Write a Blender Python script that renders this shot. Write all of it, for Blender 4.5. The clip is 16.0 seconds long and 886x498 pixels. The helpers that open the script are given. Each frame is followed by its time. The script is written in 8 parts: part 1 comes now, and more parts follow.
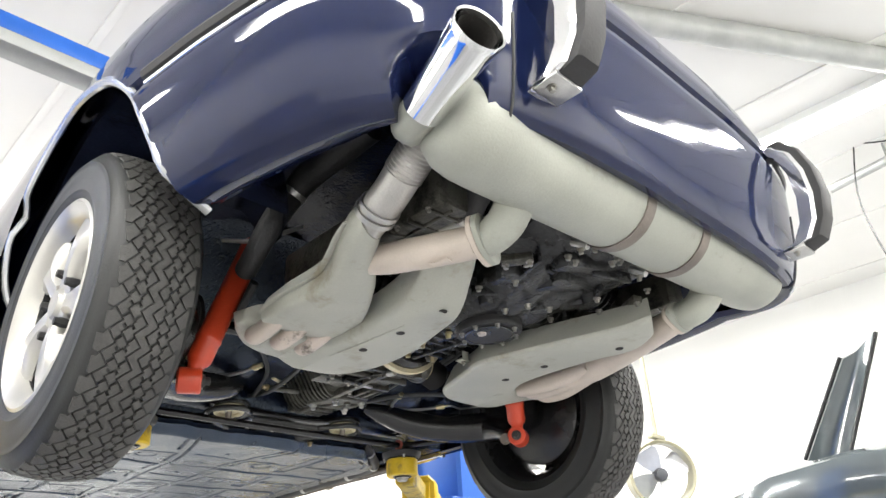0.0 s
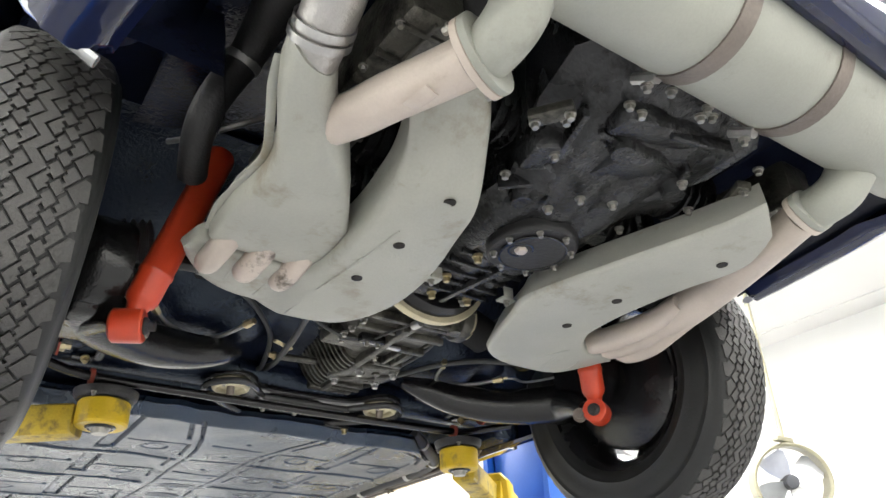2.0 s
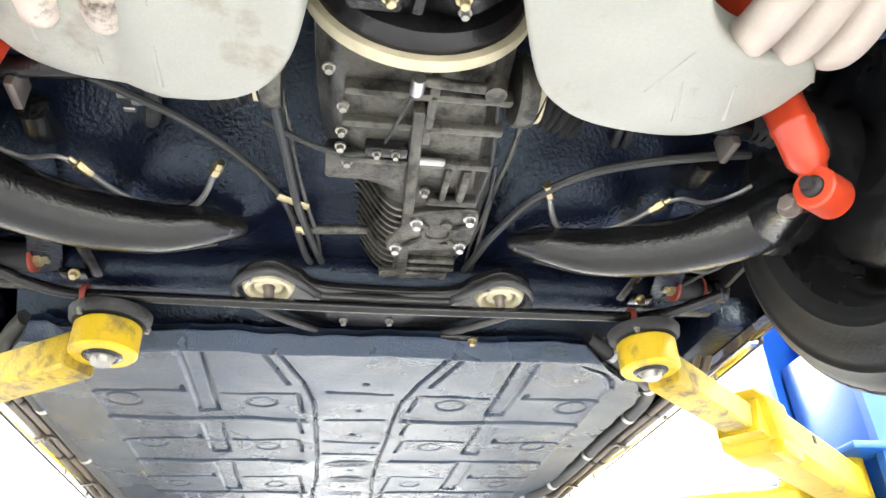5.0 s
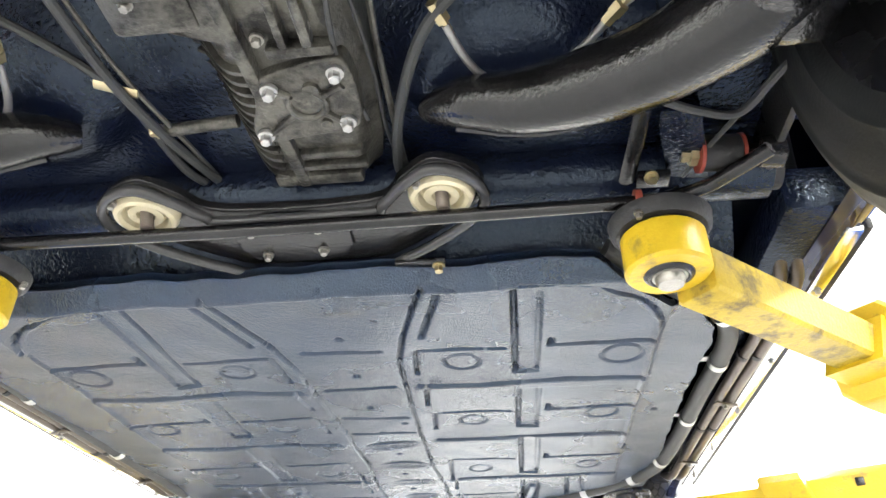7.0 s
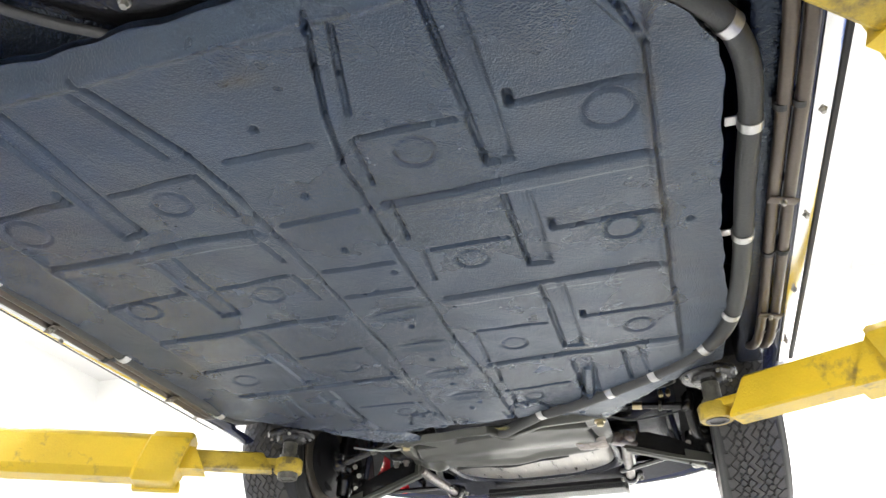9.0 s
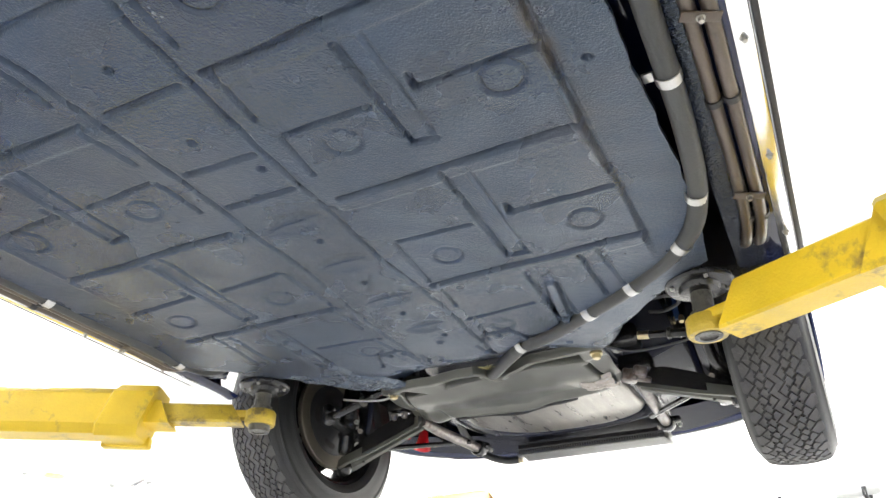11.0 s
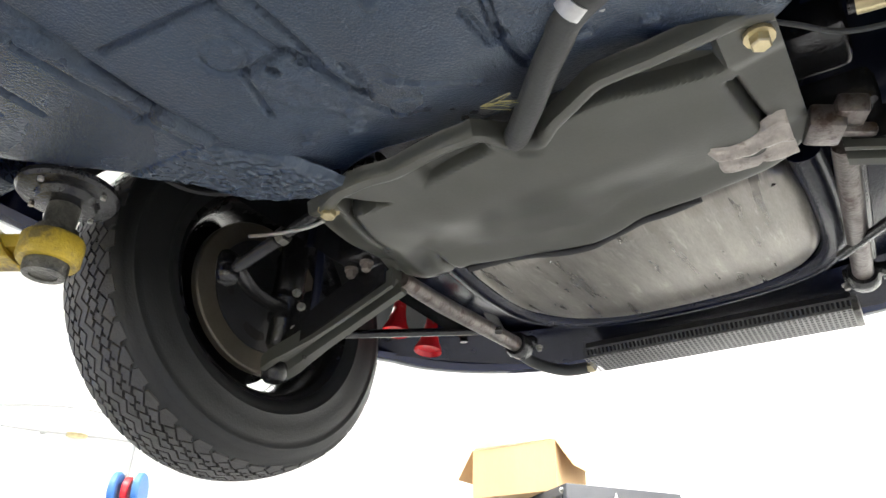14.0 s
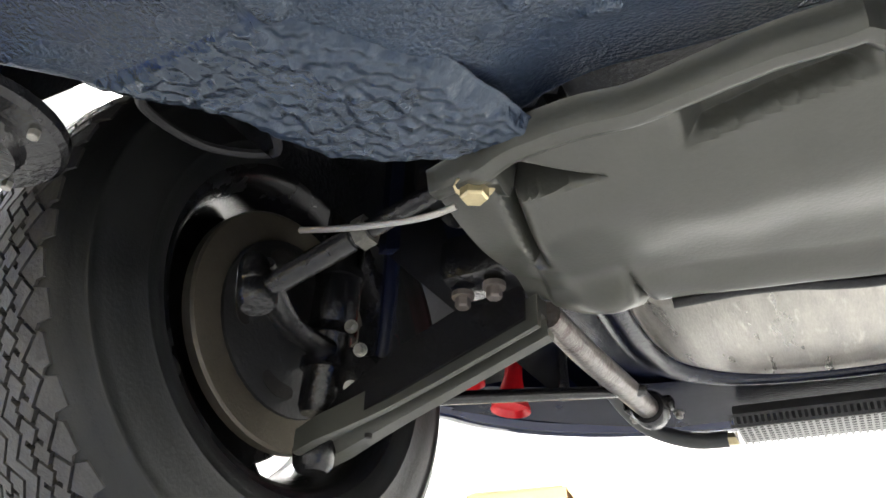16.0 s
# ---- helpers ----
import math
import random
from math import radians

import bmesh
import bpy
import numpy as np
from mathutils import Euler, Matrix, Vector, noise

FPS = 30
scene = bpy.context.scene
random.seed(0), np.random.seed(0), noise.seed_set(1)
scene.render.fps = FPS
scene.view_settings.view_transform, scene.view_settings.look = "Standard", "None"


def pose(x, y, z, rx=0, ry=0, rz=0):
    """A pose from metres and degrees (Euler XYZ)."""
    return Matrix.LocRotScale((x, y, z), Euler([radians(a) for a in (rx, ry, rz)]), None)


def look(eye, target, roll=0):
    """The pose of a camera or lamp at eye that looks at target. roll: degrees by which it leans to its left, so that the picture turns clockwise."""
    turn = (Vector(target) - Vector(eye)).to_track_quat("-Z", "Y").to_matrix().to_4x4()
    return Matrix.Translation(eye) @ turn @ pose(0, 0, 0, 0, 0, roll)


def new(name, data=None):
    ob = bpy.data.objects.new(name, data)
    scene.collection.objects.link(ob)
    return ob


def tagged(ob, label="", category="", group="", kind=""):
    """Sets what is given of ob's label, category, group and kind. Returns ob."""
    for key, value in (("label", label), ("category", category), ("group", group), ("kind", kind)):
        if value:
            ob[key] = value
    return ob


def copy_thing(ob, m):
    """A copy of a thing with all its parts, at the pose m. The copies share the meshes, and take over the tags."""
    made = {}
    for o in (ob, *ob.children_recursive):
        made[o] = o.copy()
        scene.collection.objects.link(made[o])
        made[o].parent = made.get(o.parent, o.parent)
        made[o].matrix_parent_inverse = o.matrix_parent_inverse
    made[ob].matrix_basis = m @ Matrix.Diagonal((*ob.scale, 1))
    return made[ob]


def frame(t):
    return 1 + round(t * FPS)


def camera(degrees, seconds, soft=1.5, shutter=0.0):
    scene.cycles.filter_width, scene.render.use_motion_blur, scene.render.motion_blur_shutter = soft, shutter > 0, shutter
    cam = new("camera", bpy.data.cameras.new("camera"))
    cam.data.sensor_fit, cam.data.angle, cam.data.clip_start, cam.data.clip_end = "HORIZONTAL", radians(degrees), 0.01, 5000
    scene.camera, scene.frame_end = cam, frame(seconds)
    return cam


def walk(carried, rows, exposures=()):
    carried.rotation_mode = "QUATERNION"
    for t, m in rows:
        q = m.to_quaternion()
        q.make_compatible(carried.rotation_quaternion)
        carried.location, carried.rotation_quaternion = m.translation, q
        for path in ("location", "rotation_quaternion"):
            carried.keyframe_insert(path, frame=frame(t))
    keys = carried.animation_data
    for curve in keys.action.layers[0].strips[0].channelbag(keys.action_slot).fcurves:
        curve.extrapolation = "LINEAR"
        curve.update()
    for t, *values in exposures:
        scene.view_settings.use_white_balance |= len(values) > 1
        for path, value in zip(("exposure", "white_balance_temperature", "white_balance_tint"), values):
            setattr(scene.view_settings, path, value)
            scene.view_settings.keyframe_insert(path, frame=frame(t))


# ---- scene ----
cam = camera(61.9, 16.0)
PATH = [
    (0, (-1.136, -1.351, 1.174), (0.137, -0.108, 2.087), -3.7),
    (0.5, (-1.043, -1.285, 1.17), (0.199, -0.012, 2.083), -3.6),
    (1, (-0.954, -1.218, 1.182), (0.259, 0.083, 2.097), -3.6),
    (1.5, (-0.851, -1.151, 1.188), (0.31, 0.189, 2.115), -3.4),
    (2, (-0.717, -1.085, 1.188), (0.337, 0.312, 2.156), -2.7),
    (2.5, (-0.62, -1.027, 1.161), (0.333, 0.426, 2.151), -2.8),
    (3, (-0.505, -0.952, 1.13), (0.339, 0.551, 2.145), -3.8),
    (3.5, (-0.388, -0.884, 1.126), (0.31, 0.683, 2.154), -3.5),
    (4, (-0.311, -0.821, 1.126), (0.277, 0.789, 2.156), -3.6),
    (4.2, (-0.268, -0.779, 1.126), (0.266, 0.842, 2.168), -3.6),
    (6.3, (0.182, -0.435, 1.175), (0.147, 1.264, 2.229), -0.1),
    (6.5, (0.21, -0.401, 1.176), (0.131, 1.294, 2.234), 0.0),
    (7, (0.285, -0.299, 1.183), (0.113, 1.385, 2.249), -0.4),
    (7.5, (0.331, -0.188, 1.166), (0.066, 1.484, 2.231), -0.6),
    (8, (0.366, -0.051, 1.137), (0.032, 1.593, 2.225), -0.9),
    (8.5, (0.407, 0.044, 1.082), (-0.018, 1.671, 2.163), -0.5),
    (9, (0.474, 0.118, 1.02), (-0.034, 1.723, 2.1), -0.5),
    (9.2, (0.512, 0.137, 1.001), (-0.024, 1.735, 2.079), -0.8),
    (11.3, (0.714, 0.609, 1.009), (-0.093, 2.123, 2.037), 0.9),
    (11.5, (0.704, 0.697, 1.024), (-0.11, 2.222, 2.029), 0.9),
    (12, (0.688, 0.898, 1.058), (-0.145, 2.424, 2.047), 1.2),
    (12.5, (0.67, 1.105, 1.08), (-0.174, 2.62, 2.076), 0.9),
    (13, (0.618, 1.267, 1.097), (-0.301, 2.757, 2.063), 1.3),
    (13.5, (0.479, 1.376, 1.124), (-0.475, 2.84, 2.096), 1.4),
    (14, (0.331, 1.482, 1.171), (-0.639, 2.939, 2.138), 1.5),
    (14.5, (0.204, 1.605, 1.256), (-0.771, 3.054, 2.231), 1.5),
    (15, (0.107, 1.681, 1.325), (-0.858, 3.116, 2.331), 1.2),
    (15.5, (0.006, 1.695, 1.38), (-0.946, 3.138, 2.386), 1.5),
    (16, (-0.075, 1.718, 1.393), (-0.932, 3.222, 2.396), 2.0),
]
walk(cam, [(t, look(eye, target, roll)) for t, eye, target, roll in PATH], [(0, -0.25), (1.5, -0.2), (2.5, -0.2), (3.0, 0.05), (3.5, 0.6), (4.0, 0.85), (6.5, 1.25), (7.0, 0.9), (8.0, 0.43), (9.0, 0.26), (11.5, 0.45), (12.5, 0.35), (13.0, 0.05), (14.0, -0.12), (14.5, -0.14), (15.5, 0.10), (16.0, 0.18)])

# ---------------------------------------------------------------- light
world = bpy.data.worlds.new("workshop_sky")
scene.world = world
world.use_nodes = True
wn = world.node_tree.nodes
sky = wn.new("ShaderNodeTexSky")
sky.sky_type, sky.sun_disc = "NISHITA", False
sky.sun_elevation, sky.sun_rotation = radians(38), radians(200)
wn["Background"].inputs[1].default_value = 0.12
world.node_tree.links.new(sky.outputs[0], wn["Background"].inputs[0])

CEIL_Z = 4.3
X0, X1, Y0, Y1 = -5.6, 7.4, -5.6, 6.4          # inner faces of the workshop walls


def area_lamp(name, eye, target, sx, sy, watts, colour=(1, 1, 1)):
    data = bpy.data.lights.new(name, "AREA")
    data.shape, data.size, data.size_y, data.energy, data.color = "RECTANGLE", sx, sy, watts, colour
    ob = new(name, data)
    ob.matrix_basis = look(eye, target)
    return ob


# rows of ceiling tubes light the workshop; the white walls and floor throw the light under the car
TUBES = [(-3.4, -3.4, 340), (-3.4, 0.0, 150), (-3.4, 3.4, 190), (3.9, -3.4, 330), (3.9, 0.0, 330), (3.9, 3.4, 390), (0.2, -3.9, 330), (0.2, 4.4, 500)]
for tx, ty, watts in TUBES:
    area_lamp("tube_light_lamp", (tx, ty, CEIL_Z - 0.14), (tx, ty, 0), 0.3, 2.3, watts, (1.0, 0.985, 0.95))


# ---------------------------------------------------------------- materials
def mat(name, colour, rough=0.5, metal=0.0, var=0.12, scale=6.0, grain=120.0, bump=0.15, dirt=None, dirt_at=0.62,
        coat=0.0, rvar=0.1, bump_big=0.0, big=14.0, spec=0.5, stretch=None, soft=0.14, tint=None):
    """A surface with colour at two scales, uneven gloss, fine relief and patches of dirt or wear."""
    m = bpy.data.materials.new(name)
    m.use_nodes = True
    n, l = m.node_tree.nodes, m.node_tree.links
    b = n["Principled BSDF"]
    tc = n.new("ShaderNodeTexCoord")
    src = tc.outputs["Object"]
    if stretch:
        mp = n.new("ShaderNodeMapping")
        mp.inputs["Scale"].default_value = stretch
        l.new(src, mp.inputs[0])
        src = mp.outputs[0]

    def noise_node(s, detail=4.0, r=0.55):
        t = n.new("ShaderNodeTexNoise")
        t.inputs["Scale"].default_value, t.inputs["Detail"].default_value, t.inputs["Roughness"].default_value = s, detail, r
        l.new(src, t.inputs["Vector"])
        return t

    def ramp(fac, a, ca, z, cz):
        t = n.new("ShaderNodeValToRGB")
        t.color_ramp.elements[0].position, t.color_ramp.elements[1].position = a, z
        t.color_ramp.elements[0].color, t.color_ramp.elements[1].color = (*ca, 1), (*cz, 1)
        l.new(fac, t.inputs[0])
        return t

    big_n, fine = noise_node(scale), noise_node(grain, 2.0)
    lo, hi = [max(0.0, c * (1 - var)) for c in colour], [min(1.0, c * (1 + var)) for c in colour]
    col = ramp(big_n.outputs["Fac"], 0.3, lo, 0.7, hi).outputs[0]
    mix = n.new("ShaderNodeMixRGB")
    mix.blend_type = "OVERLAY"
    mix.inputs[0].default_value = min(1.0, var * 0.7)
    l.new(col, mix.inputs[1])
    l.new(fine.outputs["Fac"], mix.inputs[2])
    col = mix.outputs[0]
    if dirt:
        patch = noise_node(scale * 1.7, 8.0, 0.68)
        f = ramp(patch.outputs["Fac"], dirt_at, (0, 0, 0), dirt_at + soft, (1, 1, 1))
        dm = n.new("ShaderNodeMixRGB")
        l.new(f.outputs[0], dm.inputs[0])
        l.new(col, dm.inputs[1])
        dm.inputs[2].default_value = (*dirt, 1)
        col = dm.outputs[0]
    l.new(col, b.inputs["Base Color"])
    b.inputs["Metallic"].default_value = metal
    b.inputs["Specular IOR Level"].default_value = spec
    b.inputs["Coat Weight"].default_value = coat
    if tint:
        b.inputs["Specular Tint"].default_value = (*tint, 1)
    b.inputs["Coat Roughness"].default_value = 0.05
    rr = n.new("ShaderNodeMapRange")
    rr.inputs["To Min"].default_value, rr.inputs["To Max"].default_value = max(0.02, rough - rvar), min(1.0, rough + rvar)
    l.new(big_n.outputs["Fac"], rr.inputs["Value"])
    l.new(rr.outputs[0], b.inputs["Roughness"])
    height = fine.outputs["Fac"]
    if bump_big:
        lump = noise_node(big, 3.0)
        add = n.new("ShaderNodeMath")
        add.operation = "MULTIPLY_ADD"
        add.inputs[1].default_value = bump_big
        l.new(lump.outputs["Fac"], add.inputs[0])
        l.new(fine.outputs["Fac"], add.inputs[2])
        height = add.outputs[0]
    bm_ = n.new("ShaderNodeBump")
    bm_.inputs["Strength"].default_value, bm_.inputs["Distance"].default_value = bump, 0.004
    l.new(height, bm_.inputs["Height"])
    l.new(bm_.outputs[0], b.inputs["Normal"])
    return m


def glow(name, colour, strength):
    m = bpy.data.materials.new(name)
    m.use_nodes = True
    b = m.node_tree.nodes["Principled BSDF"]
    b.inputs["Base Color"].default_value = (*colour, 1)
    b.inputs["Emission Color"].default_value = (*colour, 1)
    b.inputs["Emission Strength"].default_value = strength
    return m


NAVY = mat("navy_metallic_paint", (0.008, 0.013, 0.046), 0.45, 0.0, 0.10, 5, 700, 0.004, coat=0.9, rvar=0.05, spec=0.0)
UNDERSEAL = mat("blue_grey_textured_underseal", (0.013, 0.024, 0.049), 0.28, 0, 0.28, 5, 330, 0.55, rvar=0.10, bump_big=0.6, big=100, spec=0.85, dirt=(0.026, 0.026, 0.038), dirt_at=0.42, soft=0.45, tint=(0.74, 0.88, 1.0))


def stain(m, colour, x0, half, y0, y1, strength=0.85):
    """A ragged smear along the car on a surface that stands in world places: centred on x0, from y0 to y1."""
    n, l = m.node_tree.nodes, m.node_tree.links
    b = n["Principled BSDF"]
    base = b.inputs["Base Color"].links[0].from_socket
    geo, sep = n.new("ShaderNodeNewGeometry"), n.new("ShaderNodeSeparateXYZ")
    l.new(geo.outputs["Position"], sep.inputs[0])
    tn = n.new("ShaderNodeTexNoise")
    tn.inputs["Scale"].default_value, tn.inputs["Detail"].default_value = 14.0, 6.0
    l.new(geo.outputs["Position"], tn.inputs["Vector"])

    def calc(op, a, c):
        q = n.new("ShaderNodeMath")
        q.operation = op
        for i, v in enumerate((a, c)):
            if isinstance(v, (int, float)):
                q.inputs[i].default_value = v
            else:
                l.new(v, q.inputs[i])
        return q.outputs[0]

    def fall(v, centre, reach):
        q = n.new("ShaderNodeMapRange")
        q.inputs["From Min"].default_value, q.inputs["From Max"].default_value = reach, reach * 0.25
        l.new(calc("ABSOLUTE", calc("SUBTRACT", v, centre), 0.0), q.inputs["Value"])
        return q.outputs[0]

    mask = calc("MULTIPLY", fall(sep.outputs["X"], x0, half), fall(sep.outputs["Y"], (y0 + y1) / 2, (y1 - y0) / 2))
    grit = n.new("ShaderNodeMapRange")
    grit.inputs["From Min"].default_value, grit.inputs["From Max"].default_value = 0.38, 0.6
    l.new(tn.outputs["Fac"], grit.inputs["Value"])
    mask = calc("MULTIPLY", calc("MULTIPLY", mask, grit.outputs[0]), strength)
    mx = n.new("ShaderNodeMixRGB")
    l.new(mask, mx.inputs[0])
    l.new(base, mx.inputs[1])
    mx.inputs[2].default_value = (*colour, 1)
    l.new(mx.outputs[0], b.inputs["Base Color"])


stain(UNDERSEAL, (0.050, 0.034, 0.022), 0.521, 0.020, 0.66, 1.42)
stain(UNDERSEAL, (0.055, 0.042, 0.020), 0.025, 0.05, 0.645, 0.685)
stain(UNDERSEAL, (0.050, 0.036, 0.022), -0.52, 0.03, 1.15, 1.60, 0.7)
stain(UNDERSEAL, (0.045, 0.036, 0.040), -0.46, 0.16, 0.60, 1.20, 0.6)
stain(UNDERSEAL, (0.045, 0.038, 0.042), 0.52, 0.10, 1.10, 1.60, 0.5)
UNDERSEAL_COARSE = mat("blue_grey_lumpy_underseal", (0.015, 0.025, 0.046), 0.27, 0, 0.25, 12, 220, 0.30, rvar=0.10, bump_big=0.6, big=150, spec=0.9, tint=(0.76, 0.88, 1.0))
NAVY_UNDER = mat("dark_navy_underbody_paint", (0.006, 0.009, 0.021), 0.20, 0, 0.25, 7, 170, 0.42, rvar=0.08, bump_big=1.0, big=75, spec=0.42, tint=(0.70, 0.86, 1.0))
NAVY_SMOOTH = mat("smooth_dark_navy_paint", (0.005, 0.007, 0.018), 0.24, 0, 0.2, 7, 200, 0.12, rvar=0.08, bump_big=0.5, big=35, spec=0.3)
HOUSING = mat("semi_gloss_navy_wheel_housing_paint", (0.012, 0.016, 0.034), 0.20, 0, 0.35, 6, 160, 0.22, rvar=0.08, bump_big=1.0, big=70, spec=0.45)
# pale colour for the white reflection along the navy arch edge
ARCH_REFLECTION = mat("pale_arch_edge_reflection", (0.60, 0.61, 0.62), 0.22, 0.7, 0.1, 8, 300, 0.03)
BLACK_PAINT = mat("satin_black_paint", (0.010, 0.010, 0.011), 0.22, 0, 0.2, 9, 200, 0.2, rvar=0.1)
BLACK_MATT = mat("matt_black_steel", (0.014, 0.014, 0.015), 0.55, 0, 0.25, 8, 160, 0.3)
ARM_BLACK = mat("glossy_lumpy_black_arm_paint", (0.0085, 0.0085, 0.009), 0.17, 0, 0.3, 9, 210, 0.22, rvar=0.08, bump_big=0.9, big=70, spec=0.55)
BLACK_DUSTY = mat("dusty_black_arm_paint", (0.013, 0.013, 0.014), 0.24, 0, 0.3, 9, 190, 0.22, dirt=(0.045, 0.042, 0.038), dirt_at=0.62, bump_big=0.8, big=50)
RUBBER = mat("black_rubber", (0.022, 0.022, 0.023), 0.6, 0, 0.2, 9, 200, 0.15)
TYRE = mat("worn_tyre_rubber", (0.056, 0.055, 0.053), 0.62, 0, 0.2, 10, 260, 0.25, dirt=(0.085, 0.082, 0.077), dirt_at=0.62)
SIDEWALL = mat("tyre_sidewall_rubber", (0.011, 0.012, 0.012), 0.50, 0, 0.2, 10, 260, 0.12)
HOSE = mat("black_rubber_hose", (0.040, 0.042, 0.041), 0.55, 0, 0.2, 12, 240, 0.2)
ALLOY = mat("grimy_grey_cast_alloy", (0.105, 0.102, 0.086), 0.34, 0.35, 0.35, 14, 190, 0.35, dirt=(0.020, 0.019, 0.017), dirt_at=0.47, bump_big=0.6, big=50)
CASE = mat("dark_oily_magnesium_case", (0.034, 0.035, 0.037), 0.26, 0.4, 0.35, 12, 180, 0.42, dirt=(0.011, 0.011, 0.011), dirt_at=0.5, bump_big=0.8, big=45)
HEATER = mat("grey_painted_heat_exchanger", (0.385, 0.39, 0.345), 0.52, 0.05, 0.10, 6, 240, 0.12, dirt=(0.27, 0.25, 0.19), dirt_at=0.55, bump_big=0.4, big=12)
SILENCER = mat("grey_green_silencer_paint", (0.35, 0.36, 0.315), 0.48, 0.08, 0.10, 7, 260, 0.12, dirt=(0.27, 0.27, 0.23), dirt_at=0.6, bump_big=0.3, big=10)
PINK_PIPE = mat("heat_tinted_pinkish_pipe", (0.53, 0.465, 0.405), 0.45, 0.05, 0.10, 9, 240, 0.12, dirt=(0.40, 0.33, 0.27), dirt_at=0.62)
SOOTY = mat("sooty_pinkish_pipe", (0.55, 0.48, 0.42), 0.42, 0.05, 0.12, 16, 240, 0.1, dirt=(0.10, 0.08, 0.06), dirt_at=0.54)
STRAP = mat("brown_steel_strap", (0.19, 0.165, 0.145), 0.45, 0.5, 0.2, 12, 200, 0.2, dirt=(0.12, 0.09, 0.07))
STRAP_BLUE = mat("bright_navy_strap_paint", (0.018, 0.055, 0.17), 0.32, 0, 0.15, 10, 260, 0.06)
CHROME = mat("chrome", (0.86, 0.87, 0.88), 0.06, 1.0, 0.03, 6, 300, 0.01, rvar=0.03)
SOOT = mat("sooty_pipe_bore", (0.02, 0.018, 0.016), 0.85, 0.1, 0.3, 30, 200, 0.3)
FLEX = mat("bright_flexible_pipe", (0.46, 0.45, 0.43), 0.38, 0.75, 0.12, 12, 240, 0.2)
STEEL = mat("bare_zinc_steel", (0.50, 0.50, 0.49), 0.33, 0.9, 0.15, 30, 260, 0.15)
BOLT_GREY = mat("dull_oily_bolt_steel", (0.34, 0.33, 0.30), 0.36, 0.85, 0.2, 30, 260, 0.15)
BRASS = mat("yellow_passivated_steel", (0.56, 0.48, 0.29), 0.33, 0.9, 0.15, 30, 260, 0.15)
CREAM = mat("cream_rubber_mount", (0.62, 0.56, 0.38), 0.6, 0.05, 0.12, 25, 220, 0.2, dirt=(0.4, 0.34, 0.2))
ORANGE = mat("orange_red_damper_paint", (0.56, 0.055, 0.018), 0.36, 0, 0.10, 12, 260, 0.08, coat=0.3)
WASHER_RED = mat("dull_red_rubber", (0.30, 0.055, 0.035), 0.5, 0, 0.15, 14, 260, 0.1)
RED = mat("glossy_red_plastic", (0.62, 0.012, 0.02), 0.25, 0, 0.08, 12, 260, 0.03, coat=0.4)
YELLOW = mat("chipped_yellow_lift_paint", (0.64, 0.44, 0.018), 0.42, 0, 0.12, 7, 220, 0.2, dirt=(0.22, 0.16, 0.05), dirt_at=0.57, rvar=0.1)
YELLOW_WORN = mat("worn_greasy_yellow_paint", (0.50, 0.36, 0.035), 0.45, 0.05, 0.2, 14, 220, 0.3, dirt=(0.17, 0.125, 0.04), dirt_at=0.50)
BLUE = mat("blue_lift_paint", (0.014, 0.115, 0.50), 0.38, 0, 0.12, 4, 220, 0.12)
BEAM_GREY = mat("grey_galvanised_beam", (0.42, 0.43, 0.42), 0.5, 0.4, 0.15, 5, 220, 0.15)
GUARD = mat("grey_plastic_coated_guard", (0.076, 0.077, 0.065), 0.30, 0.22, 0.10, 5, 260, 0.05, rvar=0.06, bump_big=0.25, big=9)
OIL_PIPE = mat("brown_bronzed_oil_pipe", (0.10, 0.082, 0.066), 0.34, 0.5, 0.2, 8, 220, 0.1, dirt=(0.04, 0.035, 0.03), dirt_at=0.58)
TANK = mat("brushed_grey_tank_bottom", (0.24, 0.226, 0.20), 0.30, 0.65, 0.3, 5, 60, 0.10, dirt=(0.40, 0.38, 0.34), dirt_at=0.56, stretch=(8.0, 1.2, 1.0))
BARE_ARM = mat("worn_grey_steel_tube", (0.13, 0.115, 0.105), 0.34, 0.5, 0.35, 30, 200, 0.25, dirt=(0.055, 0.035, 0.028), dirt_at=0.50)
WORN_EDGE = mat("scraped_bare_guard_metal", (0.34, 0.31, 0.28), 0.35, 0.6, 0.25, 30, 200, 0.3, dirt=(0.14, 0.12, 0.10), dirt_at=0.55)
MESH_GREY = mat("grey_galvanised_mesh", (0.30, 0.30, 0.29), 0.4, 0.6, 0.15, 20, 220, 0.1)
# black paint lifted to grey, the rim's highlight put into the colour
RIM_HIGHLIGHT = mat("glossy_black_rim_highlight_grey", (0.045, 0.045, 0.046), 0.22, 0, 0.2, 20, 200, 0.1)
DISC = mat("rust_brown_brake_disc", (0.12, 0.106, 0.080), 0.42, 0.4, 0.2, 14, 260, 0.15, dirt=(0.10, 0.075, 0.05))
RIM = mat("silver_painted_alloy_wheel", (0.46, 0.45, 0.42), 0.34, 0.65, 0.06, 8, 300, 0.05, coat=0.4)
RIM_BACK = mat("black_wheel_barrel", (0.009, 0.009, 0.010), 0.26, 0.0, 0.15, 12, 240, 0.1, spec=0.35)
SILL = mat("bright_anodised_sill_trim", (0.78, 0.78, 0.76), 0.18, 1.0, 0.06, 5, 260, 0.05)
TAIL_RED = mat("red_tail_lamp_lens", (0.45, 0.02, 0.02), 0.12, 0, 0.1, 20, 300, 0.05, coat=0.8)
DRY_GRASS = mat("pale_dry_grass", (0.36, 0.33, 0.14), 0.7, 0, 0.2, 30, 200, 0.1)
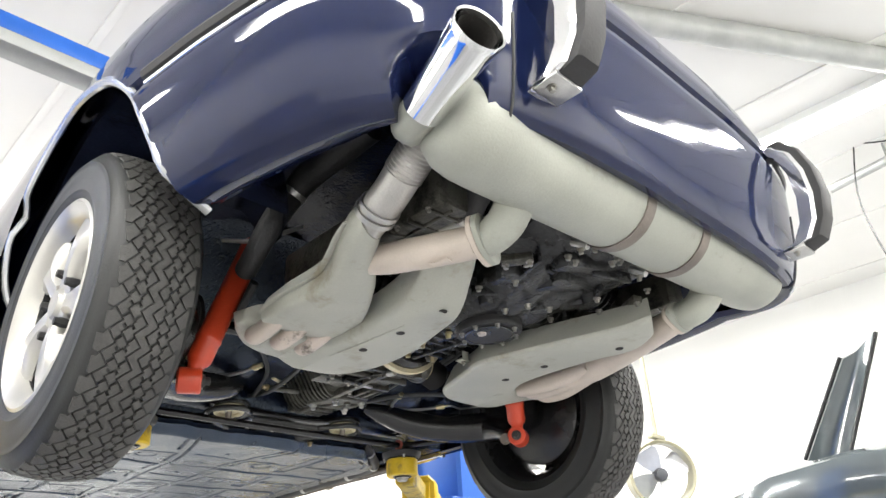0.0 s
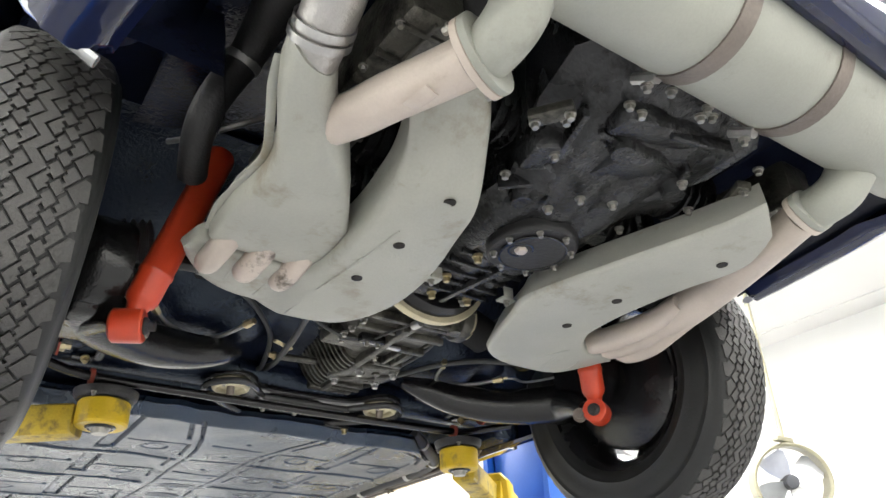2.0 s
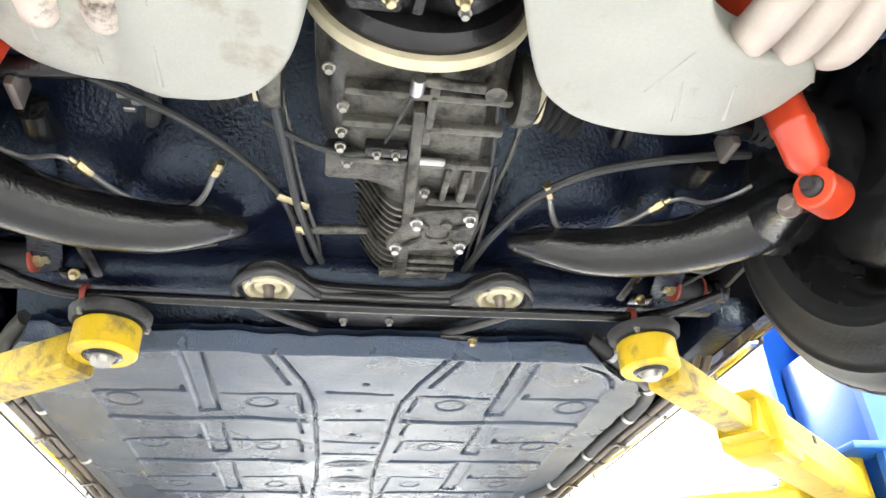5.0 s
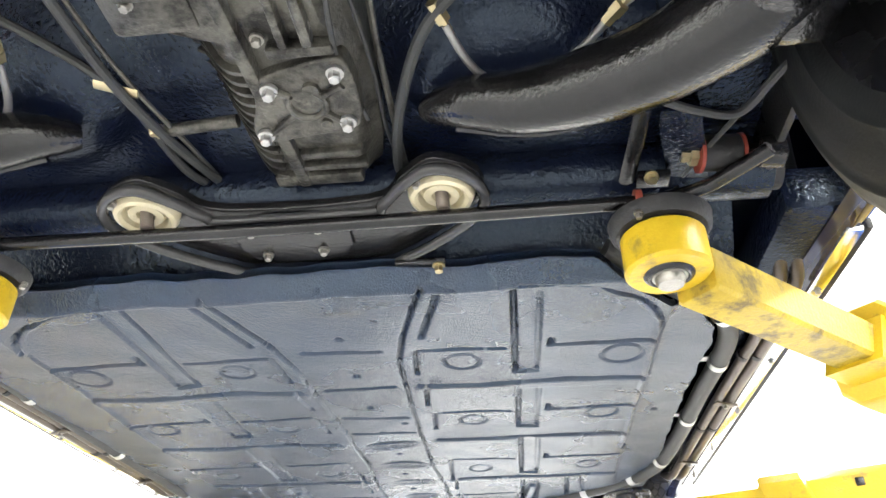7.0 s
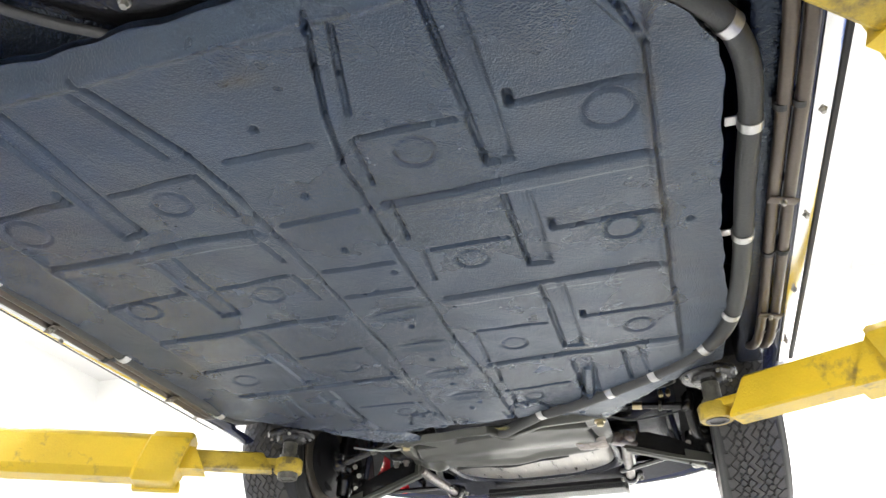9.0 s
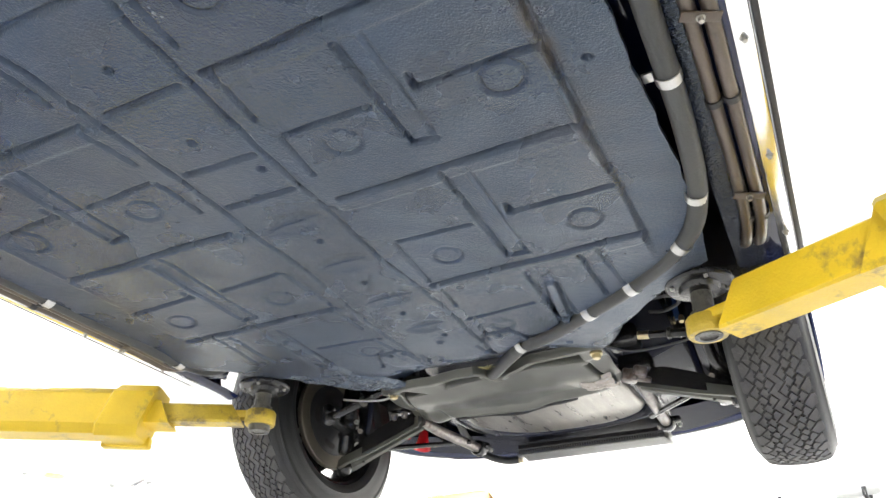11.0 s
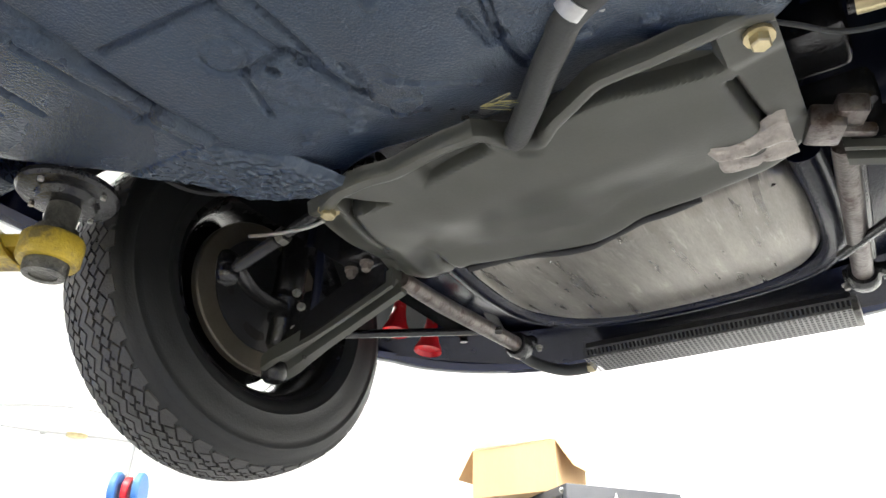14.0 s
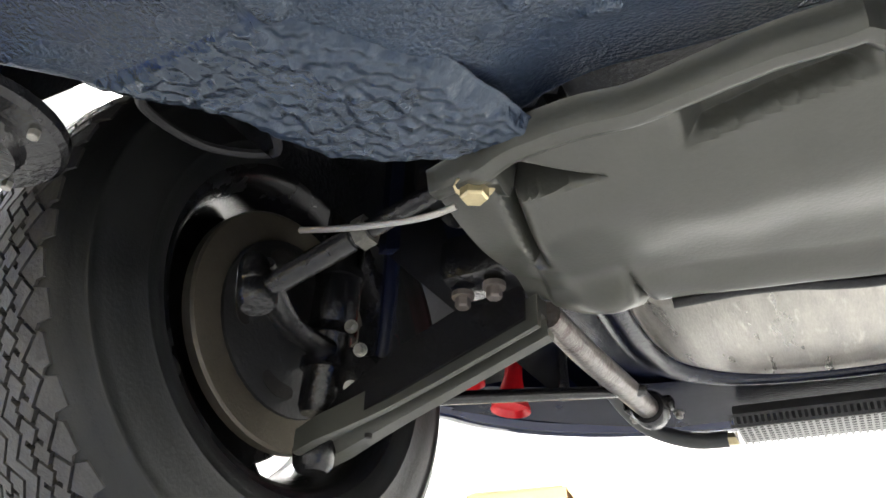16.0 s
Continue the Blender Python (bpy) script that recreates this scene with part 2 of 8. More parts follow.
CARD = mat("brown_cardboard", (0.62, 0.42, 0.22), 0.8, 0, 0.08, 5, 160, 0.2, stretch=(1, 1, 0.2))
DARK_METAL = mat("dark_grey_machine_paint", (0.045, 0.048, 0.055), 0.45, 0.1, 0.15, 6, 220, 0.15)
WALL = mat("white_painted_wall", (0.84, 0.84, 0.82), 0.75, 0, 0.03, 1.2, 90, 0.1)
CEILING = mat("off_white_ceiling_boards", (0.80, 0.79, 0.77), 0.8, 0, 0.04, 0.8, 90, 0.1)
FLOORM = mat("grey_sealed_concrete_floor", (0.23, 0.23, 0.235), 0.35, 0, 0.22, 1.2, 60, 0.1, dirt=(0.15, 0.148, 0.145), dirt_at=0.54)
GREY_PAINT = mat("dark_grey_car_paint", (0.075, 0.09, 0.095), 0.2, 0.2, 0.08, 4, 500, 0.02, coat=1.0)
FAN_BEIGE = mat("beige_fan_drum_enamel", (0.26, 0.245, 0.17), 0.4, 0.1, 0.1, 6, 240, 0.1)
FAN_BLADE = mat("dull_aluminium_blade", (0.62, 0.63, 0.64), 0.35, 0.8, 0.1, 8, 240, 0.1)
REEL_BLUE = mat("blue_reel_plastic", (0.04, 0.15, 0.42), 0.4, 0, 0.1, 12, 240, 0.1)
WHITE_MARK = mat("white_print", (0.85, 0.85, 0.85), 0.5, 0, 0.03, 20, 200, 0.02)
TUBE_GLOW = glow("fluorescent_tube_glow", (1.0, 0.98, 0.94), 9.0)

# ---------------------------------------------------------------- building tools
PLACED = {}


def thing(name, at, label, category, group="", kind=""):
    """An Empty at the base of a thing that has parts."""
    ob = new(name)
    ob.location = at
    PLACED[ob] = Matrix.Translation(at)
    return tagged(ob, label, category, group, kind)


def finish(bm, angle=38.0):
    bmesh.ops.remove_doubles(bm, verts=bm.verts, dist=1e-5)
    bmesh.ops.recalc_face_normals(bm, faces=bm.faces)
    for f in bm.faces:
        f.smooth = True
    lim = radians(angle)
    for e in bm.edges:
        e.smooth = len(e.link_faces) == 2 and e.calc_face_angle(3.0) < lim


def mesh_of(name, bm, material, angle=38.0):
    finish(bm, angle)
    me = bpy.data.meshes.new(name)
    bm.to_mesh(me)
    bm.free()
    me.materials.append(material)
    return me


def hang(ob, parent, m=None):
    """Makes ob a child of parent, at the pose m in the world."""
    ob.parent = parent
    ob.matrix_parent_inverse = PLACED[parent].inverted()
    ob.matrix_basis = m or Matrix()
    PLACED[ob] = m or Matrix()
    return ob


def part(name, bm, material, parent, label="", m=None, angle=38.0):
    me = mesh_of(name, bm, material, angle) if isinstance(bm, bmesh.types.BMesh) else bm
    ob = new(name, me)
    if parent is not None:
        hang(ob, parent, m)
    elif m:
        ob.matrix_basis = m
    if parent is None:
        PLACED[ob] = m or Matrix()
    return tagged(ob, label)


def loft(bm, rings, closed=True, caps=(True, True), wrap=False):
    rows = [[bm.verts.new(p) for p in ring] for ring in rings]
    n = len(rows[0])
    pairs = list(zip(rows, rows[1:])) + ([(rows[-1], rows[0])] if wrap else [])
    for a, b in pairs:
        for i in range(n if closed else n - 1):
            j = (i + 1) % n
            bm.faces.new((a[i], a[j], b[j], b[i]))
    if closed and not wrap:
        if caps[0]:
            bm.faces.new(rows[0][::-1])
        if caps[1]:
            bm.faces.new(rows[-1])
    return rows


def spline(pts, n=6, closed=False):
    """Points on a smooth curve through pts."""
    p = [Vector(q) for q in pts]
    out, m = [], len(p)
    for i in range(m if closed else m - 1):
        if closed:
            a, b, c, d = p[i - 1], p[i], p[(i + 1) % m], p[(i + 2) % m]
        else:
            a, b, c, d = p[max(i - 1, 0)], p[i], p[i + 1], p[min(i + 2, m - 1)]
        for k in range(n):
            t = k / n
            out.append(0.5 * (2 * b + (c - a) * t + (2 * a - 5 * b + 4 * c - d) * t * t + (3 * b - a - 3 * c + d) * t ** 3))
    if not closed:
        out.append(p[-1])
    return out


def tube(bm, pts, r, seg=12, n=6, caps=True, flat=1.0, up=None, ribs=0.0):
    """A pipe along a smooth curve. r: one radius, or one for each of pts. flat squashes it across the second axis; ribs: corrugation."""
    path = spline(pts, n) if n > 1 else [Vector(q) for q in pts]
    if isinstance(r, (int, float)):
        rad = [r] * len(path)
    else:
        rad = [float(v) for v in np.interp(np.linspace(0, len(r) - 1, len(path)), range(len(r)), r)]
    if ribs:
        rad = [q + ribs * (1 if i % 2 else -1) for i, q in enumerate(rad)]
    rings, u = [], None
    for i, q in enumerate(path):
        d = (path[min(i + 1, len(path) - 1)] - path[max(i - 1, 0)]).normalized()
        if u is None:
            u = d.cross(Vector(up) if up else (Vector((0, 0, 1)) if abs(d.z) < 0.8 else Vector((0, 1, 0)))).normalized()
        u = (u - d * u.dot(d)).normalized()
        v = d.cross(u)
        rings.append([q + rad[i] * (math.cos(a) * u + flat * math.sin(a) * v) for a in (2 * math.pi * k / seg for k in range(seg))])
    loft(bm, rings, True, (caps, caps))


def revolve(bm, prof, seg=32, m=None, closed=False):
    """Turns a profile of (radius, along) about the local x axis."""
    m = m or Matrix()
    rings = [[m @ Vector((a, r * math.cos(t), r * math.sin(t))) for r, a in prof] for t in (2 * math.pi * k / seg for k in range(seg))]
    rows = [[bm.verts.new(p) for p in ring] for ring in rings]
    k = len(prof)
    for i in range(seg):
        a, b = rows[i], rows[(i + 1) % seg]
        for j in range(k if closed else k - 1):
            bm.faces.new((a[j], a[(j + 1) % k], b[(j + 1) % k], b[j]))


def box(bm, c, s, m=None, bevel=0.004, seg=2, rot=(0, 0, 0)):
    made = bmesh.ops.create_cube(bm, size=1.0)
    mm = (m or Matrix()) @ pose(*c, *rot) @ Matrix.Diagonal((*s, 1))
    bmesh.ops.transform(bm, matrix=mm, verts=made["verts"])
    if bevel:
        edges = list({e for v in made["verts"] for e in v.link_edges})
        bmesh.ops.bevel(bm, geom=edges, offset=bevel, segments=seg, profile=0.5, affect="EDGES")


def inset_ring(ring, d):
    """Moves a closed plan outline inwards by d."""
    n, out = len(ring), []
    area = sum(ring[i].x * ring[(i + 1) % n].y - ring[(i + 1) % n].x * ring[i].y for i in range(n))
    s = 1 if area > 0 else -1
    for i, p in enumerate(ring):
        t = (ring[(i + 1) % n] - ring[i - 1])
        nrm = Vector((-t.y, t.x, 0)).normalized() * s
        out.append(p + nrm * d)
    return out


def shell(bm, outline, z_of, depth, edge=0.012, n=5, flare=0.0):
    """A pressed shell with a flat underside of that outline (seen from below), rounded edges and upright walls."""
    ring = spline([(x, y, 0) for x, y in outline], n, True)
    def at(r, dz):
        return [Vector((p.x, p.y, z_of(p.x, p.y) + dz)) for p in r]
    steps = [(edge * 1.0, 0.0), (edge * 0.45, edge * 0.12), (edge * 0.12, edge * 0.45), (0.0, edge)]
    rings = [at(inset_ring(ring, edge * 2.2), 0.0)] + [at(inset_ring(ring, d), z) for d, z in steps] + [at(inset_ring(ring, -flare), depth)]
    loft(bm, rings)


def axis_pose(p, d):
    """A pose at p whose local x axis points along d."""
    q = Vector(d).to_track_quat("X", "Z")
    return Matrix.Translation(p) @ q.to_matrix().to_4x4()


def hex_mesh(name, r, h, material, washer=True):
    bm = bmesh.new()
    rings = []
    if washer:
        loft(bm, [[Vector((a, 1.45 * r * math.cos(t), 1.45 * r * math.sin(t))) for t in (2 * math.pi * k / 12 for k in range(12))] for a in (-h * 0.3, h * 0.12)])
    for a, q in ((-h * 0.2, r), (h * 0.85, r), (h, r * 0.85)):
        rings.append([Vector((a, q * math.cos(t), q * math.sin(t))) for t in (math.pi / 3 * k for k in range(6))])
    loft(bm, rings)
    return mesh_of(name, bm, material, 25)


BOLT_STEEL = hex_mesh("bolt", 0.0052, 0.008, BOLT_GREY)
BOLT_BRASS = hex_mesh("bolt", 0.0062, 0.011, BRASS)
BOLT_PALE = hex_mesh("bolt", 0.0066, 0.011, STEEL)
BOLT_SMALL = hex_mesh("bolt", 0.0040, 0.007, BOLT_GREY)
BOLT_BIG = hex_mesh("bolt", 0.0090, 0.009, STEEL)


def bolt(me, parent, p, d=(0, 0, -1), name="bolt", label=""):
    return part(name, me, None, parent, label, axis_pose(p, d))

# ---------------------------------------------------------------- the workshop
def slab(name, lo, hi, material, label, cat):
    bm = bmesh.new()
    box(bm, [(a + b) / 2 for a, b in zip(lo, hi)], [b - a for a, b in zip(lo, hi)], bevel=0)
    ob = part(name, bm, material, None, label)
    return tagged(ob, category=cat, kind="structure")


slab("floor", (X0 - 0.2, Y0 - 0.2, -0.2), (X1 + 0.2, Y1 + 0.2, 0.0), FLOORM, "grey sealed concrete workshop floor", "floor")
slab("ground", (-200, -200, -0.4), (200, 200, -0.22), FLOORM, "grey concrete yard round the workshop", "ground")
slab("wall_west", (X0 - 0.2, Y0 - 0.2, 0), (X0, Y1 + 0.2, CEIL_Z), WALL, "plain white painted workshop wall", "wall")
slab("wall_east", (X1, Y0 - 0.2, 0), (X1 + 0.2, Y1 + 0.2, CEIL_Z), WALL, "plain white painted workshop wall", "wall")
slab("wall_north", (X0, Y1, 0), (X1, Y1 + 0.2, CEIL_Z), WALL, "plain white painted workshop wall", "wall")
slab("wall_south", (X0, Y0 - 0.2, 0), (X1, Y0, CEIL_Z), WALL, "plain white painted workshop wall", "wall")

bm = bmesh.new()
box(bm, ((X0 + X1) / 2, (Y0 + Y1) / 2, CEIL_Z + 0.1), (X1 - X0 + 0.4, Y1 - Y0 + 0.4, 0.2), bevel=0)
for k in range(11):                                   # cover strips over the board joints
    x = X0 + 0.6 + k * 1.2
    box(bm, (x, (Y0 + Y1) / 2, CEIL_Z - 0.006), (0.05, Y1 - Y0, 0.012), bevel=0.002)
tagged(part("ceiling", bm, CEILING, None, "off-white boarded workshop ceiling with joint strips"), category="ceiling", kind="structure")

fixture = None
for tx, ty, watts in TUBES:
    if fixture is None:
        fixture = thing("tube_light", (tx, ty, CEIL_Z), "white twin fluorescent tube light on the ceiling", "ceiling light", "ceiling tube lights")
        bm = bmesh.new()
        box(bm, (tx, ty, CEIL_Z - 0.03), (0.26, 2.4, 0.06))
        part("housing", bm, WALL, fixture)
        for dx in (-0.07, 0.07):
            bm = bmesh.new()
            tube(bm, [(tx + dx, ty - 1.12, CEIL_Z - 0.085), (tx + dx, ty + 1.12, CEIL_Z - 0.085)], 0.016, 12, 1)
            part("tube", bm, TUBE_GLOW, fixture, "glowing white tube")
    else:
        copy_thing(fixture, Matrix.Translation((tx, ty, CEIL_Z)))

# ---------------------------------------------------------------- the raised car: shell and floor
car = thing("sports_car", (0, 1.15, 1.70), "dark navy classic sports car raised on a two-post lift", "car")
AXLE_F = 2.337

HALF = [(0, -0.918), (0.2, -0.917), (0.38, -0.906), (0.52, -0.872), (0.63, -0.790), (0.705, -0.655), (0.748, -0.48), (0.776, -0.30), (0.792, -0.15), (0.797, 0.03), (0.79, 0.35),
        (0.775, 0.80), (0.772, 1.30), (0.778, 1.85), (0.785, 2.3), (0.775, 2.55), (0.735, 2.75), (0.66, 2.90), (0.50, 3.02), (0.26, 3.085), (0, 3.10)]
OUT = spline([(x, y, 0) for x, y in HALF] + [(-x, y, 0) for x, y in HALF[-2:0:-1]], 10, True)

# rows of the skin, from the lower edge upwards: (inset, height) at the tail, along the sill and at the nose
TAIL = [(0.078, 1.812), (0.064, 1.799), (0.050, 1.796), (0.037, 1.807), (0.026, 1.840), (0.015, 1.893), (0.006, 1.960), (0.0, 2.028), (0.004, 2.046),
        (0.016, 2.052), (0.016, 2.062), (0.004, 2.068), (0.006, 2.10), (0.030, 2.18), (0.075, 2.27), (0.15, 2.35)]
QUARTER = [(0.140, 1.838), (0.120, 1.826), (0.095, 1.822), (0.062, 1.836), (0.034, 1.874), (0.015, 1.925), (0.004, 1.98), (0.0, 2.028), (0.004, 2.046),
           (0.016, 2.052), (0.016, 2.062), (0.002, 2.068), (0.0, 2.10), (0.004, 2.18), (0.03, 2.27), (0.09, 2.35)]
SIDE = [(0.075, 1.728), (0.060, 1.722), (0.045, 1.720), (0.030, 1.724), (0.018, 1.742), (0.010, 1.78), (0.004, 1.85), (0.0, 1.94), (0.0, 1.98),
        (0.0, 2.00), (0.0, 2.02), (0.0, 2.04), (0.002, 2.10), (0.010, 2.18), (0.03, 2.27), (0.07, 2.34)]
NOSE = [(0.10, 1.775), (0.080, 1.765), (0.060, 1.765), (0.042, 1.775), (0.028, 1.80), (0.015, 1.84), (0.006, 1.89), (0.0, 1.94), (0.0, 1.98),
        (0.0, 2.00), (0.004, 2.02), (0.008, 2.04), (0.03, 2.10), (0.07, 2.17), (0.13, 2.23), (0.22, 2.27)]


def blend_rows(y, ax):
    def mix(a, b, f):
        f = max(0.0, min(1.0, f))
        return [(p[0] + (q[0] - p[0]) * f, p[1] + (q[1] - p[1]) * f) for p, q in zip(a, b)]
    if y < -0.45:
        return mix(QUARTER, TAIL, (-0.66 - y) / 0.2 if ax > 0.3 else 1.0)
    if y < 0.35:
        return mix(QUARTER, SIDE, (y + 0.3) / 0.5)
    if y < 2.2:
        return SIDE
    return mix(SIDE, NOSE, (y - 2.3) / 0.5)


def skin_point(i, j):
    n = len(OUT)
    p, t = OUT[i % n], OUT[(i + 1) % n] - OUT[i - 1]
    nrm = Vector((-t.y, t.x, 0)).normalized()
    d, z = blend_rows(p.y, abs(p.x))[j]
    off = abs(p.x + 0.578)
    if p.y < -0.5 and off < 0.058:                              # notch for the tail pipe
        z = max(z, 1.838 + 0.062 * math.sqrt(1 - (off / 0.058) ** 2) + 0.002 * j)
    return Vector((p.x, p.y, z)) + nrm * d


def in_arch(p):
    for yc, zc, r in ((0.035, 1.825, 0.368), (AXLE_F, 1.82, 0.365)):
        d = math.hypot(p.y - yc, p.z - zc)
        if d < r and abs(p.x) > 0.45:
            return yc, zc, r
    return None


def body_skin():
    """The painted shell: rows swept round the plan, arches cut out, with a roof that closes it."""
    bm = bmesh.new()
    n, m = len(OUT), len(TAIL)
    grid = []
    for i in range(n):
        col = []
        rows = [skin_point(i, j) for j in range(m)]
        for j in range(m - 1):
            k = 3 if (rows[j + 1] - rows[j]).length > 0.03 else 1
            col += [rows[j].lerp(rows[j + 1], q / 3) for q in range(3)]
        col.append(rows[-1])
        grid.append(col)
    m = len(grid[0])
    inside = [[in_arch(p) for p in col] for col in grid]
    verts = [[None] * m for _ in range(n)]

    def vert(i, j):
        if verts[i][j] is None:
            p = grid[i][j].copy()
            if inside[i][j]:                                     # draw the edge out to the arch
                yc, zc, r = inside[i][j]
                d = math.hypot(p.y - yc, p.z - zc)
                p.y, p.z = yc + (p.y - yc) * r / d, zc + (p.z - zc) * r / d
            verts[i][j] = bm.verts.new(p)
        return verts[i][j]

    for i in range(n):
        for j in range(m - 1):
            k = (i + 1) % n
            if all(inside[a][b] for a, b in ((i, j), (k, j), (i, j + 1), (k, j + 1))):
                continue
            bm.faces.new((vert(i, j), vert(k, j), vert(k, j + 1), vert(i, j + 1)))
    # bonnet, cabin and engine lid
    top = [vert(i, m - 1) for i in range(n)]
    last = top
    for sx, sy, yc, z in ((0.86, 0.90, 1.1, 2.40), (0.80, 0.62, 1.0, 2.43), (0.72, 0.50, 0.95, 2.62), (0.58, 0.30, 0.95, 2.80), (0.30, 0.15, 0.95, 2.835)):
        ring = [bm.verts.new((p.x * sx, yc + (p.y - 1.1) * sy, z)) for p in OUT]
        for i in range(n):
            k = (i + 1) % n
            bm.faces.new((last[i], last[k], ring[k], ring[i]))
        last = ring
    bm.faces.new(last)
    return bm


part("body", body_skin(), NAVY, car, "glossy dark navy painted body shell", angle=50)


def arch_lip(side, yc, zc, r, a0, a1):
    """The rolled steel lip along a wheel arch."""
    bm = bmesh.new()
    pts = []
    for k in range(25):
        a = radians(a0 + (a1 - a0) * k / 24)
        y, z = yc + r * math.cos(a), zc + r * math.sin(a)
        x = np.interp(y, [p[1] for p in HALF[3:16]], [p[0] for p in HALF[3:16]])
        inset = np.interp(z, [q[1] for q in QUARTER[1:14]], [q[0] for q in QUARTER[1:14]]) if yc < 1 else np.interp(z, [q[1] for q in SIDE[2:14]], [q[0] for q in SIDE[2:14]])
        pts.append((side * (x - inset - 0.006), y, z))
    tube(bm, pts, 0.007, 8, 2, flat=1.6)
    return bm


for s in (-1, 1):
    # rear lips carry the paint's white reflection as a pale colour
    part("arch_lip", arch_lip(s, 0.035, 1.825, 0.365, 2, 181), ARCH_REFLECTION, car, "wheel arch edge coloured pale for its white reflection")
    part("arch_lip", arch_lip(s, AXLE_F, 1.82, 0.362, -8, 186), NAVY, car)
    # bright strip and dark rubber along the bumper line, round to the tail
    for dz, r, mt, nm in ((2.046, 0.006, CHROME, "bumper_trim"), (2.062, 0.015, RUBBER, "bumper_rubber")):
        bm = bmesh.new()
        pts = []
        for x, y in HALF[8:1:-1]:
            pts.append((s * (x - 0.006 if y > -0.8 else x), y + (0.006 if y < -0.8 else 0), dz))
        tube(bm, [p for p in pts if p[1] < -0.25], r, 8, 6)
        part(nm, bm, mt, car, "bright bumper trim strip" if mt is CHROME else "black rubber bumper strip")


def liner(side, yc, r):
    """The inner wheel housing, a dark half drum."""
    bm = bmesh.new()
    rings = []
    for x, rr in ((0.738, r - 0.002), (0.725, r + 0.010), (0.60, r + 0.015), (0.50, r + 0.01), (0.47, r - 0.06), (0.46, r - 0.16)):
        rings.append([Vector((side * (x if a > 0.2 and a < 2.9 else min(x, 0.70)), yc + rr * math.cos(a), 1.83 + rr * math.sin(a))) for a in (radians(-6 + (182 if yc < 1 else 192) * k / 28) for k in range(29))])
    loft(bm, rings, closed=False)
    return bm


for s in (-1, 1):
    part("wheel_housing", liner(s, 0.035, 0.370), HOUSING, car, "glossy dark navy wheel housing")
    part("wheel_housing", liner(s, AXLE_F, 0.365), BLACK_MATT, car, "black wheel housing")


# --- floor pan: one pressed sheet with its ribs, rings and tunnel
def smooth(a, b, v):
    t = max(0.0, min(1.0, (v - a) / (b - a)))
    return t * t * (3 - 2 * t)


RIBS = []                                   # raised bars: x0, y0, x1, y1, half width, height


def rib(x0, y0, x1, y1, w=0.006, h=0.006, both=True):
    RIBS.append((x0, y0, x1, y1, w, h))
    if both:
        RIBS.append((-x0, y0, -x1, y1, w, h))


CORNER = ((0.30, 0.606), (0.36, 0.612), (0.42, 0.626), (0.459, 0.645), (0.484, 0.670), (0.50, 0.697), (0.513, 0.735), (0.521, 0.773), (0.521, 1.40))
for (x0, y0), (x1, y1) in zip(CORNER, CORNER[1:]):                # swept groove round the rear corners
    rib(x0, y0, x1, y1, 0.0045, -0.006)
RINGS = [(0.197, 0.862, 0.030), (0.196, 1.160, 0.027), (0.188, 1.512, 0.026), (0.166, 1.820, 0.024), (0.466, 0.860, 0.034), (0.454, 1.145, 0.030), (0.447, 1.507, 0.028)]
for y0, x0, y1, x1 in ((0.60, 0.160, 0.68, 0.134), (0.68, 0.134, 0.76, 0.110), (0.76, 0.110, 0.86, 0.090), (0.86, 0.090, 0.98, 0.085), (0.98, 0.085, 1.22, 0.078), (1.22, 0.078, 1.45, 0.076), (1.45, 0.076, 1.60, 0.086), (1.60, 0.086, 1.88, 0.090)):
    rib(x0, y0, x1, y1, 0.0042, -0.008)                            # edges of the centre tunnel
for y0, x0, y1, x1 in ((0.625, 0.180, 0.70, 0.158), (0.70, 0.158, 0.765, 0.140)):
    rib(x0, y0, x1, y1, 0.005, -0.006)
for y in (0.812, 1.110, 1.432):                                   # steps round each ring
    rib(0.130, y, 0.270, y + 0.004, 0.0045, -0.007)
    rib(0.345, y - 0.002, 0.512, y + 0.004, 0.0055, -0.008)
    rib(0.347, y - 0.025, 0.346, y, 0.0055, -0.008)
for y in (0.965, 1.278, 1.596):                                   # cross swages
    rib(0.112, y, 0.515, y - 0.006, 0.005, -0.008)
    rib(0.112, y + 0.020, 0.515, y + 0.014, 0.014, 0.003)
for ya, yb in ((0.625, 0.917), (0.998, 1.208), (1.288, 1.559), (1.630, 1.838)):
    rib(0.290, ya, 0.287, yb, 0.0048, -0.009)
    rib(0.328, ya + 0.006, 0.324, yb - 0.01, 0.0045, -0.004)
    rib(0.287, yb, 0.324, yb + 0.003, 0.0045, -0.007)
    rib(0.307, ya + 0.01, 0.306, yb - 0.008, 0.016, -0.003)
for ya, yb in ((0.815, 0.915), (0.972, 1.065), (1.115, 1.205), (1.438, 1.58), (1.60, 1.70), (1.765, 1.85)):
    rib(0.122, ya, 0.114, yb, 0.0042, -0.006)
rib(0.402, 1.612, 0.405, 1.775, 0.0048, -0.008)
rib(0.437, 1.605, 0.447, 1.750, 0.0042, -0.004)
rib(0.110, 1.765, 0.262, 1.752, 0.0045, -0.006)
for y in (0.800, 0.966, 1.119, 1.215):                           # swages across the tunnel
    rib(-0.062, y, 0.064, y + 0.004, 0.0055, -0.006, both=False)
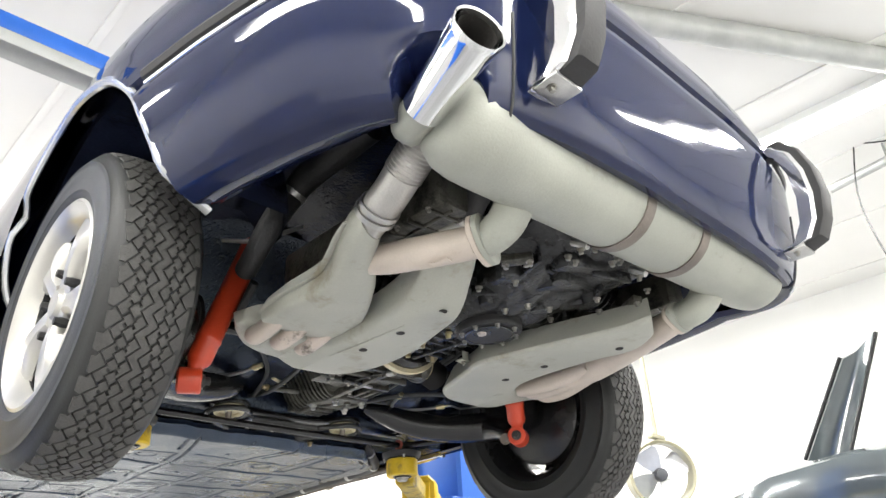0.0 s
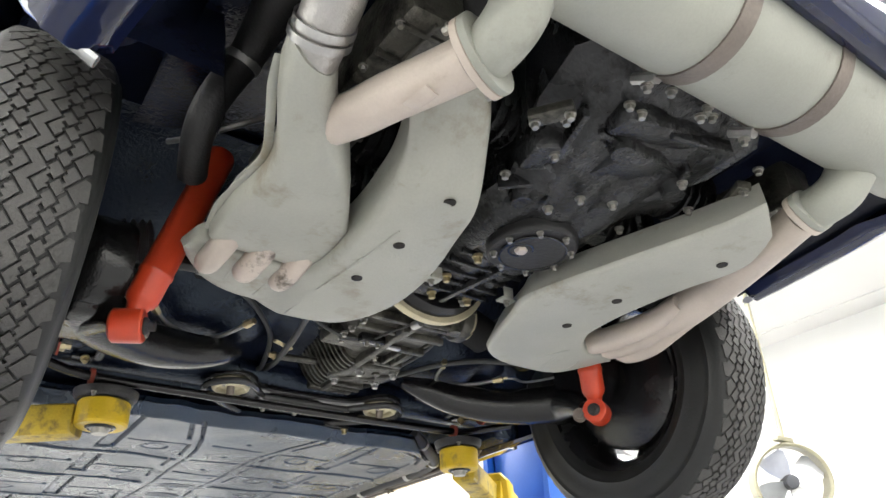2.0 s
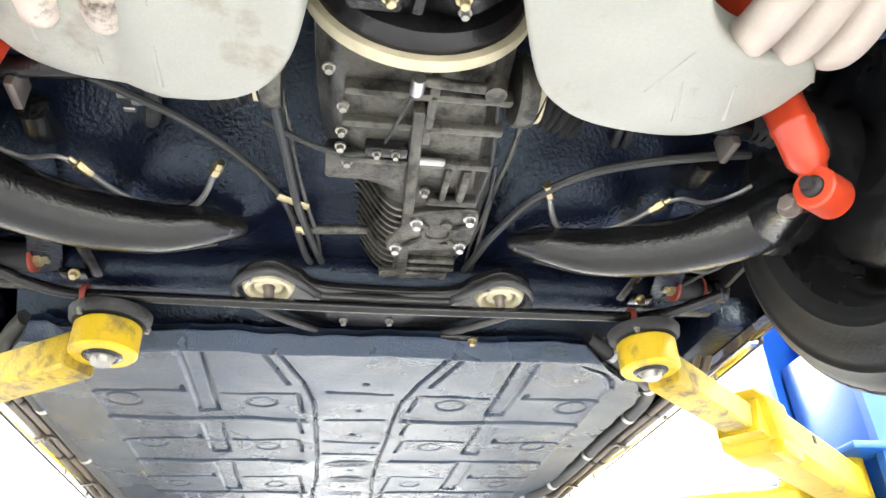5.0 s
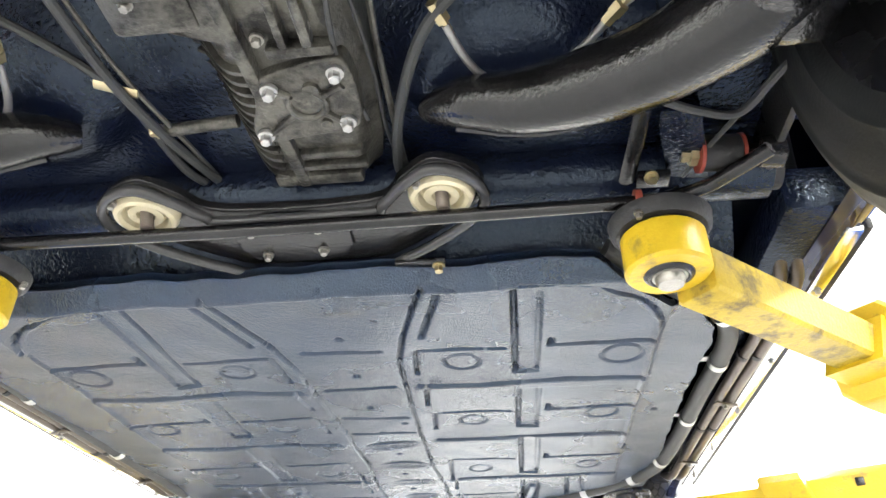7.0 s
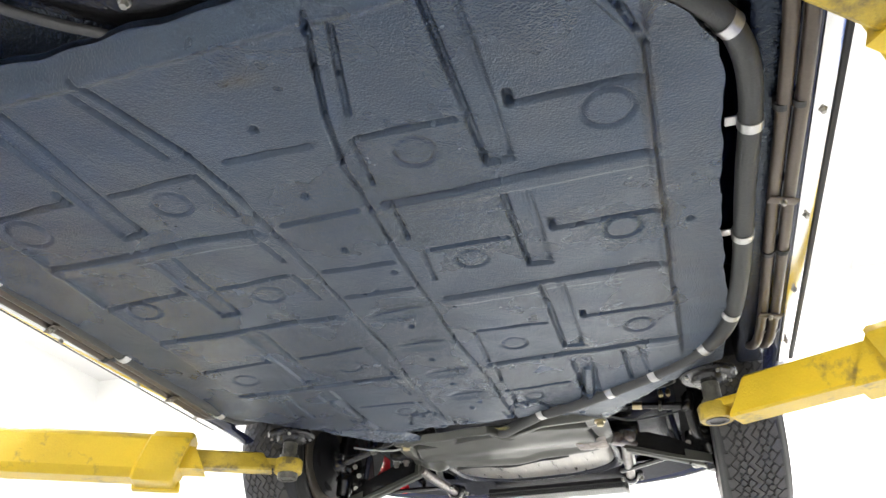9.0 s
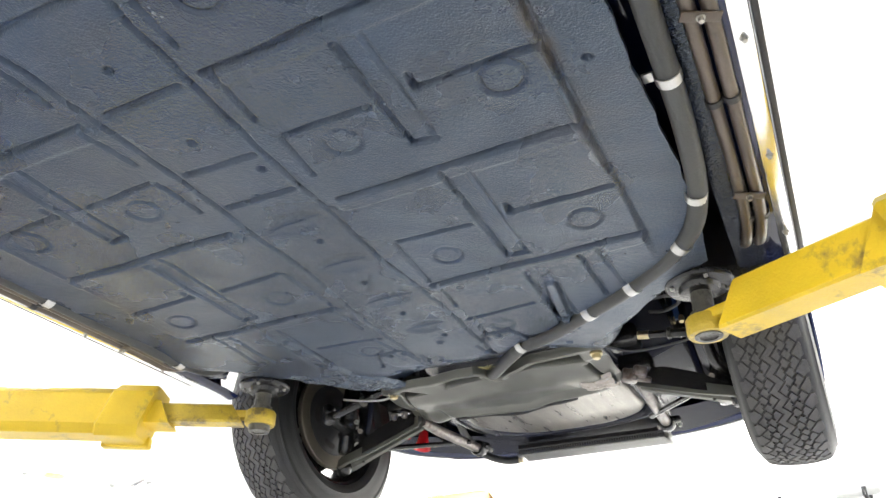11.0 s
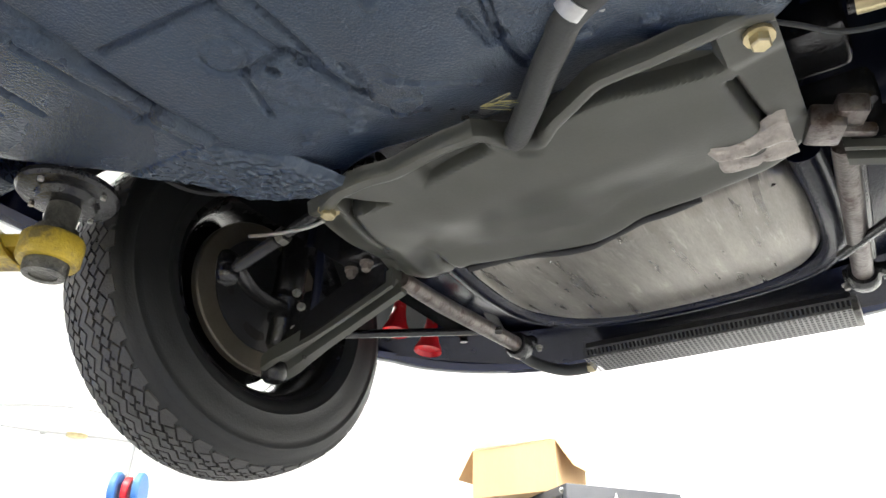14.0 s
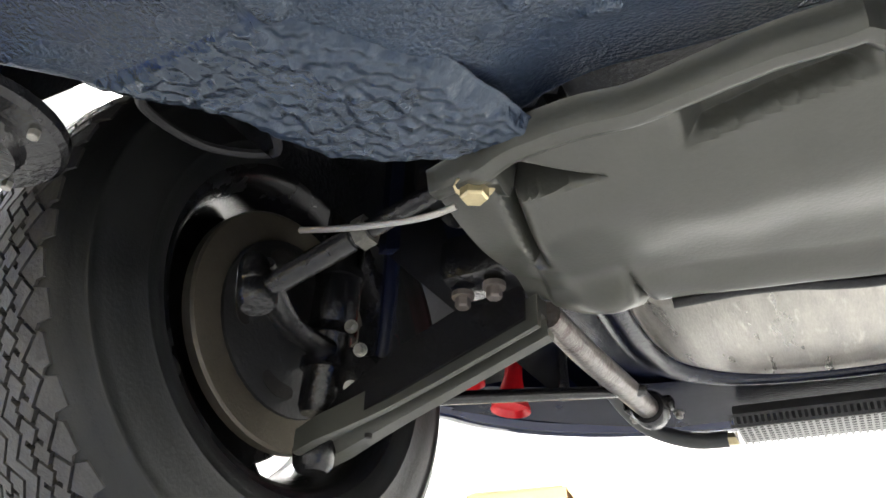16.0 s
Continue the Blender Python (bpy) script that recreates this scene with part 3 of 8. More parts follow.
BLOBS = [(-0.111, 1.961, 0.013, 0.006), (-0.175, 1.964, 0.010, 0.006), (-0.142, 2.004, 0.015, 0.006), (-0.200, 1.985, 0.010, 0.005), (-0.06, 1.99, 0.022, 0.004), (-0.125, 1.985, 0.010, 0.004), (0.003, 1.842, 0.009, 0.006),
         (0.15, 1.99, 0.014, 0.006), (0.21, 2.01, 0.012, 0.006), (0.10, 2.02, 0.016, 0.005), (0.26, 1.98, 0.010, 0.005)]
rib(0.315, 1.70, 0.290, 1.905, 0.0095, 0.007)
rib(0.331, 1.70, 0.306, 1.905, 0.004, -0.004)
rib(0.300, 1.70, 0.274, 1.905, 0.004, -0.004)
rib(0.166, 1.850, 0.108, 1.848, 0.0042, -0.006)
rib(0.166, 1.850, 0.189, 1.913, 0.0042, -0.006)
rib(0.104, 1.852, 0.082, 1.945, 0.0055, -0.008)
rib(0.148, 1.868, 0.140, 1.905, 0.026, 0.003)
rib(0.071, 1.895, 0.074, 1.941, 0.006, -0.006)
rib(0.089, 1.935, 0.079, 2.004, 0.006, -0.006)
rib(-0.046, 1.94, 0.024, 2.00, 0.008, 0.004, both=False)
DENTS = [(0.004, 1.306, 0.058, 0.030), (0.008, 1.454, 0.056, 0.030), (0.012, 1.612, 0.054, 0.028), (0.014, 1.758, 0.048, 0.026)]
HOLES = [(-0.138, 1.862), (-0.107, 1.870), (0.138, 1.862), (0.107, 1.870), (0.010, 0.750), (0.006, 0.908), (-0.108, 0.772), (0.001, 1.064), (0.0, 1.21), (0.01, 1.37), (0.0, 1.53), (0.0, 1.68), (0.03, 1.81), (0.15, 0.625), (0.56, 1.17), (0.055, 1.155)]


def ease(a, b, v):
    t = np.clip((v - a) / (b - a), 0.0, 1.0)
    return t * t * (3 - 2 * t)


def pan_height(x, y):
    """How far the pressing stands down from its flat, over whole arrays of places."""
    h = np.zeros_like(x)
    ax = np.abs(x)
    for x0, y0, x1, y1, w, d in RIBS:
        dx, dy = x1 - x0, y1 - y0
        t = np.clip(((x - x0) * dx + (y - y0) * dy) / (dx * dx + dy * dy), 0.0, 1.0)
        q = np.hypot(x - x0 - t * dx, y - y0 - t * dy)
        h += d * (1.35 if d < -0.0035 else 1.0) * (1 - ease(w * 0.62, w * 1.2, q))
    for cx, cy, r in RINGS:
        q = np.abs(np.hypot(ax - cx, y - cy) - r)
        side = np.where((y > cy - r * 0.5) | (ax > 0.3), 1.0, 0.35)
        h -= 0.0042 * (1 - ease(0.0018, 0.0050, q)) * side
    for cx, cy, a, b in DENTS:
        e = ((x - cx) / a) ** 2 + ((y - cy) / b) ** 2
        h -= 0.007 * (1 - ease(0.1, 1.4, e)) * np.where(y < cy, 1.0, 0.6)
    for cx, cy in HOLES:
        h -= 0.010 * (1 - ease(0.004, 0.008, np.hypot(x - cx, y - cy)))
    for cx, cy, r, d in BLOBS:
        h += d * (1 - ease(r * 0.55, r, np.hypot(x - cx, y - cy)))
    # recess between the side rib and the outer flange; raised rim along the rear edge
    h -= 0.012 * ease(0.516, 0.530, ax) * ease(0.64, 0.76, y) * (1 - ease(1.60, 1.70, y))
    h += 0.004 * (ease(0.506, 0.512, ax) - ease(0.516, 0.523, ax)) * ease(0.70, 0.76, y) * (1 - ease(1.30, 1.40, y))
    # step down from the rear rim, swept round at both corners
    back = 0.606 + 0.05 * ease(0.38, 0.47, ax) + 0.09 * ease(0.45, 0.525, ax)
    h += 0.008 * (1 - ease(0.0, 0.014, y - back)) * (1 - ease(0.52, 0.54, ax))
    # panels stand slightly proud of the swages between them
    h += 0.002 * np.sin(x * 21 + 0.4) * np.sin(y * 17 + 1.1)
    return h * 0.90


def pan_edge(y):
    """Half width of the pan: cut corners at the rear, tapering to the footwell at the front."""
    return float(np.interp(y, [0.572, 0.64, 0.74, 1.70, 1.75, 1.83, 1.87, 1.903, 1.935, 1.965, 2.00, 2.035, 2.06, 2.075, 2.085], [0.565, 0.605, 0.655, 0.655, 0.595, 0.525, 0.480, 0.450, 0.412, 0.384, 0.376, 0.357, 0.322, 0.285, 0.262]))


def pan_side(y):
    """Half width on the side of the thick oil hose, where the flange is cut back."""
    return min(pan_edge(y), float(np.interp(y, [0.572, 0.60, 0.669, 0.743, 0.80, 0.85, 1.17, 1.49, 1.66, 1.70], [0.400, 0.440, 0.503, 0.573, 0.606, 0.611, 0.606, 0.617, 0.614, 0.605])) + 0.0015 * math.sin(y * 45) + 0.001 * math.sin(y * 97))


def pan_base(y):
    """Height of the sheet along the car: it turns up at the rear edge."""
    return 1.690 + 0.026 * smooth(0.606, 0.572, y)


def pan_front(y):
    """The rise at the front edge, less at its corners."""
    return 0.055 * smooth(1.93, 2.10, y)


def floor_pan():
    ny, nx = 620, 500
    ys = np.linspace(0.572, 2.085, ny)
    across = np.array([[-1 + 2 * i / (nx - 1) for i in range(nx)]])
    X = across * np.where(across > 0, np.array([[pan_side(y)] for y in ys]), np.array([[pan_edge(y)] for y in ys]))
    Y = np.repeat(ys[:, None], nx, 1)
    Z = np.array([pan_base(y) for y in ys])[:, None] + np.array([pan_front(y) for y in ys])[:, None] * (1 - 0.75 * ease(0.15, 0.30, np.abs(X))) - pan_height(X, Y)
    YY = Y + (0.014 * np.sin(X * 9 + 1) + 0.02 * ease(0.2, 0.32, np.abs(X))) * ease(1.95, 2.085, Y)
    # hand-trimmed rear rim
    YY += (0.003 * np.sin(X * 31 + 0.7) + 0.0015 * np.sin(X * 67 + 2)) * (1 - ease(0.572, 0.63, Y))
    Z += 0.002 * np.sin(X * 24 + 1.3) * np.sin(X * 53) * (1 - ease(0.572, 0.62, Y))
    # the edge curls up beside the wheel housings
    curl = np.clip((np.abs(X) / np.array([[pan_edge(y)] for y in ys]) - 0.93) / 0.07, 0, 1)
    Z += 0.022 * curl ** 2 * ease(1.72, 1.85, Y)
    # slow waves of a hand-coated sheet
    Z += 0.0009 * np.sin(X * 37 + 3 * np.sin(Y * 11)) * np.sin(Y * 41 + 2 * np.sin(X * 13)) + 0.0012 * np.sin(X * 13 + Y * 7) * np.sin(Y * 9 - X * 5)
    verts = [(float(a), float(b), float(c)) for a, b, c in zip(X.ravel(), YY.ravel(), Z.ravel())]
    faces = []
    for j in range(ny - 1):
        for i in range(nx - 1):
            a = j * nx + i
            faces.append((a, a + nx, a + nx + 1, a + 1))
    # a turned-up flange all round gives the sheet its depth
    rim = [j * nx for j in range(ny)] + [(ny - 1) * nx + i for i in range(1, nx)] + [j * nx + nx - 1 for j in range(ny - 2, -1, -1)] + [i for i in range(nx - 2, 0, -1)]
    base = len(verts)
    for r in rim:
        x, y, z = verts[r]
        verts.append((x, y, z + 0.012))
    for k in range(len(rim)):
        q = (k + 1) % len(rim)
        faces.append((rim[k], rim[q], base + q, base + k))
    me = bpy.data.meshes.new("floor_pan")
    me.from_pydata(verts, [], faces)
    me.polygons.foreach_set("use_smooth", [True] * len(me.polygons))
    me.materials.append(UNDERSEAL)
    return me


pan = part("floor_pan", floor_pan(), UNDERSEAL, car, "blue-grey textured pressed steel floor pan")

# lumpy sealed patch at the front corner of the floor, sprayed thickly over the seams
bm = bmesh.new()
rings = []
for k in range(150):
    f = k / 149
    y = 1.895 + 0.178 * f
    x1 = pan_edge(y) - 0.002
    x0 = float(np.interp(y, [1.895, 1.93, 1.96, 2.0, 2.06, 2.08], [0.300, 0.262, 0.245, 0.225, 0.212, 0.205])) + 0.006 * noise.noise((y * 40, 1, 1))
    row = []
    for i in range(150):
        g = i / 149
        x = x0 + (x1 - x0) * g
        curl_up = 0.022 * max(0.0, min(1.0, (x / pan_edge(y) - 0.93) / 0.07)) ** 2
        lumps = 0.0014 * noise.noise((x * 50, y * 50, 3)) + 0.0022 * noise.noise((x * 135, y * 135, 9))
        edge = smooth(0.0, 0.10, g) * smooth(0.0, 0.10, f)
        z = pan_base(y) + pan_front(y) * 0.25 + curl_up - 0.0035 * edge + 0.006 * (1 - edge) + lumps * (0.3 + 0.7 * edge)
        row.append(Vector((-x, y, z)))
    rings.append(row)
loft(bm, rings, closed=False)
part("sealed_corner", bm, UNDERSEAL_COARSE, car, "coarse lumpy blue-grey sealed floor corner", angle=80)

# longitudinal members, and what closes the shell above the floor
for s in (-1, 1):
    bm = bmesh.new()
    box(bm, (s * 0.695, 1.20, 1.765), (0.10, 1.36, 0.07), bevel=0.012)
    part("longitudinal", bm, NAVY_UNDER, car, "dark navy side member")


def sheet(pts_rows, material, name, label, angle=60):
    bm = bmesh.new()
    loft(bm, [[Vector(p) for p in row] for row in pts_rows], closed=False)
    return part(name, bm, material, car, label, angle=angle)


# rear floor: up from the pan, over the torsion tube and back under the rear seats, with two oval swellings
rows = []
for k in range(40):
    f = k / 39
    row = []
    for i in range(61):
        x = -0.60 + 1.2 * i / 60
        y = 0.625 - 0.645 * f
        z = 1.722 + 0.07 * smooth(0.0, 0.10, f) + 0.02 * smooth(0.30, 0.45, f) + 0.21 * smooth(0.48, 1.0, f)
        for cx in (-0.27, 0.29):
            e = ((x - cx) / 0.125) ** 2 + ((y - 0.295) / 0.11) ** 2
            z -= 0.035 * (1 - smooth(0.35, 1.1, e))
        z += 0.0015 * noise.noise((x * 30, y * 30, 5))
        row.append((x, y, z))
    rows.append(row)
sheet(rows, NAVY_UNDER, "rear_floor", "dark navy textured rear floor with oval swellings")
bm = bmesh.new()
tube(bm, [(-0.62, 0.487, 1.782), (0.62, 0.487, 1.782)], 0.046, 24, 1)
part("torsion_tube", bm, NAVY_UNDER, car, "dark navy torsion bar tube across the floor")

rows = [[(x, y, 2.02 + 0.02 * math.sin(x * 14) - 0.05 * smooth(-0.55, -0.85, y)) for x in np.linspace(-0.54, 0.54, 30)] for y in np.linspace(0.0, -0.86, 16)]
sheet(rows, HOUSING, "engine_bay_panel", "glossy dark navy engine bay panel")
for s in (-1, 1):
    rows = []
    for k in range(14):
        f = k / 13
        rows.append([(s * x, -0.30 - 0.50 * f, z) for x, z in ((0.665 - 0.10 * f, 1.842 + 0.02 * f), (0.61 - 0.07 * f, 1.89), (0.56 - 0.03 * f, 1.95), (0.51, 2.03), (0.49, 2.08))])
    sheet(rows, HOUSING, "quarter_inner", "glossy dark navy inner quarter panel")
# front underside
rows = [[(x, y, 1.80 + 0.02 * math.sin(y * 9) + 0.05 * smooth(0.3, 0.5, abs(x)) + 0.15 * smooth(0.27, 0.34, abs(x)) * smooth(2.43, 2.34, y)) for x in np.linspace(-0.50, 0.50, 61)] for y in np.linspace(2.02, 3.02, 61)]
sheet(rows, NAVY_SMOOTH, "front_floor", "dark navy front compartment underside")
rows = [[(x, 2.86 + 0.17 * f * (1 - (abs(x) / 0.74) ** 2.2) - 0.25 * (abs(x) / 0.74) ** 3, 1.80 - 0.03 * f) for x in np.linspace(-0.68, 0.68, 30)] for f in np.linspace(0, 1, 6)]
sheet(rows, NAVY_SMOOTH, "front_valance", "dark navy lower front valance")
for s in (-1, 1):
    rows = [[(s * (0.46 + 0.02 * f), y, 1.775 + 0.36 * f) for y in np.linspace(2.02, 2.78, 10)] for f in np.linspace(0, 1, 6)]
    sheet(rows, BLACK_PAINT, "front_inner_panel", "black inner front panel")

# bright sill trims with their dark lower lip
for s in (-1, 1):
    bm = bmesh.new()
    box(bm, (s * 0.742, 1.21, 1.726), (0.026, 1.30, 0.020), bevel=0.005)
    sill = part("sill_trim", bm, SILL, car, "bright metal sill trim")
    bm = bmesh.new()
    box(bm, (s * 0.7615, 1.21, 1.728), (0.009, 1.30, 0.016), bevel=0.002)
    part("rubber_insert", bm, RUBBER, sill, "black rubber insert")
    for y in (0.72, 0.98, 1.24, 1.50, 1.74):
        bolt(BOLT_SMALL, sill, (s * 0.742, y, 1.716))


# --- rear bumper: guards, number-plate panel seam
def bumper_guard(x):
    bm = bmesh.new()
    prof = [(-0.900, 1.835), (-0.935, 1.848), (-0.957, 1.885), (-0.966, 1.945), (-0.962, 2.005), (-0.945, 2.055), (-0.915, 2.085)]
    rings = []
    for y, z in prof:
        w = 0.030
        rings.append([Vector((x + dx, y + dy, z)) for dx, dy in ((-w, 0.03), (-w, 0.004), (-w * 0.8, -0.003), (w * 0.8, -0.003), (w, 0.004), (w, 0.03))])
    loft(bm, rings)
    g = part("bumper_guard", bm, CHROME, car, "chrome bumper guard with a black rubber face")
    bm = bmesh.new()
    prof = [(-0.925, 1.838), (-0.958, 1.85), (-0.978, 1.89), (-0.988, 1.945), (-0.984, 2.005), (-0.966, 2.06), (-0.935, 2.095)]
    loft(bm, [[Vector((x + dx, y + dy, z)) for dx, dy in ((-0.022, 0.03), (-0.022, 0.004), (-0.016, 0), (0.022, 0), (0.028, 0.006), (0.028, 0.03))] for y, z in prof])
    part("rubber_face", bm, RUBBER, g, "black rubber pad")
    bm = bmesh.new()
    box(bm, (x, -0.900, 1.838), (0.060, 0.045, 0.008), bevel=0.002)
    part("bracket", bm, STEEL, g, "bright steel bracket")
    bolt(BOLT_STEEL, g, (x - 0.012, -0.900, 1.833))
    return g


for x in (-0.425, 0.40):
    bumper_guard(x)
for x in (-0.475, 0.475):
    bm = bmesh.new()
    near = min((i for i, p in enumerate(OUT) if p.y < 0), key=lambda i: abs(OUT[i].x - x))
    tube(bm, [skin_point(near, j) + Vector((0, -0.0005, 0)) for j in (1, 2, 3, 4, 5, 6)], 0.0026, 6, 4)
    part("panel_seam", bm, RUBBER, car, "dark joint between bumper panels")
bm = bmesh.new()
box(bm, (-0.50, -0.805, 2.075), (0.16, 0.06, 0.085), bevel=0.015, rot=(0, 0, -18))
part("tail_lamp", bm, TAIL_RED, car, "red tail lamp lens")
bm = bmesh.new()
box(bm, (0.50, -0.805, 2.075), (0.16, 0.06, 0.085), bevel=0.015, rot=(0, 0, 18))
part("tail_lamp", bm, TAIL_RED, car, "red tail lamp lens")

# ---------------------------------------------------------------- exhaust
MY, MZ, MA, MB = -0.772, 1.824, 0.078, 0.077


def mz(x):
    return MZ + 0.022 * x


def silencer():
    bm = bmesh.new()
    rings = []
    for x, f in ((-0.528, 0.30), (-0.525, 0.58), (-0.514, 0.80), (-0.495, 0.93), (-0.47, 0.985), (-0.43, 1.0), (-0.2, 1.0), (0.0, 1.0), (0.25, 1.0), (0.37, 1.0), (0.41, 0.985), (0.443, 0.93), (0.465, 0.80), (0.477, 0.58), (0.481, 0.30)):
        rings.append([Vector((x, MY + MA * f * math.cos(a), mz(x) + MB * f * math.sin(a))) for a in (2 * math.pi * k / 40 for k in range(40))])
    loft(bm, rings)
    return bm


muffler = part("silencer", silencer(), SILENCER, car, "grey-green painted transverse silencer with two straps")


def strap(x, w=0.026):
    bm = bmesh.new()
    rings = []
    for dx, d in ((-w / 2, 0.0005), (-w / 2, 0.003), (w / 2, 0.003), (w / 2, 0.0005)):
        rings.append([Vector((x + dx, MY + (MA + d) * math.cos(a), mz(x) + (MB + d) * math.sin(a))) for a in (2 * math.pi * k / 40 for k in range(40))])
    loft(bm, rings, wrap=True)
    return bm


for x in (-0.105, 0.085):
    part("strap", strap(x), STRAP, muffler, "brown steel strap round the silencer")
    bm = bmesh.new()
    tube(bm, [(x - 0.01, -0.715, 1.765), (x - 0.012, -0.685, 1.785)], 0.008, 8, 1)
    part("strap_bolt", bm, STEEL, muffler)
    bolt(BOLT_STEEL, muffler, (x - 0.012, -0.70, 1.762), (0.1, 0.2, -1))
# tail pipe: chrome trim with a sooty bore
A, B = Vector((-0.587, -0.905, 1.845)), Vector((-0.549, -0.758, 1.825))
m = axis_pose(A, B - A)
L = (B - A).length
bm = bmesh.new()
revolve(bm, [(0.0335, 0.012), (0.0355, 0.0), (0.0385, -0.002), (0.0395, 0.004), (0.0375, 0.012), (0.0345, 0.06), (0.033, L * 0.75), (0.0325, L), (0.029, L), (0.029, 0.03), (0.0335, 0.012)], 36, m)
tail = part("tail_pipe", bm, CHROME, muffler, "polished chrome tail pipe trim")
bm = bmesh.new()
revolve(bm, [(0.0285, 0.004), (0.0285, L * 0.7), (0.0, L * 0.7)], 28, m)
part("bore", bm, SOOT, muffler, "sooty tail pipe bore")
bm = bmesh.new()
tube(bm, [(-0.552, -0.770, 1.826), (-0.535, -0.715, 1.828), (-0.50, -0.72, 1.85), (-0.47, -0.75, 1.85)], 0.030, 16, 5)
part("tail_elbow", bm, SILENCER, muffler)

# bright corrugated link from the left heater box to the silencer
bm = bmesh.new()
tube(bm, [(-0.458, -0.515, 1.778), (-0.466, -0.585, 1.798), (-0.474, -0.635, 1.820)], 0.032, 18, 4)
link = part("link_pipe", bm, FLEX, car, "bright metal link pipe with a corrugated end")
bm = bmesh.new()
tube(bm, [(-0.472, -0.625, 1.815), (-0.478, -0.67, 1.836), (-0.486, -0.72, 1.856)], 0.033, 18, 14, ribs=0.0012)
part("corrugated_end", bm, FLEX, link)
for p, r in (((-0.461, -0.543, 1.785), 0.0345), ((-0.463, -0.557, 1.789), 0.0335)):
    bm = bmesh.new()
    revolve(bm, [(r, -0.005), (r + 0.0022, -0.005), (r + 0.0022, 0.005), (r, 0.005)], 24, axis_pose(p, (-0.2, -0.9, 0.32)), closed=True)
    part("hose_clip", bm, STEEL, link, "steel hose clip")

# left heater box: flat hopper over three header tubes, narrowing to the link pipe
def hopper():
    bm = bmesh.new()
    # sections from front to rear: centre x, y, z, half width, half height, lean
    secs = [(-0.352, -0.150, 1.738, 0.082, 0.010), (-0.355, -0.157, 1.740, 0.086, 0.020), (-0.356, -0.18, 1.743, 0.087, 0.028), (-0.357, -0.25, 1.748, 0.085, 0.033), (-0.356, -0.29, 1.751, 0.079, 0.036), (-0.364, -0.33, 1.754, 0.067, 0.038),
            (-0.377, -0.37, 1.758, 0.059, 0.040), (-0.398, -0.41, 1.763, 0.056, 0.041), (-0.423, -0.45, 1.769, 0.050, 0.040), (-0.446, -0.49, 1.775, 0.042, 0.038), (-0.460, -0.53, 1.781, 0.035, 0.035)]
    rings = []
    for k, (cx, y, z, w, h) in enumerate(secs):
        e = 0.30 if k < 6 else 0.30 + 0.14 * (k - 5)
        ring = []
        for i in range(32):
            a = 2 * math.pi * i / 32
            c, s_ = math.cos(a), math.sin(a)
            ring.append(Vector((cx + w * math.copysign(abs(c) ** e, c), y + 0.012 * c, z + h * math.copysign(abs(s_) ** e, s_))))
        rings.append(ring)
    loft(bm, rings)
    return bm


hop = part("heater_hopper", hopper(), HEATER, car, "grey painted heater box hopper")
bm = bmesh.new()                                              # folded seam flange along its side
tube(bm, [(-0.440, -0.158, 1.742), (-0.447, -0.22, 1.747), (-0.440, -0.29, 1.752), (-0.437, -0.35, 1.757), (-0.458, -0.41, 1.764), (-0.478, -0.46, 1.771), (-0.490, -0.50, 1.777)], [0.004, 0.006, 0.006, 0.006, 0.006, 0.006, 0.004], 8, 4, flat=0.3)
part("seam_flange", bm, HEATER, hop)
for k, (x, mt) in enumerate(((-0.418, PINK_PIPE), (-0.360, SOOTY), (-0.302, SOOTY))):
    bm = bmesh.new()
    tube(bm, [(x + 0.010, -0.205, 1.742), (x + 0.004, -0.158, 1.724), (x, -0.122, 1.716), (x, -0.104, 1.718), (x, -0.092, 1.728)], [0.0195, 0.0195, 0.0195, 0.0185, 0.011], 18, 6)
    part("header_tube", bm, mt, car, "pinkish header tube" if k == 0 else "sooty pinkish header tube")

# heat exchanger shells either side
HE_L = ([(-0.455, -0.098), (-0.448, -0.080), (-0.428, -0.052), (-0.385, -0.018), (-0.300, -0.005), (-0.200, -0.008), (-0.140, -0.056), (-0.114, -0.13), (-0.113, -0.21), (-0.128, -0.29), (-0.152, -0.37), (-0.176, -0.45), (-0.205, -0.510), (-0.226, -0.546), (-0.268, -0.590)],
        [(-0.452, -0.104), (-0.442, -0.120), (-0.405, -0.136), (-0.350, -0.142), (-0.312, -0.150), (-0.288, -0.165), (-0.278, -0.195), (-0.277, -0.235), (-0.279, -0.28), (-0.283, -0.34), (-0.293, -0.41), (-0.305, -0.465), (-0.316, -0.495), (-0.335, -0.530), (-0.318, -0.585)])
HE_R = ([(0.448, -0.102), (0.440, -0.080), (0.410, -0.044), (0.311, -0.013), (0.212, -0.026), (0.150, -0.062), (0.120, -0.11), (0.082, -0.21), (0.058, -0.272), (0.078, -0.37), (0.104, -0.465), (0.130, -0.555), (0.145, -0.612), (0.162, -0.662)],
        [(0.446, -0.110), (0.430, -0.134), (0.385, -0.142), (0.345, -0.148), (0.310, -0.165), (0.284, -0.190), (0.264, -0.225), (0.256, -0.27), (0.254, -0.32), (0.258, -0.39), (0.266, -0.455), (0.280, -0.513), (0.274, -0.560), (0.232, -0.622)])


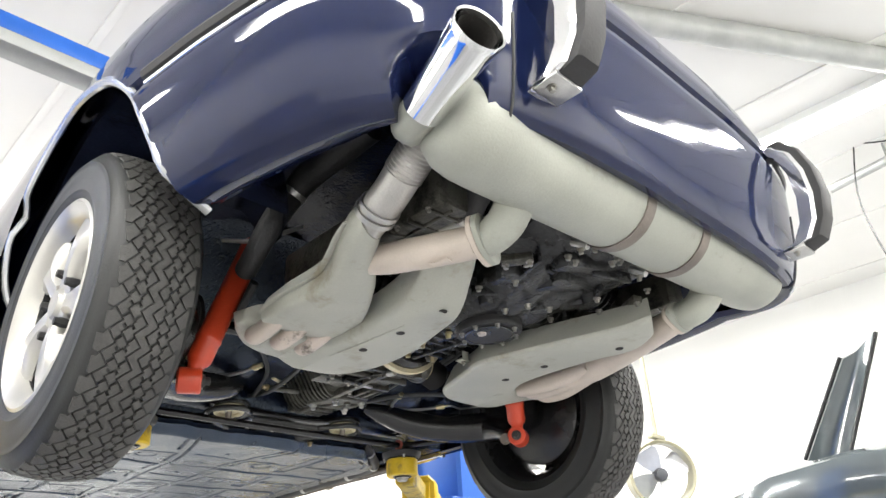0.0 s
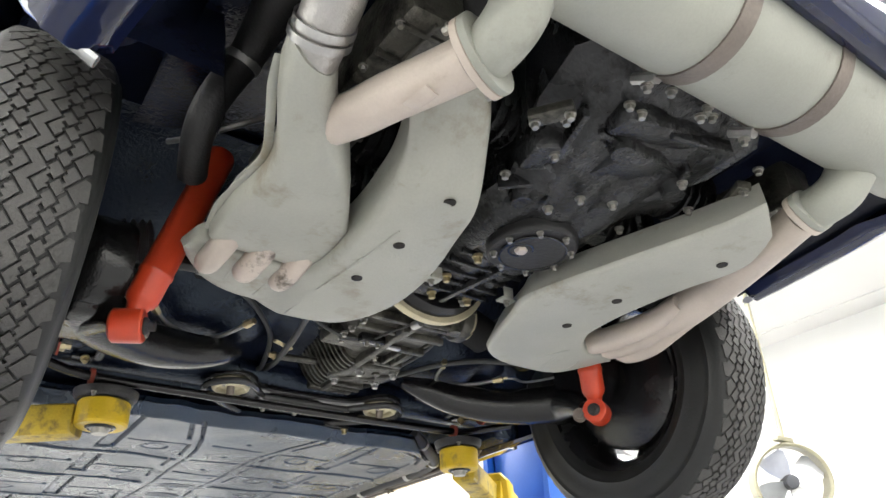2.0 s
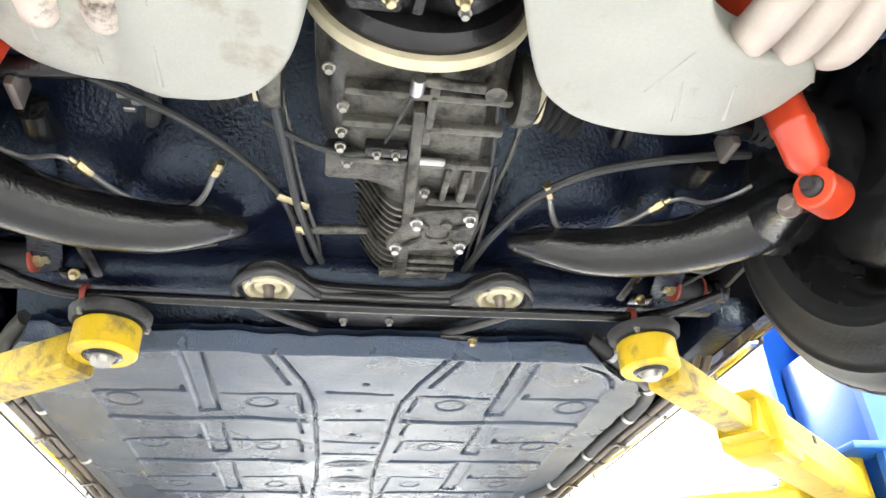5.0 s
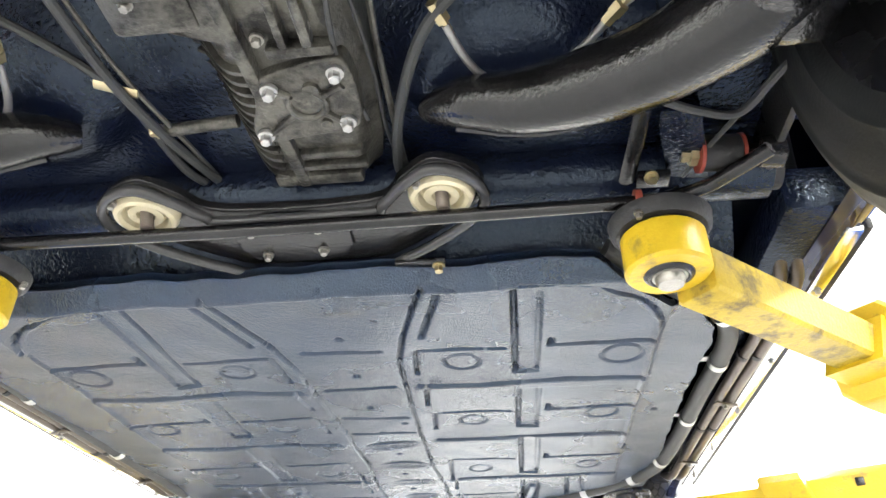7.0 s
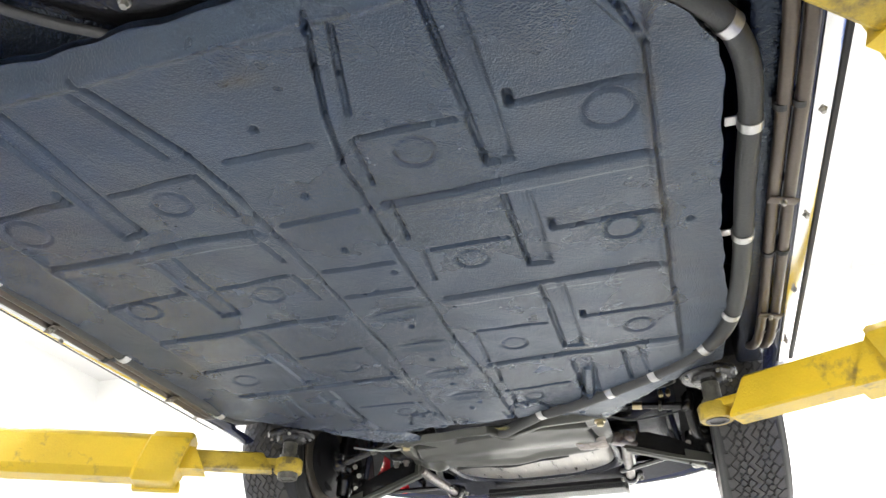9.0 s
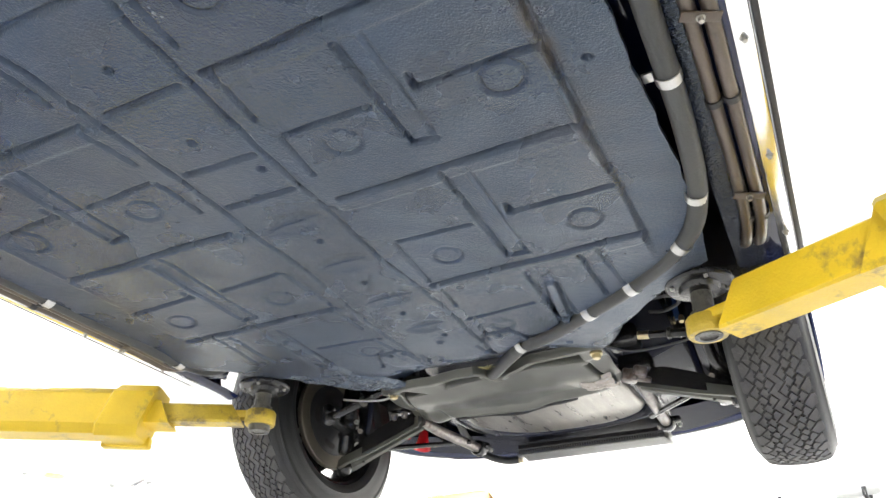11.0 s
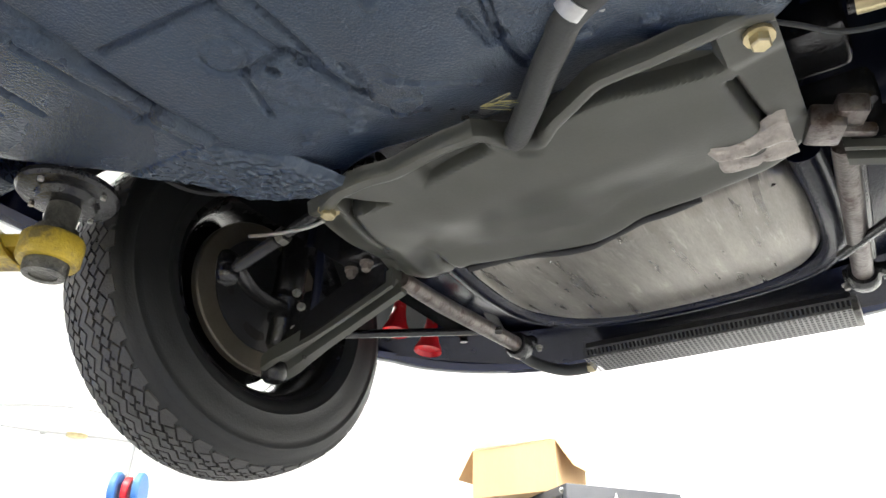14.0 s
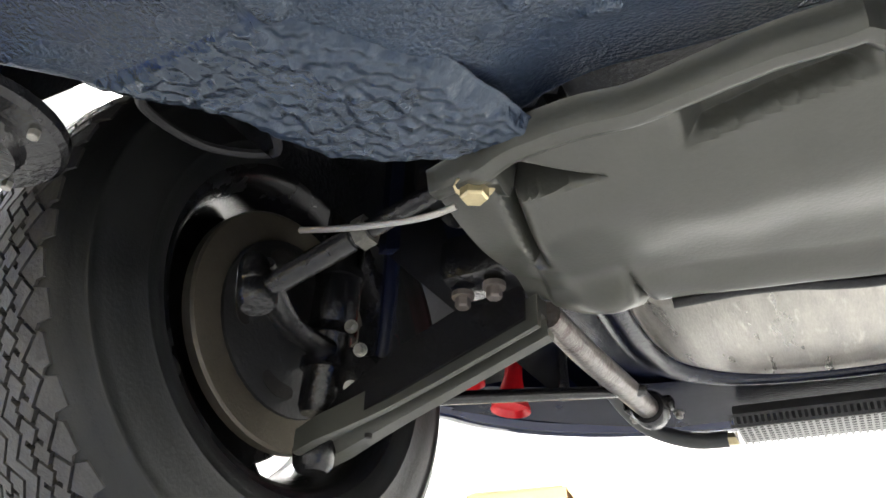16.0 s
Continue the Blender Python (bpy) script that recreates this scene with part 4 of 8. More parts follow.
def ribbon(bm, outer, inner, z_of, depth, edge=0.016, lean=0.0):
    """A pressed half shell between two plan lines: flat below, rounded edges, upright walls; lean tips the outer wall outwards."""
    a, b = spline([(x, y, 0) for x, y in outer], 5), spline([(x, y, 0) for x, y in inner], 5)
    rings = []
    for k, (p, q) in enumerate(zip(a, b)):
        deep = depth * min(1.0, (k + 3) / 16)
        w = (q - p).length
        d = (q - p).normalized()
        e = min(edge, w * 0.45)
        ring = [(p - d * lean, max(deep, e)), (p, e), (p + d * e * 0.12, e * 0.45), (p + d * e * 0.45, e * 0.12), (p + d * e, 0.0)]
        ring += [(p + d * (e + (w - 2 * e) * g / 6), -0.0025 * math.sin(math.pi * g / 6)) for g in range(1, 6)]
        ring += [(q - d * e, 0.0), (q - d * e * 0.45, e * 0.12), (q - d * e * 0.12, e * 0.45), (q, e), (q, max(deep, e))]
        rings.append([Vector((v.x, v.y, z_of(v.x, v.y) + h)) for v, h in ring])
    loft(bm, rings)


def rise(x, y):
    return 1.699 + (0.085 * smooth(-0.42, -0.60, y) if x < 0 else 0.010 * smooth(-0.60, -0.68, y)) + 0.022 * smooth(0.33, 0.46, abs(x)) + 0.010 * smooth(-0.04, 0.01, y) + (0.016 * smooth(-0.26, -0.31, x) if x < 0 else 0.0)


for outline, s in ((HE_L, -1), (HE_R, 1)):
    bm = bmesh.new()
    ribbon(bm, *outline, rise, 0.062, 0.012 if s < 0 else 0.009, 0.006 if s < 0 else -0.030)
    he = part("heat_exchanger", bm, HEATER, car, "light grey painted heat exchanger shell with three small holes")
    for y in (-0.448, -0.327, -0.209) if s < 0 else (-0.534, -0.357, -0.238):
        bm = bmesh.new()
        x = -0.222 if s < 0 else (0.190 if y > -0.5 else 0.232)
        revolve(bm, [(0.0, 0.0), (0.0070, 0.0), (0.0074, -0.0004), (0.0084, -0.0004), (0.0088, 0.001)], 20, axis_pose((x, y, rise(x, y) - 0.0032), (0, 0, 1)))
        part("hole", bm, SOOT, he, "dark access hole")
    # pressed creases
    creases = ([(-0.255, -0.14), (-0.245, -0.25), (-0.243, -0.36)], [(-0.375, -0.062), (-0.378, -0.098)], [(-0.318, -0.045), (-0.318, -0.095)], [(-0.258, -0.035), (-0.256, -0.09)]) if s < 0 else \
              ([(0.30, -0.05), (0.285, -0.11)], [(0.36, -0.055), (0.345, -0.11)], [(0.25, -0.09), (0.28, -0.15)])
    for c in creases:
        bm = bmesh.new()
        tube(bm, [(x, y, rise(x, y) - 0.0022) for x, y in c], [0.0015] + [0.003] * (len(c) - 2) + [0.0015] if len(c) > 2 else [0.003, 0.001], 8, 5, flat=0.5)
        part("crease", bm, HEATER, he)
    # side tab with its bolt
    bm = bmesh.new()
    tx = -0.092 if s < 0 else 0.084
    box(bm, (tx - s * 0.008, -0.210, 1.730), (0.032, 0.020, 0.004), bevel=0.0015)
    box(bm, (tx - s * 0.012, -0.222, 1.738), (0.02, 0.003, 0.022), bevel=0.001)
    part("tab", bm, HEATER, he)
    bolt(BOLT_SMALL, he, (tx - s * 0.008, -0.210, 1.726))

# crossover pipe under the left heater hopper, with flanges and an elbow into the silencer
bm = bmesh.new()
tube(bm, [(-0.402, -0.42, 1.768), (-0.386, -0.478, 1.751), (-0.373, -0.545, 1.738), (-0.349, -0.62, 1.730), (-0.340, -0.65, 1.728)], 0.0285, 18, 5)
cross = part("crossover_pipe", bm, PINK_PIPE, car, "pinkish heat-tinted crossover pipe")
FD = Vector((0.28, -0.95, 0.0)).normalized()
for d, mt in ((0.0, PINK_PIPE), (0.010, SILENCER)):
    c = Vector((-0.336, -0.655, 1.727)) + FD * d
    bm = bmesh.new()
    mm = axis_pose(c, FD)
    ring = []
    for k in range(28):
        a = 2 * math.pi * k / 28
        r = 0.033 + 0.015 * abs(math.cos(a + 0.5)) ** 3
        ring.append((r * math.cos(a), r * math.sin(a)))
    loft(bm, [[mm @ Vector((t, y * q, z * q)) for y, z in ring] for t, q in ((-0.005, 0.96), (-0.004, 1), (0.004, 1), (0.005, 0.96))])
    part("flange", bm, mt, cross, "two-bolt exhaust flange")
for a in (0.5 + math.pi, 0.5):
    p = axis_pose((-0.336, -0.655, 1.727), FD) @ Vector((0, 0.041 * math.cos(-a), 0.041 * math.sin(-a)))
    bolt(BOLT_STEEL, cross, p - FD * 0.008, -FD)
bm = bmesh.new()
tube(bm, [(-0.333, -0.664, 1.727), (-0.332, -0.690, 1.731), (-0.329, -0.714, 1.748), (-0.327, -0.738, 1.788)], [0.030, 0.031, 0.032, 0.034], 18, 5)
part("inlet_elbow", bm, SILENCER, muffler)
bm = bmesh.new()
tube(bm, [(-0.365, -0.575, 1.708), (-0.368, -0.592, 1.701), (-0.364, -0.612, 1.703)], 0.011, 8, 3, flat=0.25)
part("pipe_tab", bm, PINK_PIPE, cross)

# right header: three fingers that join into one pipe to the silencer
bm = bmesh.new()
tube(bm, [(0.394, -0.285, 1.728), (0.378, -0.36, 1.726), (0.345, -0.45, 1.724), (0.312, -0.535, 1.724), (0.284, -0.61, 1.728), (0.270, -0.655, 1.732)], [0.030, 0.034, 0.032, 0.030, 0.029, 0.028], 18, 5)
head = part("header_pipe", bm, PINK_PIPE, car, "pinkish header pipe with three joined fingers")
for x0, x1 in ((0.344, 0.362), (0.396, 0.392), (0.447, 0.420)):
    bm = bmesh.new()
    tube(bm, [(x0 - 0.004, -0.118, 1.775), (x0, -0.134, 1.742), (x0, -0.162, 1.722), ((x0 * 2 + x1) / 3, -0.225, 1.716), (x1, -0.300, 1.722), (x1 - 0.014, -0.37, 1.726)], [0.018, 0.0225, 0.0235, 0.0235, 0.022, 0.016], 16, 5)
    part("finger", bm, PINK_PIPE, head)
FD2 = Vector((-0.05, -1.0, 0.12)).normalized()
for d, mt in ((0.0, PINK_PIPE), (0.010, SILENCER)):
    c = Vector((0.269, -0.660, 1.733)) + FD2 * d
    mm = axis_pose(c, FD2)
    bm = bmesh.new()
    loft(bm, [[mm @ Vector((t, q * (0.034 + 0.014 * abs(math.cos(a)) ** 3) * math.cos(a), q * 0.034 * math.sin(a))) for a in (2 * math.pi * k / 28 for k in range(28))] for t, q in ((-0.005, 0.96), (-0.004, 1), (0.004, 1), (0.005, 0.96))])
    part("flange", bm, mt, head, "two-bolt exhaust flange")
bm = bmesh.new()
tube(bm, [(0.269, -0.668, 1.734), (0.272, -0.694, 1.738), (0.282, -0.716, 1.753), (0.294, -0.740, 1.790)], [0.030, 0.031, 0.033, 0.035], 18, 5)
part("inlet_elbow", bm, SILENCER, muffler)

# ---------------------------------------------------------------- engine
def engine_case():
    bm = bmesh.new()
    secs = [(-0.10, 0.085, 1.775), (-0.12, 0.100, 1.760), (-0.20, 0.098, 1.757), (-0.28, 0.092, 1.752), (-0.33, 0.105, 1.744), (-0.45, 0.100, 1.748), (-0.52, 0.120, 1.762), (-0.58, 0.150, 1.770), (-0.66, 0.160, 1.785), (-0.70, 0.130, 1.80)]
    rings = []
    for y, w, z in secs:
        ring = []
        for i in range(24):
            f = i / 23
            x = (-1 + 2 * f) * w * 1.15
            e = abs(-1 + 2 * f)
            ring.append(Vector((x, y, z + 0.035 * smooth(0.55, 1.0, e) + 0.0035 * math.sin(x * 90))))
        ring += [Vector((w * 1.25, y, 1.98)), Vector((-w * 1.25, y, 1.98))]
        rings.append(ring)
    loft(bm, rings)
    return bm


engine = part("engine_case", engine_case(), CASE, car, "dark oily cast engine case")
CASTINGS = [("cooling_rib", 0.0, -0.155 - 0.032 * k, 1.755, 0.15, 0.008, 0.014, 0.003, (0, 0, 0)) for k in range(5)]
CASTINGS += [("cast_rib", 0.012, -0.22, 1.752, 0.012, 0.20, 0.018, 0.003, (0, 0, 8)), ("cast_lug", -0.045, -0.135, 1.765, 0.06, 0.045, 0.03, 0.008, (0, 0, 0))]
CASTINGS += [("cast_lug", x, y, 1.787, w, d, 0.04, 0.012, (8, -9, 20 * x / 0.1)) for x, y, w, d in ((-0.10, -0.53, 0.10, 0.07), (0.02, -0.56, 0.13, 0.10), (0.095, -0.50, 0.07, 0.11), (-0.02, -0.64, 0.16, 0.05))]
CASTINGS += [("cast_rib", x, y, 1.774, w, 0.009, 0.022, 0.002, (0, 0, r)) for x, y, w, r in ((-0.06, -0.50, 0.10, 20), (0.05, -0.49, 0.09, -25), (0.10, -0.56, 0.12, 62), (-0.02, -0.60, 0.15, 4), (-0.12, -0.58, 0.09, 70), (0.04, -0.66, 0.10, -12), (0.15, -0.46, 0.08, 35), (-0.10, -0.46, 0.07, -40))]
for nm, x, y, z, w, d, h, bev, rot in CASTINGS:
    bm = bmesh.new()
    box(bm, (x, y, z), (w, d, h), bevel=bev, rot=rot)
    part(nm, bm, CASE, engine)
for x, y in ((-0.05, -0.60), (0.09, -0.57), (0.03, -0.48), (-0.085, -0.44), (0.085, -0.42)):
    bm = bmesh.new()
    revolve(bm, [(0.0, 0), (0.016, 0), (0.020, 0.02)], 14, axis_pose((x, y, 1.752), (0, 0, 1)))
    part("cast_boss", bm, CASE, engine)
bm = bmesh.new()
revolve(bm, [(0.0, -0.003), (0.050, -0.003), (0.052, 0.0), (0.068, 0.0), (0.071, 0.003), (0.072, 0.010), (0.072, 0.022)], 40, axis_pose((-0.001, -0.365, 1.731), (0, 0, 1)))
sump = part("sump_plate", bm, BLACK_MATT, car, "round black sump plate with a bright drain plug")
bm = bmesh.new()
revolve(bm, [(0.0, -0.004), (0.009, -0.004), (0.0105, -0.001), (0.0105, 0.006), (0.0125, 0.008)], 6, axis_pose((-0.026, -0.366, 1.727), (0, 0, 1)))
part("drain_plug", bm, PINK_PIPE, sump, "coppery drain plug")
bm = bmesh.new()
tube(bm, [(-0.026 + 0.019 * math.cos(a), -0.366 + 0.019 * math.sin(a), 1.7285) for a in (radians(60 + 22 * k) for k in range(14))], 0.0022, 6, 1)
tube(bm, [(-0.001 + 0.052 * math.cos(a), -0.365 + 0.052 * math.sin(a), 1.7285) for a in (2 * math.pi * k / 40 for k in range(41))], 0.0022, 6, 1)
part("pressed_rim", bm, BLACK_PAINT, sump)
for k in range(8):
    a = 2 * math.pi * k / 8 + 0.25
    bolt(BOLT_SMALL, sump, (-0.001 + 0.061 * math.cos(a), -0.365 + 0.061 * math.sin(a), 1.729))
for x, y, z in ((-0.045, -0.285, 1.748), (-0.045, -0.20, 1.750), (-0.03, -0.135, 1.750), (0.045, -0.14, 1.752), (-0.055, -0.46, 1.742), (-0.03, -0.50, 1.745), (0.02, -0.515, 1.745), (-0.125, -0.55, 1.752)):
    bolt(BOLT_BRASS if y > -0.3 else BOLT_STEEL, engine, (x, y, z), (0.1, 0.1, -1))
for x, y, z in ((-0.14, -0.47, 1.765), (-0.15, -0.60, 1.765), (0.07, -0.60, 1.75), (0.15, -0.55, 1.76), (0.11, -0.45, 1.765), (-0.08, -0.66, 1.765), (0.0, -0.69, 1.775), (0.17, -0.66, 1.775), (0.05, -0.12, 1.757), (-0.10, -0.66, 1.77)):
    bolt(BOLT_STEEL, engine, (x, y, z), (0, 0.15, -1))
for x, y in ((-0.06, -0.695), (0.005, -0.70), (0.025, -0.692)):
    bolt(BOLT_STEEL, engine, (x, y, 1.785), (0, 0.3, -1))
# valve covers and cylinders either side, half hidden by the shells
for s in (-1, 1):
    bm = bmesh.new()
    box(bm, (s * 0.36, -0.40, 1.835), (0.075, 0.46, 0.085), pose(0, 0, 0, 0, 0, 0), bevel=0.012)
    for k in range(9):
        box(bm, (s * 0.36, -0.60 + 0.05 * k, 1.793), (0.07, 0.008, 0.010), bevel=0.002)
    box(bm, (s * 0.36, -0.40, 1.793), (0.006, 0.44, 0.010), bevel=0.002)
    vc = part("valve_cover", bm, ALLOY, car, "ribbed grey alloy valve cover")
    for k in range(6):
        for dx in (-0.034, 0.034):
            bolt(BOLT_SMALL, vc, (s * 0.36 + dx, -0.60 + 0.08 * k, 1.792))
    for k in range(3):
        bm = bmesh.new()
        fins = [(0.0, 0.0)]
        for q in range(9):
            fins += [(0.042, 0.02 * q), (0.052, 0.02 * q), (0.052, 0.02 * q + 0.005), (0.042, 0.02 * q + 0.005)]
        revolve(bm, fins + [(0.0, 0.166)], 18, axis_pose((s * 0.13, -0.20 - 0.135 * k, 1.87), (s, 0, 0)))
        part("cylinder", bm, CASE, car, "finned dark cylinder")
# bracket plates with bolts at both rear corners of the engine
for x, y, rz in ((-0.175, -0.60, 35), (0.185, -0.61, -30)):
    bm = bmesh.new()
    box(bm, (0, 0, 0), (0.022, 0.058, 0.016), pose(x, y, 1.765, 0, 12, rz), bevel=0.004)
    br = part("bracket", bm, ALLOY, car, "short alloy bracket with two bolts")
    for d in (-0.022, 0.022):
        bolt(BOLT_STEEL, br, pose(x, y, 1.756, 0, 12, rz) @ Vector((0, d, 0)))
# rubber air hose with a bright clip beside the crossover pipe, and one high on the left
bm = bmesh.new()
tube(bm, [(-0.30, -0.50, 1.80), (-0.285, -0.56, 1.83), (-0.30, -0.63, 1.88), (-0.36, -0.68, 1.94)], 0.036, 18, 5)
ah = part("air_hose", bm, RUBBER, car, "fat black rubber air hose")
bm = bmesh.new()
revolve(bm, [(0.0365, -0.006), (0.0385, -0.006), (0.0385, 0.006), (0.0365, 0.006)], 24, axis_pose((-0.289, -0.545, 1.822), (0.1, -0.8, 0.5)), closed=True)
part("hose_clip", bm, STEEL, ah, "bright hose clip")
bm = bmesh.new()
tube(bm, [(-0.470, -0.15, 1.830), (-0.488, -0.215, 1.838), (-0.492, -0.255, 1.860), (-0.482, -0.275, 1.895), (-0.462, -0.295, 1.940), (-0.455, -0.34, 1.965), (-0.460, -0.42, 1.965), (-0.450, -0.52, 1.98)], [0.022, 0.022, 0.023, 0.024, 0.025, 0.028, 0.030, 0.030], 16, 5)
ah = part("air_hose", bm, BLACK_MATT, car, "black rubber air hose with a clip")
bm = bmesh.new()
revolve(bm, [(0.0245, -0.006), (0.0275, -0.006), (0.0275, 0.006), (0.0245, 0.006)], 24, axis_pose((-0.462, -0.295, 1.940), (0.3, -0.5, 0.8)), closed=True)
part("hose_clip", bm, STEEL, ah, "bright hose clip")
# flywheel housing ring, pale, between engine and gearbox
bm = bmesh.new()
revolve(bm, [(0.128, -0.004), (0.141, -0.006), (0.143, 0.0), (0.141, 0.010), (0.128, 0.010)], 64, axis_pose((0.012, -0.070, 1.868), (0, 1, 0)), closed=True)
part("starter_ring", bm, CREAM, car, "pale zinc-plated ring round the flywheel")
bm = bmesh.new()
revolve(bm, [(0.0, 0), (0.122, 0), (0.130, 0.012), (0.130, 0.03), (0.0, 0.03)], 48, axis_pose((0.012, -0.098, 1.868), (0, 1, 0)))
part("flywheel_cover", bm, BLACK_PAINT, car, "black flywheel cover")

# ---------------------------------------------------------------- gearbox
def gearbox():
    bm = bmesh.new()
    secs = [(-0.055, -0.105, 0.130, 1.775), (0.0, -0.105, 0.130, 1.765), (0.055, -0.100, 0.135, 1.758), (0.180, -0.092, 0.145, 1.757), (0.200, -0.052, 0.148, 1.760), (0.22, -0.045, 0.150, 1.756),
            (0.37, -0.045, 0.145, 1.752), (0.418, -0.040, 0.136, 1.755), (0.443, -0.010, 0.126, 1.768), (0.452, 0.02, 0.105, 1.782)]
    rings = []
    flank = lambda x, xa: 0.075 * smooth(xa + 0.072, xa, x) ** 1.6
    for y, xa, xb, z in secs:
        ring = []
        for i in range(26):
            x = xa + (xb - xa) * i / 25
            ring.append(Vector((x, y, z + (flank(x, xa) if y > 0.15 else 0.030 * smooth(xa + 0.025, xa, x)) + 0.030 * smooth(xb - 0.03, xb, x))))
        ring += [Vector((xb + 0.01, y, 1.93)), Vector((xa - 0.01, y, 1.93))]
        rings.append(ring)
    loft(bm, rings)
    return bm


gear = part("gearbox", gearbox(), ALLOY, car, "grimy grey finned alloy gearbox")
for k in range(12):                                               # fins wrapped round the left flank
    y = 0.228 + 0.0158 * k
    top, low = [], []
    for i in range(9):
        x = 0.024 - 0.069 * i / 8
        z = 1.755 + 0.075 * smooth(0.027, -0.045, x) ** 1.6
        low.append((x - 0.006 * i / 8, z - 0.010 + 0.004 * i / 8))
        top.append((x + 0.003, z + 0.006))
    poly = low + top[::-1]
    bm = bmesh.new()
    loft(bm, [[Vector((x, y + d, z)) for x, z in poly] for d in (-0.0026, 0.0026)])
    part("fin", bm, ALLOY, gear)
for x, y, z, w, d, h, bev, rz in ((0.031, 0.22, 1.752, 0.016, 0.40, 0.022, 0.004, -3), (0.03, 0.0, 1.756, 0.20, 0.012, 0.020, 0.004, 0), (0.03, 0.055, 1.756, 0.20, 0.012, 0.020, 0.004, 0), (0.03, 0.125, 1.756, 0.20, 0.012, 0.020, 0.004, 0),
                                  (0.035, 0.03, 1.756, 0.012, 0.11, 0.020, 0.003, 0), (-0.045, 0.15, 1.768, 0.09, 0.055, 0.03, 0.008, 0), (0.085, 0.365, 1.752, 0.075, 0.012, 0.018, 0.004, 0), (0.08, 0.388, 1.752, 0.09, 0.010, 0.018, 0.004, 0),
                                  (0.09, 0.205, 1.752, 0.07, 0.014, 0.018, 0.004, 0), (0.10, 0.165, 1.752, 0.012, 0.07, 0.018, 0.004, 0), (0.075, 0.165, 1.752, 0.010, 0.07, 0.018, 0.004, 0), (0.06, 0.41, 1.752, 0.11, 0.02, 0.018, 0.004, 0)):
    bm = bmesh.new()
    box(bm, (x, y, z), (w, d, h), bevel=bev, rot=(0, 0, rz))
    part("cast_rib", bm, ALLOY, gear)
for x, y in ((0.045, 0.428), (0.085, 0.424), (0.11, 0.412), (0.02, 0.42)):
    bm = bmesh.new()
    revolve(bm, [(0.0, 0), (0.011, 0), (0.014, 0.02)], 12, axis_pose((x, y, 1.765), (0, 0, 1)))
    part("cast_boss", bm, ALLOY, gear)
bm = bmesh.new()
shell(bm, [(0.034, 0.238), (0.080, 0.222), (0.122, 0.214), (0.136, 0.232), (0.136, 0.300), (0.118, 0.322), (0.070, 0.328), (0.020, 0.334), (0.008, 0.316), (0.022, 0.275)], lambda x, y: 1.742, 0.022, 0.004, 5)
plate = part("side_cover", bm, ALLOY, gear, "four-bolt alloy inspection cover")
bm = bmesh.new()
tube(bm, [(0.080 + 0.021 * math.cos(a), 0.274 + 0.021 * math.sin(a), 1.7405) for a in (radians(-60 + 20 * k) for k in range(15))], 0.0042, 8, 1)
for a, far in ((-28, 0.050), (42, 0.050), (140, 0.066), (220, 0.040)):
    c, s_ = math.cos(radians(a)), math.sin(radians(a))
    tube(bm, [(0.080 + 0.021 * c, 0.274 + 0.021 * s_, 1.7405), (0.080 + far * c, 0.274 + far * s_, 1.7405)], 0.0042, 8, 1)
revolve(bm, [(0, 0), (0.009, 0), (0.010, 0.01)], 12, axis_pose((0.090, 0.252, 1.737), (0, 0, 1)))
revolve(bm, [(0, 0), (0.006, 0), (0.007, 0.01)], 12, axis_pose((0.095, 0.305, 1.738), (0, 0, 1)))
part("cover_web", bm, ALLOY, gear)
for x, y in ((0.046, 0.248), (0.121, 0.230), (0.119, 0.304), (0.022, 0.317)):
    bolt(BOLT_PALE, gear, (x, y, 1.738))
for x, y in ((0.05, 0.19), (0.10, 0.178), (-0.07, 0.03), (-0.07, 0.075), (-0.07, 0.105), (-0.088, -0.03), (-0.06, 0.135), (0.0, 0.10)):
    bolt(BOLT_STEEL, gear, (x, y, 1.752))
bm = bmesh.new()
box(bm, (-0.012, 0.098, 1.748), (0.055, 0.018, 0.018), bevel=0.003)
sw = part("switch_block", bm, BLACK_PAINT, gear, "black switch block with two bright screws")
for x in (-0.024, 0.0):
    bolt(BOLT_SMALL, sw, (x, 0.098, 1.738))
bm = bmesh.new()
box(bm, (0.045, 0.118, 1.748), (0.044, 0.012, 0.006), bevel=0.002)
part("bright_tag", bm, STEEL, gear, "small bright metal tag")
bm = bmesh.new()
tube(bm, [(0.01, -0.03, 1.752), (0.03, -0.025, 1.748), (0.10, -0.018, 1.752)], 0.007, 10, 3)
revolve(bm, [(0, 0), (0.013, 0), (0.013, 0.022), (0, 0.022)], 14, axis_pose((0.105, -0.018, 1.742), (0, 0, 1)))
part("release_lever", bm, ALLOY, gear)
bm = bmesh.new()
tube(bm, [(0.012, -0.04, 1.738), (0.012, -0.015, 1.740)], 0.0085, 10, 1)
part("adjuster", bm, STEEL, gear, "bright adjuster nut")
bm = bmesh.new()                                                  # selector stub on the left, with its cable
tube(bm, [(-0.02, 0.327, 1.775), (-0.115, 0.332, 1.772)], 0.008, 10, 1)
part("selector_stub", bm, ALLOY, gear)
bolt(BOLT_BRASS, gear, (-0.118, 0.332, 1.772), (-1, 0, 0))


